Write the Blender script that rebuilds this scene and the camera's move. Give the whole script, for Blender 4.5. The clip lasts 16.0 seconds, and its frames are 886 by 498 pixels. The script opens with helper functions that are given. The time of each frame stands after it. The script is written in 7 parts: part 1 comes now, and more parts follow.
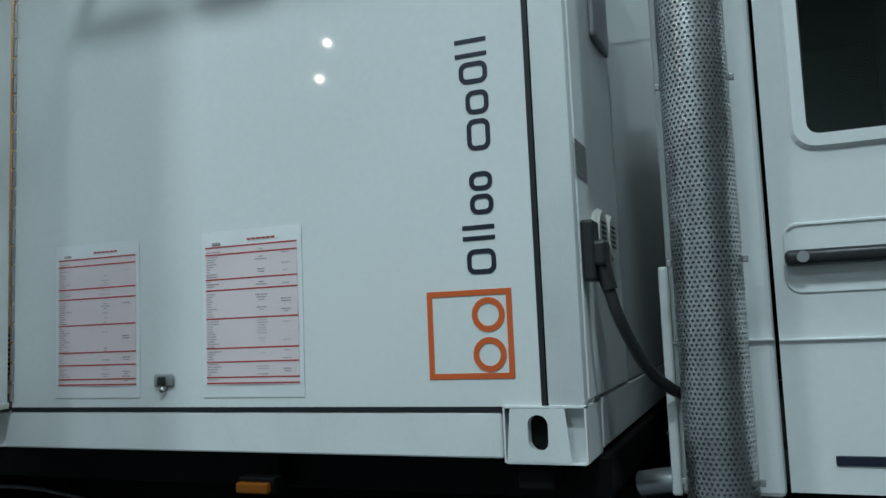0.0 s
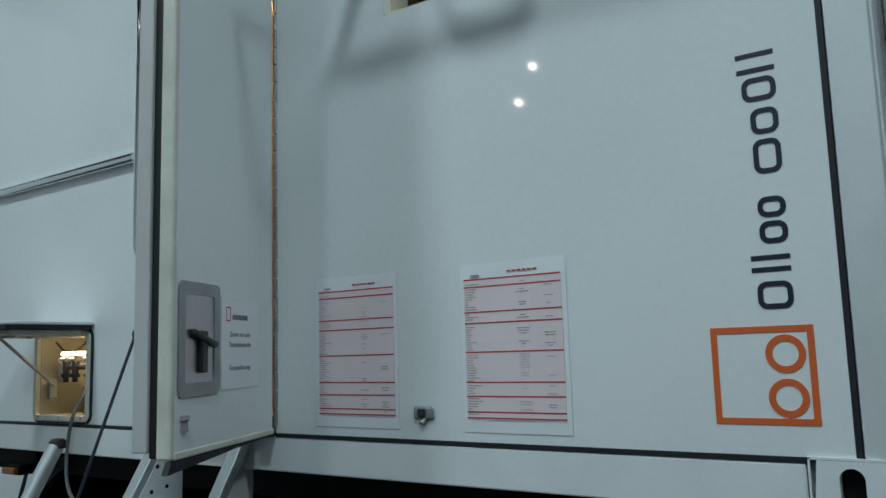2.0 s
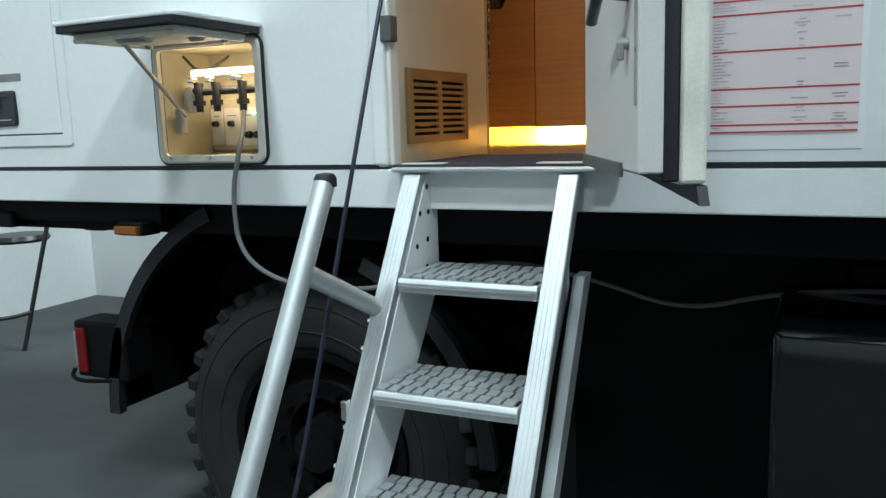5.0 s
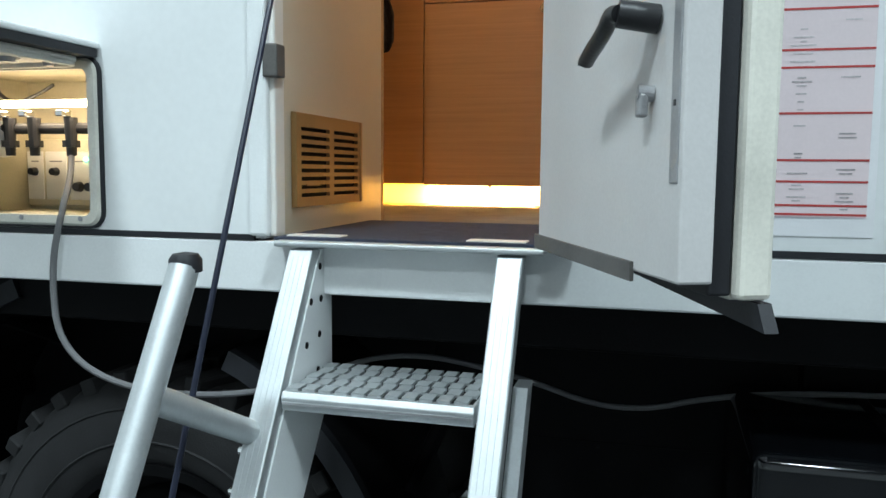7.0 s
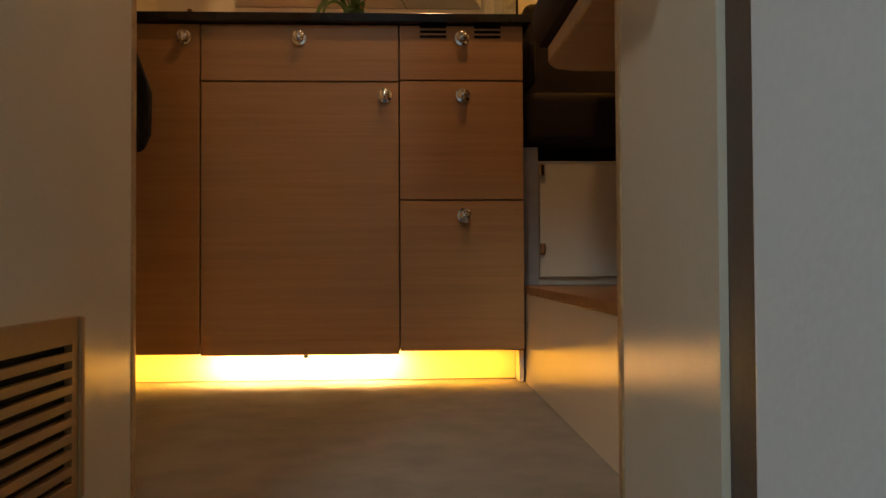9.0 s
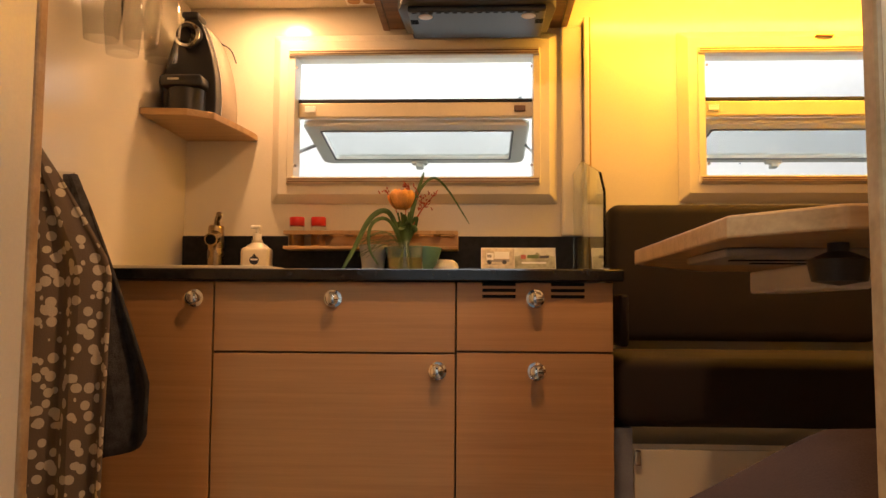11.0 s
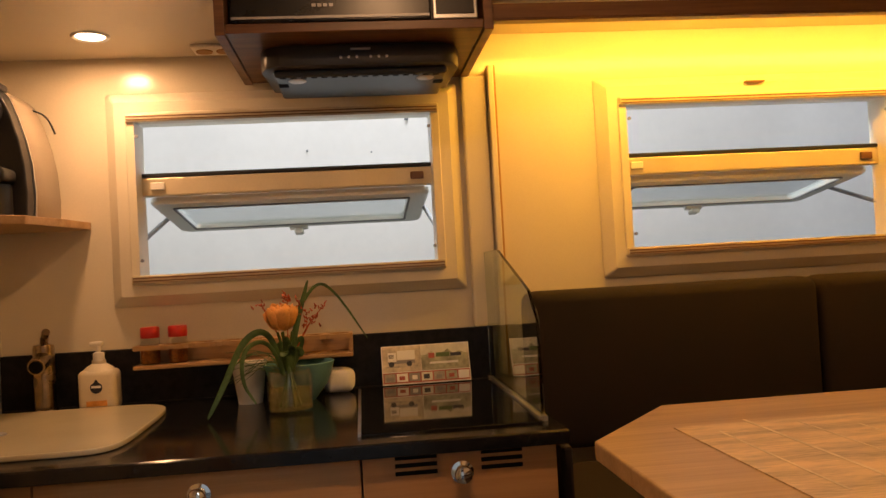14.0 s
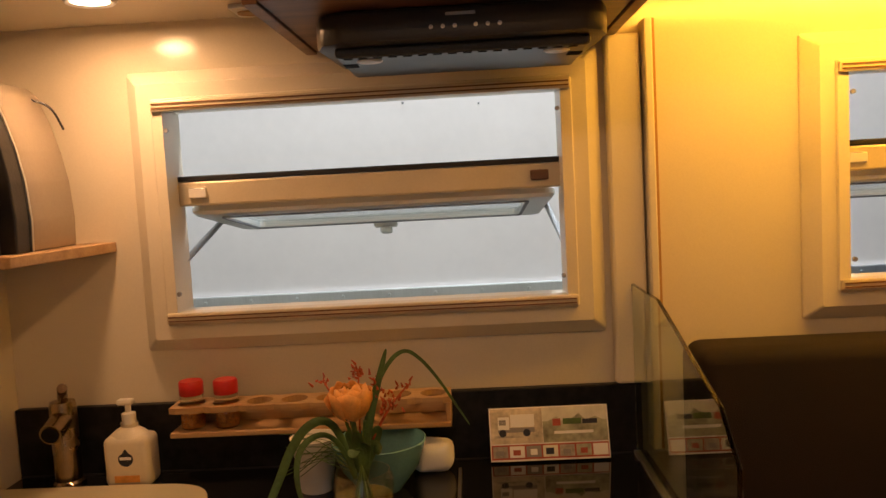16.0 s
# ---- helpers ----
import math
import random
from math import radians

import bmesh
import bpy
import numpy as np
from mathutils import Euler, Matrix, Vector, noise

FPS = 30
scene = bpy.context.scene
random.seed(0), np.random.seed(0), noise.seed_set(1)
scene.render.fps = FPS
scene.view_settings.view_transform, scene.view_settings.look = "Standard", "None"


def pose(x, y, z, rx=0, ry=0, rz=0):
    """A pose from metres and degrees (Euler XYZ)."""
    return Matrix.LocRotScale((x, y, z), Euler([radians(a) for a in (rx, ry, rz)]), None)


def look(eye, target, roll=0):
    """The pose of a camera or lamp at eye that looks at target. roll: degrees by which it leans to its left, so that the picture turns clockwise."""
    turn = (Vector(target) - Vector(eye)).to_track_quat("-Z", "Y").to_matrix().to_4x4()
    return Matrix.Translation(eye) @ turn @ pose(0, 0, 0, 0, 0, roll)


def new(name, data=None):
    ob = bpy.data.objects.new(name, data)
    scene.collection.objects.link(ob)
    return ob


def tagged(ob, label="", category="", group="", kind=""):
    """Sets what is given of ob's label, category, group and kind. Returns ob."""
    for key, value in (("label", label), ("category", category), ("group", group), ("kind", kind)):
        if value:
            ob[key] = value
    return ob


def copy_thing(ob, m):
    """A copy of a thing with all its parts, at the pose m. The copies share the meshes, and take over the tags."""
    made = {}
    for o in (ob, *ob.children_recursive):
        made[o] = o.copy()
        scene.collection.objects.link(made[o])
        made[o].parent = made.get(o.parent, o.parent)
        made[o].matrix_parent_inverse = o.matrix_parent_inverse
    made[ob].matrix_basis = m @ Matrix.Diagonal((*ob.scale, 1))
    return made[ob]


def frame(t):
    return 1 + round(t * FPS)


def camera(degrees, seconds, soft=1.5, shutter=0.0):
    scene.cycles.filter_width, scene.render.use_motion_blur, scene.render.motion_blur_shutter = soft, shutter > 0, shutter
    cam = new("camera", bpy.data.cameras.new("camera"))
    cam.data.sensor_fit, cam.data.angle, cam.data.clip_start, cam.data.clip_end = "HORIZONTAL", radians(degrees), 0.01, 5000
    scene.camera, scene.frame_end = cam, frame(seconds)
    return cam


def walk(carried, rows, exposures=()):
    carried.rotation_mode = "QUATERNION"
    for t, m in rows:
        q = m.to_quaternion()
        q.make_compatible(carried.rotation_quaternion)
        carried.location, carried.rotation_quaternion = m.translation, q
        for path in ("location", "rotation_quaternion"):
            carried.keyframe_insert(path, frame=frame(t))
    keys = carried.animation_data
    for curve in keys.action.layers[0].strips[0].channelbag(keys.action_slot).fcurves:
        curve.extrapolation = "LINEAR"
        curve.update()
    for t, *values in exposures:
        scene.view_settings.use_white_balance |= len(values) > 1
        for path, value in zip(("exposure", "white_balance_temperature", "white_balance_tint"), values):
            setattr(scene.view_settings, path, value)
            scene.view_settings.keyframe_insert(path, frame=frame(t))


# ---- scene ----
cam = camera(58.2, 16.0)
PATH = [
    (0, (-0.049, 0.006, 1.589), (-0.784, 1.856, 1.781), -2.4),
    (0.5, (-0.053, -0.006, 1.593), (-0.856, 1.818, 1.762), -2.1),
    (1, (-0.067, -0.039, 1.663), (-0.949, 1.743, 1.88), -2.1),
    (1.5, (-0.127, -0.028, 1.639), (-1.16, 1.666, 1.893), -0.9),
    (2, (-0.264, -0.03, 1.632), (-1.381, 1.609, 1.889), -1.7),
    (2.5, (-0.542, 0.094, 1.64), (-1.708, 1.698, 1.901), -2.2),
    (3, (-0.847, 0.142, 1.626), (-2.007, 1.743, 1.931), -2.4),
    (3.5, (-1.16, 0.088, 1.572), (-2.21, 1.786, 1.693), -3.7),
    (4, (-1.379, 0.05, 1.529), (-2.44, 1.742, 1.419), -3.5),
    (4.5, (-1.532, -0.033, 1.52), (-2.542, 1.675, 1.274), -3.6),
    (4.7, (-1.58, -0.078, 1.507), (-2.522, 1.659, 1.2), -3.0),
    (6.8, (-1.848, 0.182, 1.541), (-2.37, 2.102, 1.338), 0.2),
    (7, (-1.894, 0.278, 1.536), (-2.397, 2.204, 1.34), 0.5),
    (7.5, (-2.027, 0.533, 1.559), (-2.414, 2.493, 1.481), 1.2),
    (8, (-2.098, 0.796, 1.578), (-2.319, 2.784, 1.584), 0.7),
    (8.5, (-2.185, 1.078, 1.626), (-2.28, 3.074, 1.718), 0.3),
    (9, (-2.24, 1.269, 1.705), (-2.155, 3.266, 1.746), -0.3),
    (9.5, (-2.23, 1.433, 1.813), (-2.192, 3.429, 1.931), 0.3),
    (10, (-2.247, 1.515, 2.003), (-2.353, 3.496, 2.257), 1.0),
    (10.2, (-2.216, 1.532, 2.072), (-2.37, 3.514, 2.295), 0.9),
    (12.3, (-2.221, 1.86, 2.411), (-2.178, 3.856, 2.534), -0.6),
    (12.5, (-2.218, 1.858, 2.426), (-2.215, 3.855, 2.541), -1.1),
    (13, (-2.246, 1.924, 2.454), (-2.289, 3.92, 2.564), -0.9),
    (13.5, (-2.258, 1.944, 2.581), (-2.176, 3.94, 2.68), -1.7),
    (14, (-2.248, 2.015, 2.621), (-2.04, 4.003, 2.667), -3.2),
    (14.5, (-2.207, 2.188, 2.756), (-2.092, 4.185, 2.761), -3.4),
    (15, (-2.203, 2.224, 2.839), (-2.247, 4.221, 2.743), -3.1),
    (15.5, (-2.216, 2.364, 2.829), (-2.294, 4.356, 2.665), -3.0),
    (16, (-2.224, 2.524, 2.844), (-2.299, 4.516, 2.678), -3.1),
]
walk(cam, [(t, look(eye, target, roll)) for t, eye, target, roll in PATH],
     [(0.0, -0.72, 6600, 12), (1.0, -0.75, 6600, 12), (2.0, -1.02, 6600, 13), (3.0, -1.08, 6600, 13), (3.5, -1.0, 6800, 13), (4.0, -0.3, 6800, 14), (4.7, 0.0, 6900, 16), (6.8, 0.36, 6800, 18), (7.0, 0.24, 6800, 18), (7.5, -0.2, 7000, 20),
      (8.0, -0.5, 7200, 22), (8.5, -0.8, 7200, 22), (9.0, -0.9, 7200, 20), (9.6, -0.65, 7200, 20), (10.0, 0.3, 7300, 24), (12.3, -0.17, 7150, 25), (14.0, -0.6, 7200, 27), (15.0, -0.82, 7200, 27), (16.0, -0.75, 7150, 27)])

# ---- world and large lights ----
world = bpy.data.worlds.new("hall_air")
scene.world = world
world.use_nodes = True
world.node_tree.nodes["Background"].inputs[0].default_value = (0.55, 0.68, 0.72, 1)
world.node_tree.nodes["Background"].inputs[1].default_value = 0.03


def area(name, at, aim, size, power, colour, size_y=None):
    d = bpy.data.lights.new(name, "AREA")
    d.energy, d.color, d.size = power, colour, size
    if size_y:
        d.shape, d.size_y = "RECTANGLE", size_y
    else:
        d.shape = "DISK"
    o = new(name, d)
    o.matrix_world = look(at, aim)
    return o


OUT_Y = 1.647
COOL = (0.70, 0.93, 1.0)
WARM = (1.0, 0.60, 0.28)
AMBER = (1.0, 0.50, 0.045)
for hx, hy, hp in ((-3.4, -1.5, 220), (0.6, -1.5, 240), (-1.5, -4.6, 150), (-6.0, 1.2, 95), (3.4, 0.5, 160), (-2.0, 4.75, 520)):
    area("hall_lamp", (hx, hy, 6.2), (hx * 0.9, hy, 0), 0.7, hp, COOL)
for hx, hy, hz, hp in ((-2.55, -1.12, 3.45, 0.9), (-3.26, -2.23, 3.63, 1.0), (-6.4, -4.05, 4.94, 2.0)):
    area("stand_spot", (hx, hy, hz), (hx * 0.5, 1.6, 1.9), 0.013, hp, (1.0, 0.93, 0.84))
KITCHEN_SPOT = 3.2
area("kitchen_downlight", (-2.79, 3.752, 3.14), (-2.79, 3.75, 0), 0.06, KITCHEN_SPOT, WARM)
for lx, ly, lp in ((-2.14, 2.70, 8.5), (-1.25, 2.34, 2.2)):
    area("ceiling_downlight", (lx, ly, 3.43), (lx, ly, 0), 0.09, lp, WARM)
area("dinette_strip_light", (-1.25, 3.70, 3.16), (-1.25, 3.93, 2.85), 1.3, 12.0, AMBER, 0.02)
area("kick_strip_light", (-2.515, 3.350, 1.474), (-2.515, 3.41, 1.36), 0.48, 14.0, (1.0, 0.60, 0.20), 0.015)
for kx, kw in ((-2.915, 0.26), (-2.115, 0.28)):
    area("kick_strip_light", (kx, 3.345, 1.474), (kx, 3.40, 1.30), kw, 1.6, AMBER, 0.015)
area("locker_strip_light", (-3.125, OUT_Y + 0.05, 1.655), (-3.125, OUT_Y + 0.12, 1.45), 0.21, 0.6, (1.0, 0.86, 0.6), 0.015)

# ---- materials ----


def nodes_of(m):
    m.use_nodes = True
    return m.node_tree.nodes, m.node_tree.links, m.node_tree.nodes["Principled BSDF"]


def mat(name, colour, rough=0.5, metal=0.0, var=0.06, scale=6.0, bump=0.0, fine=220.0, coat=0.0, stretch=None, per_piece=0.0, spec=0.5):
    """Painted, metal or plastic surface: two scales of colour change, uneven gloss and fine relief."""
    m = bpy.data.materials.new(name)
    ns, ln, b = nodes_of(m)
    tc = ns.new("ShaderNodeTexCoord")
    mp = ns.new("ShaderNodeMapping")
    mp.inputs["Scale"].default_value = stretch or (1, 1, 1)
    ln.new(tc.outputs["Object"], mp.inputs[0])
    big = ns.new("ShaderNodeTexNoise")
    big.inputs["Scale"].default_value, big.inputs["Detail"].default_value = scale, 6
    small = ns.new("ShaderNodeTexNoise")
    small.inputs["Scale"].default_value, small.inputs["Detail"].default_value = fine, 3
    ln.new(mp.outputs[0], big.inputs[0])
    ln.new(mp.outputs[0], small.inputs[0])
    mix = ns.new("ShaderNodeMath")
    mix.operation = "MULTIPLY_ADD"
    mix.inputs[1].default_value = 0.4
    ln.new(small.outputs[0], mix.inputs[0])
    ln.new(big.outputs[0], mix.inputs[2])
    last = mix.outputs[0]
    if per_piece:
        oi = ns.new("ShaderNodeObjectInfo")
        ad = ns.new("ShaderNodeMath")
        ad.operation = "MULTIPLY_ADD"
        ad.inputs[1].default_value = per_piece
        ln.new(oi.outputs["Random"], ad.inputs[0])
        ln.new(last, ad.inputs[2])
        last = ad.outputs[0]
    ramp = ns.new("ShaderNodeValToRGB")
    lo = [max(0, c * (1 - 2 * var)) for c in colour] + [1]
    hi = [min(1, c * (1 + var)) for c in colour] + [1]
    ramp.color_ramp.elements[0].position, ramp.color_ramp.elements[0].color = 0.4, lo
    ramp.color_ramp.elements[1].position, ramp.color_ramp.elements[1].color = 0.85, hi
    ln.new(last, ramp.inputs[0])
    ln.new(ramp.outputs[0], b.inputs["Base Color"])
    rr = ns.new("ShaderNodeMapRange")
    rr.inputs["To Min"].default_value, rr.inputs["To Max"].default_value = max(0.02, rough * 0.85), min(1, rough * 1.2)
    ln.new(big.outputs[0], rr.inputs[0])
    ln.new(rr.outputs[0], b.inputs["Roughness"])
    b.inputs["Metallic"].default_value = metal
    b.inputs["Coat Weight"].default_value = coat
    b.inputs["Specular IOR Level"].default_value = spec
    if bump:
        bp = ns.new("ShaderNodeBump")
        bp.inputs["Strength"].default_value, bp.inputs["Distance"].default_value = bump, 0.002
        ln.new(small.outputs[0], bp.inputs["Height"])
        ln.new(bp.outputs[0], b.inputs["Normal"])
    return m


def wood(name, dark, light, rough=0.35, along=0, bands=34.0):
    """Veneer with long grain along one axis (0 x, 1 y, 2 z)."""
    m = bpy.data.materials.new(name)
    ns, ln, b = nodes_of(m)
    tc = ns.new("ShaderNodeTexCoord")
    mp = ns.new("ShaderNodeMapping")
    sc = [bands, bands, bands]
    sc[along] = 1.6
    mp.inputs["Scale"].default_value = sc
    ln.new(tc.outputs["Object"], mp.inputs[0])
    n1 = ns.new("ShaderNodeTexNoise")
    n1.inputs["Scale"].default_value, n1.inputs["Detail"].default_value, n1.inputs["Distortion"].default_value = 1.0, 5, 0.6
    n2 = ns.new("ShaderNodeTexNoise")
    n2.inputs["Scale"].default_value, n2.inputs["Detail"].default_value = 6.5, 4
    ln.new(mp.outputs[0], n1.inputs[0])
    ln.new(mp.outputs[0], n2.inputs[0])
    mx = ns.new("ShaderNodeMath")
    mx.operation = "MULTIPLY_ADD"
    mx.inputs[1].default_value = 0.45
    ln.new(n2.outputs[0], mx.inputs[0])
    ln.new(n1.outputs[0], mx.inputs[2])
    ramp = ns.new("ShaderNodeValToRGB")
    ramp.color_ramp.elements[0].position, ramp.color_ramp.elements[0].color = 0.5, (*dark, 1)
    ramp.color_ramp.elements[1].position, ramp.color_ramp.elements[1].color = 0.95, (*light, 1)
    ln.new(mx.outputs[0], ramp.inputs[0])
    ln.new(ramp.outputs[0], b.inputs["Base Color"])
    b.inputs["Roughness"].default_value = rough
    bp = ns.new("ShaderNodeBump")
    bp.inputs["Strength"].default_value, bp.inputs["Distance"].default_value = 0.15, 0.001
    ln.new(n2.outputs[0], bp.inputs["Height"])
    ln.new(bp.outputs[0], b.inputs["Normal"])
    return m


def glow(name, colour, power):
    m = bpy.data.materials.new(name)
    ns, ln, b = nodes_of(m)
    b.inputs["Base Color"].default_value = (*colour, 1)
    b.inputs["Emission Color"].default_value = (*colour, 1)
    b.inputs["Emission Strength"].default_value = power
    return m


def clear(name, tint=(1, 1, 1), rough=0.0, ior=1.45):
    m = bpy.data.materials.new(name)
    ns, ln, b = nodes_of(m)
    b.inputs["Base Color"].default_value = (*tint, 1)
    b.inputs["Transmission Weight"].default_value = 1.0
    b.inputs["Roughness"].default_value, b.inputs["IOR"].default_value = rough, ior
    return m


M_SHELL = mat("white_gelcoat", (0.78, 0.80, 0.80), 0.05, var=0.03, scale=1.4, fine=60, spec=0.4)
M_PAINT = mat("white_frame_paint", (0.78, 0.80, 0.80), 0.3, var=0.04, scale=5, bump=0.05)
M_DOORIN = mat("grey_white_door_lining", (0.57, 0.555, 0.55), 0.4, var=0.05, scale=4, bump=0.1)
M_DOOREDGE = mat("cream_door_edge", (0.66, 0.64, 0.57), 0.45, var=0.1, scale=9, bump=0.1)
M_SEAL = mat("black_rubber", (0.009, 0.010, 0.014), 0.6, var=0.2, bump=0.2)
M_BLACK = mat("black_plastic", (0.02, 0.02, 0.022), 0.35, var=0.2, bump=0.15)
# darker and duller than the paint: underbody and hole shade is in the colour
M_CHASSIS = mat("chassis_black_with_shade", (0.0045, 0.0045, 0.005), 0.6, var=0.3, scale=8, bump=0.2, spec=0.12)
M_GLOSSBLACK = mat("gloss_black_tank", (0.003, 0.0035, 0.0045), 0.09, var=0.2, coat=0.4)
M_ALU = mat("brushed_aluminium", (0.62, 0.64, 0.66), 0.32, 1.0, var=0.08, scale=9, bump=0.1, stretch=(1, 1, 0.15))
M_ALUWHITE = mat("silver_anodised_aluminium", (0.57, 0.60, 0.61), 0.5, 0.75, var=0.06, scale=12, bump=0.1)
M_STEEL = mat("perforated_stainless", (0.62, 0.63, 0.64), 0.32, 1.0, var=0.12, scale=7, bump=0.1)
M_CHROME = mat("polished_chrome", (0.80, 0.80, 0.80), 0.06, 1.0, var=0.03)
M_GREYMETAL = mat("grey_cast_metal", (0.36, 0.36, 0.37), 0.42, 0.5, var=0.1, scale=14, bump=0.2)
M_CREAM = mat("cream_wall_laminate", (0.70, 0.64, 0.52), 0.17, var=0.04, scale=2.2, bump=0.08, fine=320)
M_TRIM = mat("ivory_window_trim", (0.74, 0.68, 0.56), 0.35, var=0.04, scale=6, bump=0.05)
M_RAIL = mat("beige_blind_rail", (0.62, 0.54, 0.40), 0.35, 0.1, var=0.06, scale=10)
M_OAK = wood("oak_veneer", (0.385, 0.200, 0.080), (0.475, 0.262, 0.110), 0.4, bands=75)
M_OAKDARK = wood("brown_walnut_veneer", (0.12, 0.05, 0.022), (0.24, 0.115, 0.05), 0.4)
M_BIRCH = wood("birch_edge", (0.36, 0.21, 0.095), (0.54, 0.35, 0.18), 0.45)
M_TABLE = wood("light_oak_table", (0.36, 0.22, 0.10), (0.56, 0.37, 0.19), 0.35, bands=26)
M_VENTWOOD = mat("brown_vent_plastic", (0.40, 0.225, 0.085), 0.45, var=0.08, bump=0.15)
M_STONE = mat("black_stone_worktop", (0.010, 0.010, 0.011), 0.12, var=0.4, scale=60, fine=500)
M_STONEMATT = mat("honed_black_stone", (0.010, 0.010, 0.011), 0.4, var=0.4, scale=60, fine=500, spec=0.2)
M_OVENGLASS = mat("smoked_oven_glass", (0.010, 0.009, 0.009), 0.28, var=0.1)
M_HOB = mat("black_glass_hob", (0.006, 0.006, 0.007), 0.04, var=0.1)
M_SINK = mat("cream_sink_enamel", (0.56, 0.50, 0.36), 0.18, var=0.03)
M_CARPET = mat("grey_brown_carpet", (0.2, 0.17, 0.135), 0.95, var=0.12, scale=14, bump=0.4, fine=700)
M_MAT = mat("navy_door_mat", (0.03, 0.036, 0.06), 0.95, var=0.35, scale=40, bump=1.0, fine=800)
M_BROWNCLOTH = mat("dark_brown_upholstery", (0.016, 0.0085, 0.006), 0.95, var=0.25, scale=5, bump=0.5, fine=600)
M_GREYCLOTH = mat("grey_velour_cushion", (0.045, 0.028, 0.024), 0.95, var=0.25, scale=6, bump=0.6, fine=500, spec=0.1)
M_TOWELDARK = mat("dark_grey_terry", (0.045, 0.043, 0.048), 0.98, var=0.35, scale=60, bump=1.0, fine=350)
M_PAPER = mat("white_paper", (0.82, 0.82, 0.84), 0.7, var=0.02, scale=4)
M_PINK = mat("pale_pink_print", (0.80, 0.67, 0.69), 0.7, var=0.03, scale=5)
M_RED = mat("red_print", (0.50, 0.05, 0.045), 0.6, var=0.1)
M_FAINT = mat("faint_grey_print", (0.50, 0.44, 0.45), 0.7, var=0.3)
M_SWEEP = mat("dark_grey_sweep", (0.10, 0.095, 0.09), 0.5, var=0.2, scale=12)
M_INK = mat("grey_print", (0.22, 0.21, 0.22), 0.7, var=0.2)
M_ORANGE = mat("orange_vinyl", (0.72, 0.13, 0.03), 0.4, var=0.04)
M_AMBERPRINT = mat("orange_label_print", (0.72, 0.33, 0.09), 0.5, var=0.12, scale=90)
M_NAVY = mat("dark_blue_vinyl", (0.012, 0.016, 0.035), 0.4, var=0.1)
M_AMBERLENS = mat("amber_lens", (0.22, 0.065, 0.006), 0.2, var=0.1)
M_REDLENS = mat("red_lens", (0.16, 0.006, 0.006), 0.2, var=0.1)
M_RUBBER = mat("tyre_rubber", (0.013, 0.013, 0.014), 0.8, var=0.3, scale=14, bump=0.4)
M_HALLWALL = mat("white_exhibition_wall", (0.72, 0.74, 0.74), 0.5, var=0.05, scale=0.9, fine=40)
M_NEIGHBOUR = mat("scuffed_white_panel", (0.86, 0.79, 0.77), 0.5, var=0.025, scale=2.5, fine=30)
M_TAUPE = mat("taupe_plastic", (0.36, 0.30, 0.235), 0.32, 0.2, var=0.06, scale=8)
M_TAP = mat("warm_brushed_metal", (0.36, 0.28, 0.19), 0.26, 1.0, var=0.15, scale=20)
M_STROKE = mat("cream_paint_strokes", (0.72, 0.60, 0.42), 0.45, var=0.2, scale=12)
M_FLOORHALL = mat("grey_hall_carpet", (0.068, 0.071, 0.074), 0.95, var=0.12, scale=3, bump=0.6, fine=300)
M_CEILHALL = mat("dark_hall_ceiling", (0.06, 0.06, 0.065), 0.9, var=0.2, scale=1)
M_BEIGEBOX = mat("beige_locker_liner", (0.58, 0.52, 0.38), 0.5, var=0.08, scale=9, bump=0.1)
M_WHITEPLASTIC = mat("white_plastic", (0.76, 0.74, 0.70), 0.3, var=0.03)
M_BRASS = mat("brass", (0.55, 0.38, 0.14), 0.3, 1.0, var=0.1)
M_HOSE = mat("grey_hose", (0.15, 0.15, 0.155), 0.5, var=0.1)
M_REDCAP = mat("red_jar_cap", (0.50, 0.02, 0.02), 0.35, var=0.08)
M_SPICE = mat("orange_spice", (0.45, 0.17, 0.03), 0.8, var=0.3, scale=150, bump=0.5)
M_TEAL = mat("teal_ceramic", (0.12, 0.30, 0.32), 0.2, var=0.1, scale=20)
M_ROSE = mat("apricot_petal", (0.84, 0.40, 0.11), 0.6, var=0.15, scale=30)
M_BERRY = mat("rust_berries", (0.42, 0.08, 0.03), 0.6, var=0.3, scale=60)
M_LEAF = mat("green_leaf", (0.075, 0.145, 0.04), 0.5, var=0.3, scale=25, bump=0.2)
M_SOAP = mat("cream_soap_plastic", (0.70, 0.63, 0.50), 0.3, var=0.04, scale=20)
M_GLASS = clear("clear_glass")
# blown glass thin enough not to bend what stands behind it
M_THINGLASS = bpy.data.materials.new("thin_blown_glass")
ns, ln, bsdf = nodes_of(M_THINGLASS)
tr, gl, lw, mx = ns.new("ShaderNodeBsdfTransparent"), ns.new("ShaderNodeBsdfGlossy"), ns.new("ShaderNodeLayerWeight"), ns.new("ShaderNodeMixShader")
tr.inputs[0].default_value = (0.93, 0.93, 0.92, 1)
gl.inputs["Roughness"].default_value = 0.02
lw.inputs["Blend"].default_value = 0.25
half_gloss = ns.new("ShaderNodeMath")
half_gloss.operation, half_gloss.inputs[1].default_value = "MULTIPLY", 0.35
ln.new(lw.outputs["Facing"], half_gloss.inputs[0])
ln.new(half_gloss.outputs[0], mx.inputs[0])
ln.new(tr.outputs[0], mx.inputs[1])
ln.new(gl.outputs[0], mx.inputs[2])
ln.new(mx.outputs[0], ns["Material Output"].inputs[0])
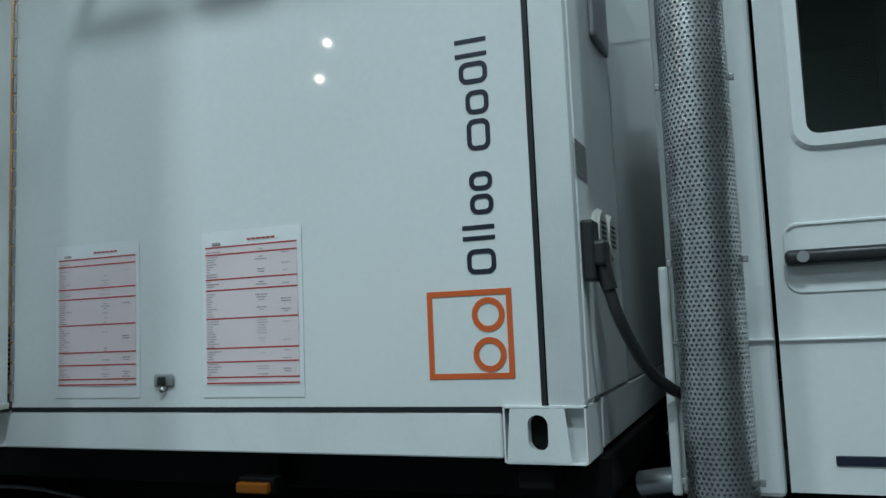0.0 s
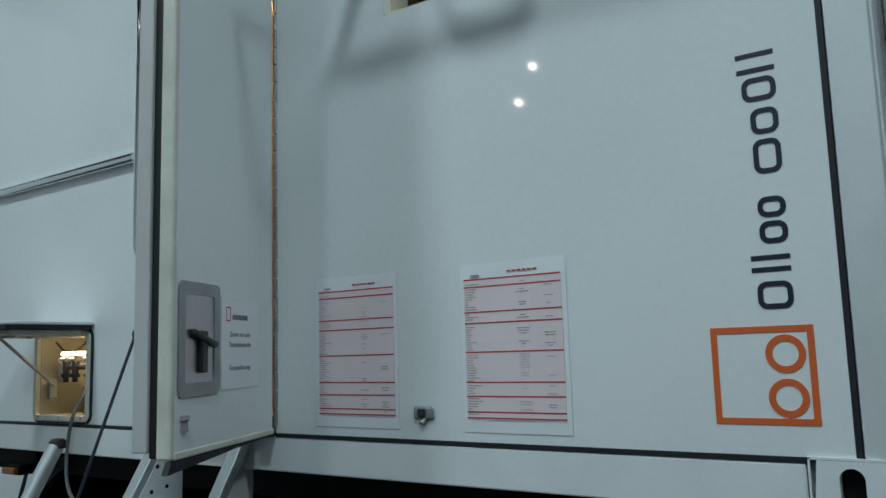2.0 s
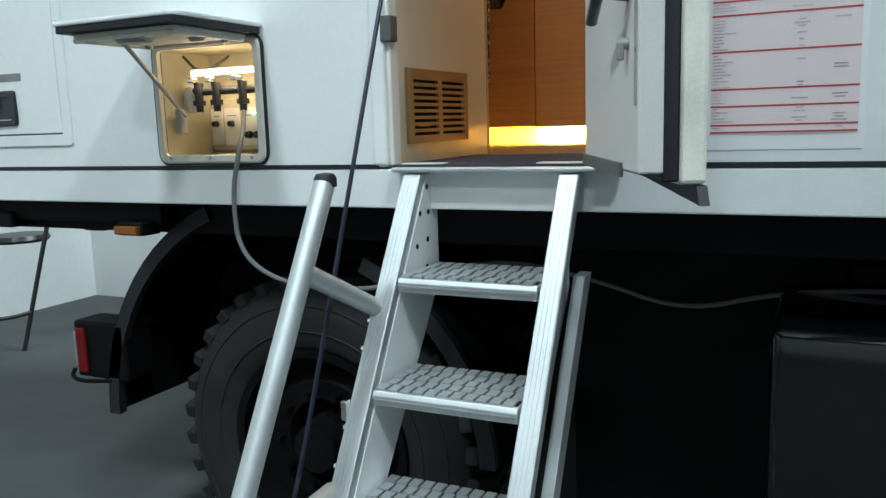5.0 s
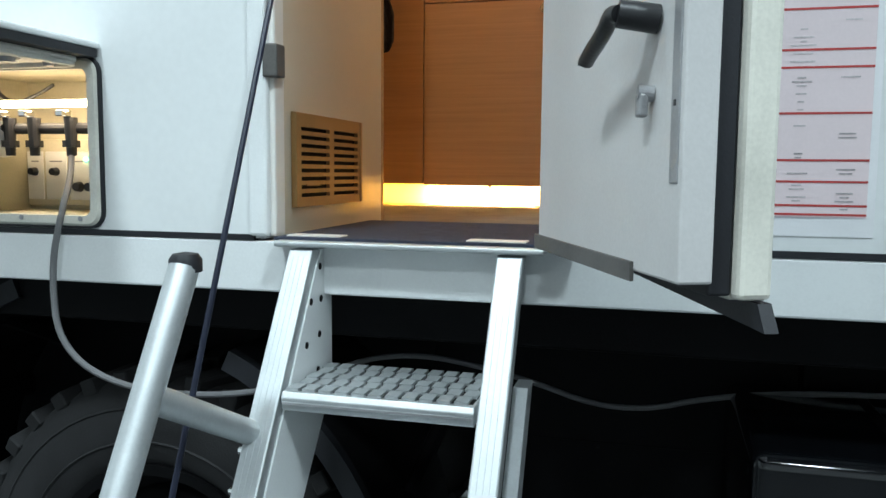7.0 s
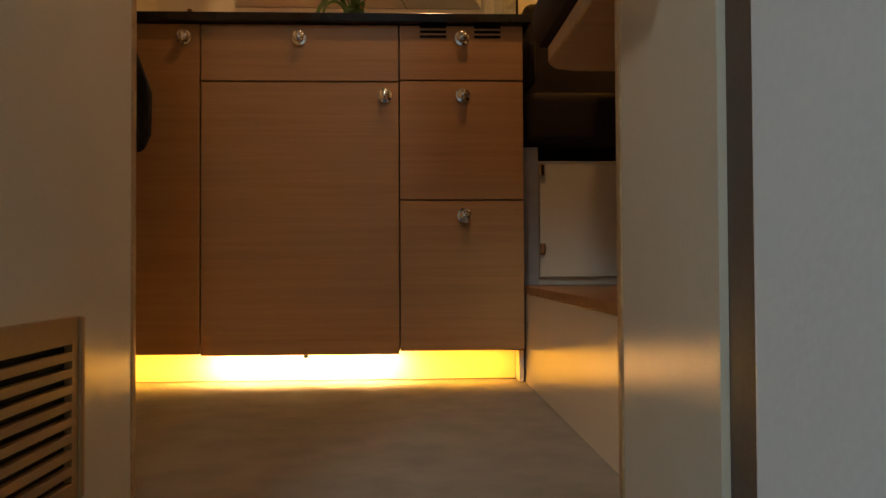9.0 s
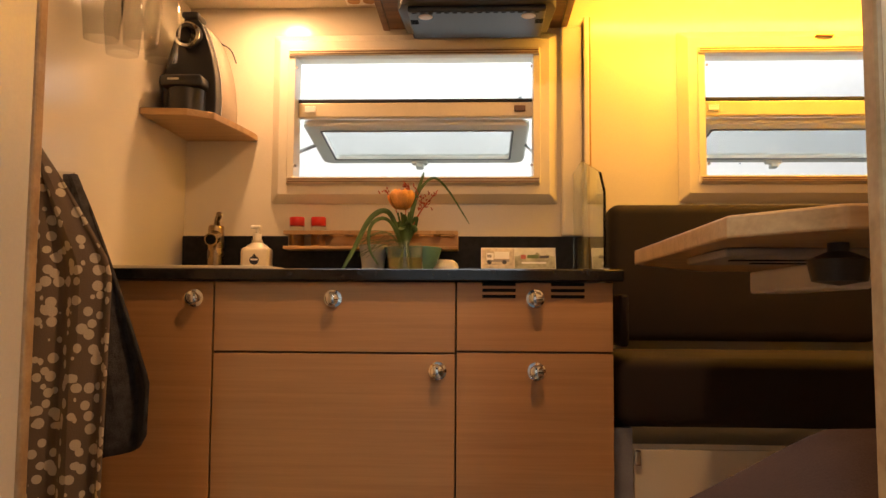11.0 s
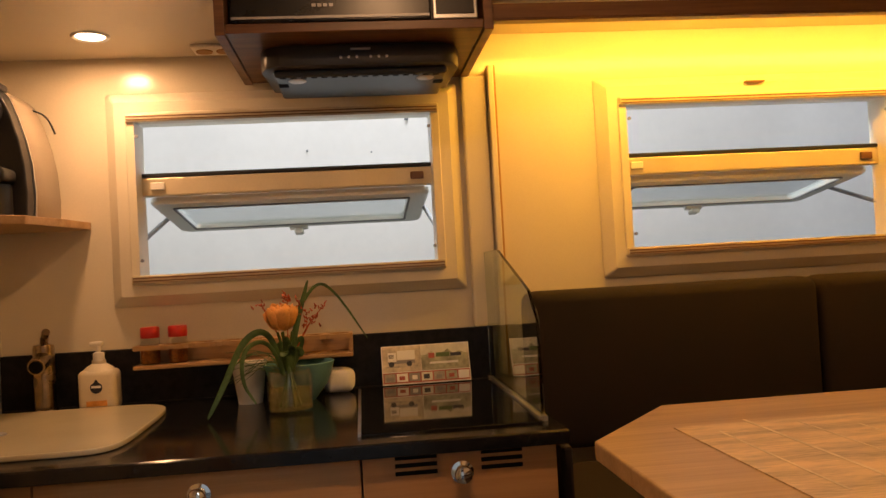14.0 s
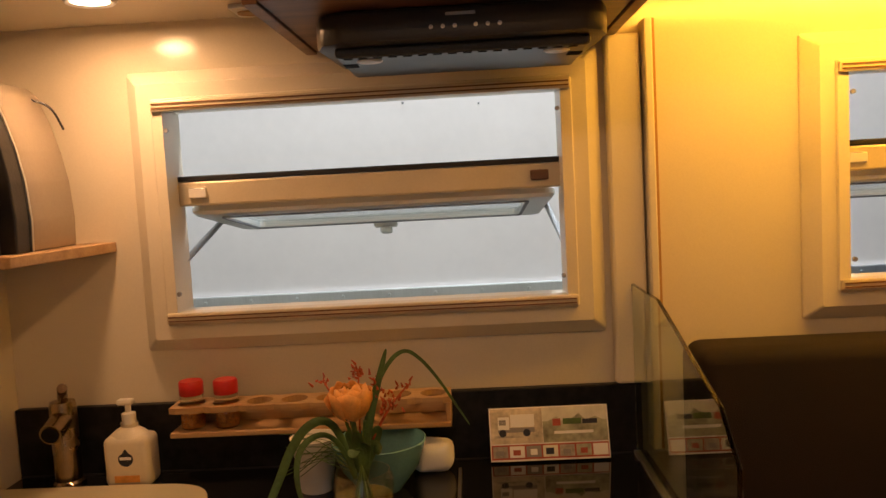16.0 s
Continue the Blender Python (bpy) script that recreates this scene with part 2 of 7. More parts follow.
# cloudy greenish water: mostly clear, with a little scatter
M_WATER = bpy.data.materials.new("vase_water")
ns, ln, bsdf = nodes_of(M_WATER)
bsdf.inputs["Base Color"].default_value = (0.52, 0.46, 0.16, 1)
bsdf.inputs["Roughness"].default_value = 0.3
tr, mx = ns.new("ShaderNodeBsdfTransparent"), ns.new("ShaderNodeMixShader")
tr.inputs[0].default_value = (0.90, 0.86, 0.64, 1)
mx.inputs[0].default_value = 0.24
ln.new(tr.outputs[0], mx.inputs[1])
ln.new(bsdf.outputs[0], mx.inputs[2])
ln.new(mx.outputs[0], ns["Material Output"].inputs[0])
M_VASE = bpy.data.materials.new("vase_glass")
ns, ln, bsdf = nodes_of(M_VASE)
tr, gl, lw, mx = ns.new("ShaderNodeBsdfTransparent"), ns.new("ShaderNodeBsdfGlossy"), ns.new("ShaderNodeLayerWeight"), ns.new("ShaderNodeMixShader")
tr.inputs[0].default_value = (0.98, 0.985, 0.97, 1)
gl.inputs["Roughness"].default_value = 0.12
lw.inputs["Blend"].default_value = 0.30
share = ns.new("ShaderNodeMath")
share.operation, share.inputs[1].default_value, share.inputs[2].default_value = "MULTIPLY_ADD", 0.34, 0.05
ln.new(lw.outputs["Facing"], share.inputs[0])
ln.new(share.outputs[0], mx.inputs[0])
ln.new(tr.outputs[0], mx.inputs[1])
ln.new(gl.outputs[0], mx.inputs[2])
ln.new(mx.outputs[0], ns["Material Output"].inputs[0])
M_GREENGLASS = clear("green_edged_glass", (0.80, 0.92, 0.84))
# thin acrylic pane: lets most light straight through and mirrors a little
M_FROST = bpy.data.materials.new("thin_acrylic_pane")
ns, ln, bsdf = nodes_of(M_FROST)
tr, gl, mx = ns.new("ShaderNodeBsdfTransparent"), ns.new("ShaderNodeBsdfGlossy"), ns.new("ShaderNodeMixShader")
tr.inputs[0].default_value = (0.84, 0.87, 0.88, 1)
gl.inputs["Roughness"].default_value = 0.08
mx.inputs[0].default_value = 0.10
ln.new(tr.outputs[0], mx.inputs[1])
ln.new(gl.outputs[0], mx.inputs[2])
ln.new(mx.outputs[0], ns["Material Output"].inputs[0])
M_CABPANE = clear("green_tinted_pane", (0.62, 0.86, 0.76), 0.0)
M_HEADLINER = mat("dark_cab_lining", (0.02, 0.018, 0.016), 0.9, var=0.2)
M_CABGLASS = mat("dark_tinted_glass", (0.006, 0.010, 0.010), 0.03, var=0.05, coat=0.6)
M_LED = glow("warm_led", (1.0, 0.86, 0.55), 12)
M_KICKLED = glow("amber_led", (1.0, 0.80, 0.35), 6)
M_GREENLED = glow("green_led", (0.1, 1.0, 0.4), 8)
M_LAMPFACE = glow("lamp_face", (1.0, 0.80, 0.52), 14)

# ---- mesh helpers ----


def link(name, bm, material, parent=None, label="", smooth=False):
    me = bpy.data.meshes.new(name)
    bm.normal_update()
    bm.to_mesh(me)
    bm.free()
    if material:
        me.materials.append(material)
    if smooth:
        me.shade_smooth()
        me.set_sharp_from_angle(angle=radians(38))
    o = new(name, me)
    if parent is not None:
        o.parent = parent
        o.matrix_parent_inverse = parent.matrix_basis.inverted()
    if label:
        o["label"] = label
    return o


def part(name, bm, material, parent, label="", smooth=False):
    return link(name, bm, material, parent, label, smooth)


def thing(name, at, label, category, group=""):
    o = new(name)
    o.empty_display_size = 0.05
    o.matrix_basis = Matrix.Translation(at)
    return tagged(o, label, category, group)


def setting(name, bm, material, label, category, smooth=False):
    return tagged(link(name, bm, material, smooth=smooth), label, category, "", "structure")


def box(x0, x1, y0, y1, z0, z1, bevel=0.0, bm=None, seg=2):
    b = bmesh.new()
    bmesh.ops.create_cube(b, size=1.0)
    for v in b.verts:
        v.co = Vector(((x0 + x1) / 2 + v.co.x * (x1 - x0), (y0 + y1) / 2 + v.co.y * (y1 - y0), (z0 + z1) / 2 + v.co.z * (z1 - z0)))
    if bevel:
        bmesh.ops.bevel(b, geom=list(b.edges), offset=bevel, segments=seg, profile=0.5, affect="EDGES")
    return join(bm, b)


def join(bm, b):
    if bm is None:
        return b
    me = bpy.data.meshes.new("tmp")
    b.to_mesh(me)
    b.free()
    bm.from_mesh(me)
    bpy.data.meshes.remove(me)
    return bm


def moved(b, m):
    bmesh.ops.transform(b, matrix=m, verts=b.verts)
    return b


def prism(poly, axis, a, c, bevel=0.0, bm=None):
    """A flat outline pulled from a to c along an axis (0 x, 1 y, 2 z); the outline gives the other two axes in order."""
    b = bmesh.new()

    def put(p, d):
        q = list(p)
        q.insert(axis, d)
        return b.verts.new(q)
    lo = [put(p, a) for p in poly]
    hi = [put(p, c) for p in poly]
    n = len(poly)
    b.faces.new(lo[::-1])
    b.faces.new(hi)
    for i in range(n):
        b.faces.new((lo[i], lo[(i + 1) % n], hi[(i + 1) % n], hi[i]))
    bmesh.ops.recalc_face_normals(b, faces=b.faces)
    if bevel:
        bmesh.ops.bevel(b, geom=list(b.edges), offset=bevel, segments=2, profile=0.5, affect="EDGES")
    return join(bm, b)


def rod(p, q, r, r2=None, seg=16, bm=None, caps=True):
    p, q = Vector(p), Vector(q)
    b = bmesh.new()
    d = q - p
    bmesh.ops.create_cone(b, cap_ends=caps, segments=seg, radius1=r, radius2=r if r2 is None else r2, depth=d.length)
    moved(b, Matrix.Translation((p + q) / 2) @ d.to_track_quat("Z", "Y").to_matrix().to_4x4())
    return join(bm, b)


def tube(points, r, seg=10, bm=None, rounds=3, flat=1.0):
    """A bent pipe or cable through points; corners are rounded by cutting them."""
    pts = [Vector(p) for p in points]
    for _ in range(rounds):
        out = [pts[0]]
        for a, c in zip(pts, pts[1:]):
            out += [a.lerp(c, 0.25), a.lerp(c, 0.75)]
        pts = out + [pts[-1]]
    b = bmesh.new()
    rings, side = [], None
    for i, p in enumerate(pts):
        d = (pts[min(i + 1, len(pts) - 1)] - pts[max(i - 1, 0)]).normalized()
        side = d.orthogonal().normalized() if side is None else (side - d * side.dot(d)).normalized()
        up = d.cross(side)
        rings.append([b.verts.new(p + (side * math.cos(2 * math.pi * k / seg) + up * math.sin(2 * math.pi * k / seg) * flat) * r) for k in range(seg)])
    for a, c in zip(rings, rings[1:]):
        for k in range(seg):
            b.faces.new((a[k], a[(k + 1) % seg], c[(k + 1) % seg], c[k]))
    b.faces.new(rings[0][::-1])
    b.faces.new(rings[-1])
    return join(bm, b)


def lathe(profile, at=(0, 0, 0), seg=32, axis=2, bm=None, sx=1.0, sy=1.0):
    """Turns (radius, height) pairs round an axis."""
    b = bmesh.new()
    rings = []
    for r, h in profile:
        rings.append([b.verts.new((max(r, 1e-5) * math.cos(2 * math.pi * k / seg) * sx, max(r, 1e-5) * math.sin(2 * math.pi * k / seg) * sy, h)) for k in range(seg)])
    for a, c in zip(rings, rings[1:]):
        for k in range(seg):
            b.faces.new((a[k], a[(k + 1) % seg], c[(k + 1) % seg], c[k]))
    bmesh.ops.remove_doubles(b, verts=b.verts, dist=2e-5)
    bmesh.ops.recalc_face_normals(b, faces=b.faces)
    turn = Matrix.Identity(4) if axis == 2 else (pose(0, 0, 0, 90, 0, 0) if axis == 1 else pose(0, 0, 0, 0, 90, 0))
    moved(b, Matrix.Translation(at) @ turn)
    return join(bm, b)


def ringframe(x0, x1, z0, z1, y0, y1, w, bevel=0.004, bm=None, radius=0.0, w_in=None):
    """A rectangular frame standing in the xz plane, with rounded corners where asked."""
    def outline(inset, rad, n):
        a, c, d, e = x0 + inset, x1 - inset, z0 + inset, z1 - inset
        rad = max(rad, 1e-4)
        pts = []
        for cx, cz, s in ((c - rad, e - rad, 0), (a + rad, e - rad, 90), (a + rad, d + rad, 180), (c - rad, d + rad, 270)):
            for k in range(n + 1):
                t = radians(s + 90 * k / n)
                pts.append((cx + rad * math.cos(t), cz + rad * math.sin(t)))
        return pts
    n = 5
    b = bmesh.new()
    o, i = outline(0, radius, n), outline(w, max(radius - w, radius * 0.5), n)
    loops = [[b.verts.new((p[0], y, p[1])) for p in pts] for pts, y in ((o, y1), (o, y0 + bevel), ([(q[0] + (i[k][0] - q[0]) * min(1, bevel / w), q[1] + (i[k][1] - q[1]) * min(1, bevel / w)) for k, q in enumerate(o)], y0), (i, y0), (i, y1))]
    m = len(o)
    for a, c in list(zip(loops, loops[1:])) + [(loops[-1], loops[0])]:
        for k in range(m):
            b.faces.new((a[k], a[(k + 1) % m], c[(k + 1) % m], c[k]))
    bmesh.ops.recalc_face_normals(b, faces=b.faces)
    return join(bm, b)


def wall_sheet(axis, a0, a1, z0, z1, d0, d1, holes=()):
    """A wall with thickness d0..d1 and openings (a0, a1, z0, z1) right through it. axis 0: runs along x; 1: along y."""
    aa = sorted({a0, a1, *[h[0] for h in holes], *[h[1] for h in holes]})
    zz = sorted({z0, z1, *[h[2] for h in holes], *[h[3] for h in holes]})
    na, nz = len(aa) - 1, len(zz) - 1

    def solid(i, k):
        if not (0 <= i < na and 0 <= k < nz):
            return False
        ca, cz = (aa[i] + aa[i + 1]) / 2, (zz[k] + zz[k + 1]) / 2
        return not any(h[0] < ca < h[1] and h[2] < cz < h[3] for h in holes)
    b = bmesh.new()
    seen = {}

    def vert(i, k, d):
        key = (i, k, d)
        if key not in seen:
            p = (aa[i], d, zz[k]) if axis == 0 else (d, aa[i], zz[k])
            seen[key] = b.verts.new(p)
        return seen[key]
    for i in range(na):
        for k in range(nz):
            if not solid(i, k):
                continue
            for d in (d0, d1):
                b.faces.new((vert(i, k, d), vert(i + 1, k, d), vert(i + 1, k + 1, d), vert(i, k + 1, d)))
            for di, dk, e in ((-1, 0, ((i, k), (i, k + 1))), (1, 0, ((i + 1, k), (i + 1, k + 1))), (0, -1, ((i, k), (i + 1, k))), (0, 1, ((i, k + 1), (i + 1, k + 1)))):
                if not solid(i + di, k + dk):
                    b.faces.new((vert(*e[0], d0), vert(*e[1], d0), vert(*e[1], d1), vert(*e[0], d1)))
    bmesh.ops.recalc_face_normals(b, faces=b.faces)
    return b


def words(text, size, parent, m, material, label=""):
    """Lettering with the built-in font, as a mesh under its thing."""
    cu = bpy.data.curves.new("lettering", "FONT")
    cu.body, cu.size, cu.extrude, cu.align_x = text, size, 0.0003, "CENTER"
    tmp = new("lettering_source", cu)
    dg = bpy.context.evaluated_depsgraph_get()
    me = bpy.data.meshes.new_from_object(tmp.evaluated_get(dg))
    bpy.data.objects.remove(tmp)
    me.transform(m)
    me.materials.clear()
    me.materials.append(material)
    o = new("lettering", me)
    o.parent = parent
    o.matrix_parent_inverse = parent.matrix_basis.inverted()
    if label:
        o["label"] = label
    return o

# ---- the hall ----
OUT = 1.647          # outer face of the camper box
FRONT, REAR = -0.40, -4.36
BOT, SEAM, TOP = 1.304, 1.413, 3.74
INNER = 3.93         # inner face of the far wall
setting("ground", box(-30, 30, -30, 30, -0.1, 0.0), M_FLOORHALL, "grey needle-felt exhibition hall floor", "floor")
setting("wall_west", box(-7.93, -7.78, -12, 5.6, 0, 5.0), M_HALLWALL, "white exhibition stand wall behind the truck", "wall")
setting("wall_hall_north", box(-16, 16, 9.0, 9.2, 0, 7.0), M_HALLWALL, "plain white far wall of the hall", "wall")
setting("wall_hall_south", box(-16, 16, -9.2, -9.0, 0, 7.0), M_HALLWALL, "plain pale wall on the other side of the hall", "wall")
setting("wall_hall_east", box(15.8, 16.0, -9, 9, 0, 7.0), M_HALLWALL, "plain white end wall of the hall", "wall")
setting("wall_hall_west", box(-16, -15.8, -9, 9, 0, 7.0), M_HALLWALL, "plain white end wall of the hall", "wall")
setting("ceiling_hall", box(-16, 16, -9.2, 9.2, 7.0, 7.2), M_CEILHALL, "dark unlit ceiling of the exhibition hall", "ceiling")

setting("wall_stand_north", box(-7.78, -5.75, 5.2, 5.32, 0, 5.0), M_HALLWALL, "white exhibition stand wall meeting the corner", "wall")
# white panel wall of the neighbouring vehicle, seen through the far windows
nb = thing("neighbouring_vehicle_body", (-2, 5.4, 0), "white scuffed box body of the next vehicle with a riveted sill", "vehicle body")
for px0, px1 in ((-5.6, 1.6),):
    part("side_panel", box(px0, px1, 5.25, 7.2, 2.480, 4.6, 0.004), M_NEIGHBOUR, nb)
part("sill_rail", box(-5.6, 1.6, 5.235, 5.30, 2.400, 2.490, 0.004), M_ALU, nb, "riveted aluminium sill rail")
bm = None
for k in range(44):
    bm = rod((-5.4 + k * 0.16, 5.238, 2.470), (-5.4 + k * 0.16, 5.230, 2.470), 0.008, 0.005, 8, bm)
part("rivets", bm, M_ALU, nb)["kind"] = "stuff"
for qx, qz, qw, qh in ((-2.437, 3.120, 0.004, 0.004), (-2.031, 3.235, 0.008, 0.006), (-2.18, 3.105, 0.003, 0.003), (-1.05, 2.93, 0.004, 0.003)):
    part("speck", box(qx - qw, qx + qw, 5.2475, 5.2495, qz - qh, qz + qh, 0.001), M_INK, nb, "small dark chip")
part("underbody", box(-5.5, 1.5, 5.4, 7.1, 0.0, 2.400, 0.02), M_CHASSIS, nb, "dark shaded underbody")

# ---- camper box shell ----
DOOR = (-2.60, -2.016, SEAM - 0.008, 3.33)
SERVICE = (-3.308, -2.970, 1.436, 1.733)
WINA = (-1.585, -0.93, 2.570, 3.005)
WIN1 = (-2.762, -2.050, 2.624, 3.009)
WIN2 = (-1.597, -0.885, 2.627, 3.009)
setting("wall_outer", wall_sheet(0, REAR + 0.09, FRONT - 0.094, SEAM, TOP, OUT, OUT + 0.06, (DOOR, SERVICE, WINA)), M_SHELL, "glossy white camper box side wall", "wall")
setting("wall_far", wall_sheet(0, REAR + 0.09, FRONT - 0.094, SEAM, TOP, INNER, INNER + 0.06, (WIN1, WIN2)), M_CREAM, "cream laminate camper wall with two windows", "wall")
setting("wall_front", wall_sheet(1, OUT + 0.06, INNER, SEAM, TOP, FRONT - 0.07, FRONT - 0.01), M_CREAM, "cream end wall of the camper box", "wall")
setting("wall_rear", wall_sheet(1, OUT + 0.06, INNER, SEAM, TOP, REAR + 0.09, REAR + 0.15), M_CREAM, "cream end wall of the camper box", "wall")
setting("ceiling", box(REAR + 0.15, FRONT - 0.07, OUT + 0.06, INNER, 3.46, TOP, 0), M_CREAM, "cream laminate camper ceiling", "ceiling")
setting("roof_sheet", box(REAR, FRONT, OUT, INNER + 0.06, TOP + 0.002, TOP + 0.04, 0.01), M_SHELL, "white camper roof sheet", "roof")
setting("floor", box(REAR + 0.15, FRONT - 0.07, OUT + 0.062, INNER, 1.335, 1.40), M_CARPET, "grey-brown carpeted camper floor", "floor")

fr = thing("container_frame", (-2.4, OUT, BOT), "white painted steel container frame with corner castings", "container frame")
for y0, y1 in ((OUT - 0.004, OUT + 0.10), (INNER - 0.04, INNER + 0.064)):
    part("bottom_rail", box(REAR + 0.175, FRONT - 0.182, y0, y1, BOT, SEAM - 0.012, 0.004), M_PAINT, fr)
    part("top_rail", box(REAR + 0.175, FRONT - 0.182, y0, y1, TOP + 0.045, TOP + 0.10, 0.004), M_PAINT, fr)
    for x0, x1 in ((REAR, REAR + 0.082), (FRONT - 0.082, FRONT)):
        part("corner_post", box(x0, x1, y0, y1, SEAM - 0.006, TOP, 0.012), M_PAINT, fr, smooth=True)
part("seam", box(REAR + 0.09, DOOR[0] - 0.02, OUT - 0.0045, OUT + 0.02, SEAM - 0.0120, SEAM - 0.0005), M_SEAL, fr, "dark rubber joint")
part("seam", box(DOOR[1] + 0.005, FRONT - 0.094, OUT - 0.0050, OUT + 0.02, SEAM - 0.0120, SEAM - 0.0005), M_SEAL, fr, "dark rubber joint")
part("seam", box(FRONT - 0.0935, FRONT - 0.0825, OUT + 0.001, OUT + 0.02, SEAM - 0.01, TOP), M_SEAL, fr, "dark rubber joint")
for cx0 in (FRONT - 0.178, REAR):
    for y0, s in ((OUT - 0.008, 1), (INNER + 0.072, -1)):
        bm = bmesh.new()
        cx1 = cx0 + 0.178
        hx = cx0 + 0.075 if cx0 > -2 else cx0 + 0.10
        # face plate with the oblong twist-lock hole, then the block's other sides
        n = 24
        hole = [(hx + 0.022 * math.cos(t), 1.358 + (0.016 if math.sin(t) > 0 else -0.016) + 0.022 * math.sin(t)) for t in [2 * math.pi * (k + 0.5) / n for k in range(n)]]
        outer = []
        for px, pz in hole:
            dx, dz = px - hx, pz - 1.358
            k = min((cx1 - 0.004 - hx if dx > 0 else hx - cx0 - 0.004) / max(abs(dx), 1e-6), (SEAM - 0.004 - 1.358 if dz > 0 else 1.358 - BOT + 0.006) / max(abs(dz), 1e-6))
            outer.append((hx + dx * k, 1.358 + dz * k))
        ring = [[bm.verts.new((p[0], y0 + s * d, p[1])) for p in pts] for pts, d in ((outer, 0.0), (hole, 0.0), (hole, 0.03))]
        for a, c in ((0, 1), (1, 2)):
            for k in range(n):
                bm.faces.new((ring[a][k], ring[a][(k + 1) % n], ring[c][(k + 1) % n], ring[c][k]))
        box(cx0, cx1, min(y0 + s * 0.001, y0 + s * 0.03), max(y0 + s * 0.001, y0 + s * 0.03), SEAM - 0.0035, SEAM + 0.001, 0, bm)
        box(cx0, cx1, min(y0 + s * 0.03, y0 + s * 0.162), max(y0 + s * 0.03, y0 + s * 0.162), BOT - 0.008, SEAM, 0.003, bm)
        for x0, x1 in ((cx0, cx0 + 0.004), (cx1 - 0.004, cx1)):
            box(x0, x1, min(y0 + s * 0.001, y0 + s * 0.03), max(y0 + s * 0.001, y0 + s * 0.03), BOT - 0.007, SEAM, 0, bm)
        box(cx0 + 0.004, cx1 - 0.004, min(y0 + s * 0.001, y0 + s * 0.03), max(y0 + s * 0.001, y0 + s * 0.03), BOT - 0.0095, BOT - 0.006, 0, bm)
        bmesh.ops.recalc_face_normals(bm, faces=bm.faces)
        cast = part("corner_casting", bm, M_PAINT, fr)
        part("dark_pocket", box(hx - 0.03, hx + 0.03, min(y0 + s * 0.0285, y0 + s * 0.0295), max(y0 + s * 0.0285, y0 + s * 0.0295), 1.315, 1.40), M_CHASSIS, cast)


# small fittings on the outer wall
def knob_latch(x, z, w=0.062):
    o = thing("push_latch", (x, OUT, z), "small grey metal push latch on the white wall", "latch", "latches on the wall")
    part("plate", box(x - w / 2, x + w / 2, OUT - 0.010, OUT, z - 0.016, z + 0.016, 0.006, seg=3), M_GREYMETAL, o, smooth=True)
    part("button", box(x - 0.012, x + 0.010, OUT - 0.020, OUT - 0.009, z - 0.011, z + 0.011, 0.004), M_BLACK, o, "dark square button")
    part("lip", rod((x, OUT - 0.004, z - 0.017), (x, OUT - 0.016, z - 0.026), 0.009, 0.006, 12), M_GREYMETAL, o, smooth=True)
    return o


knob_latch(-1.478, 1.480)


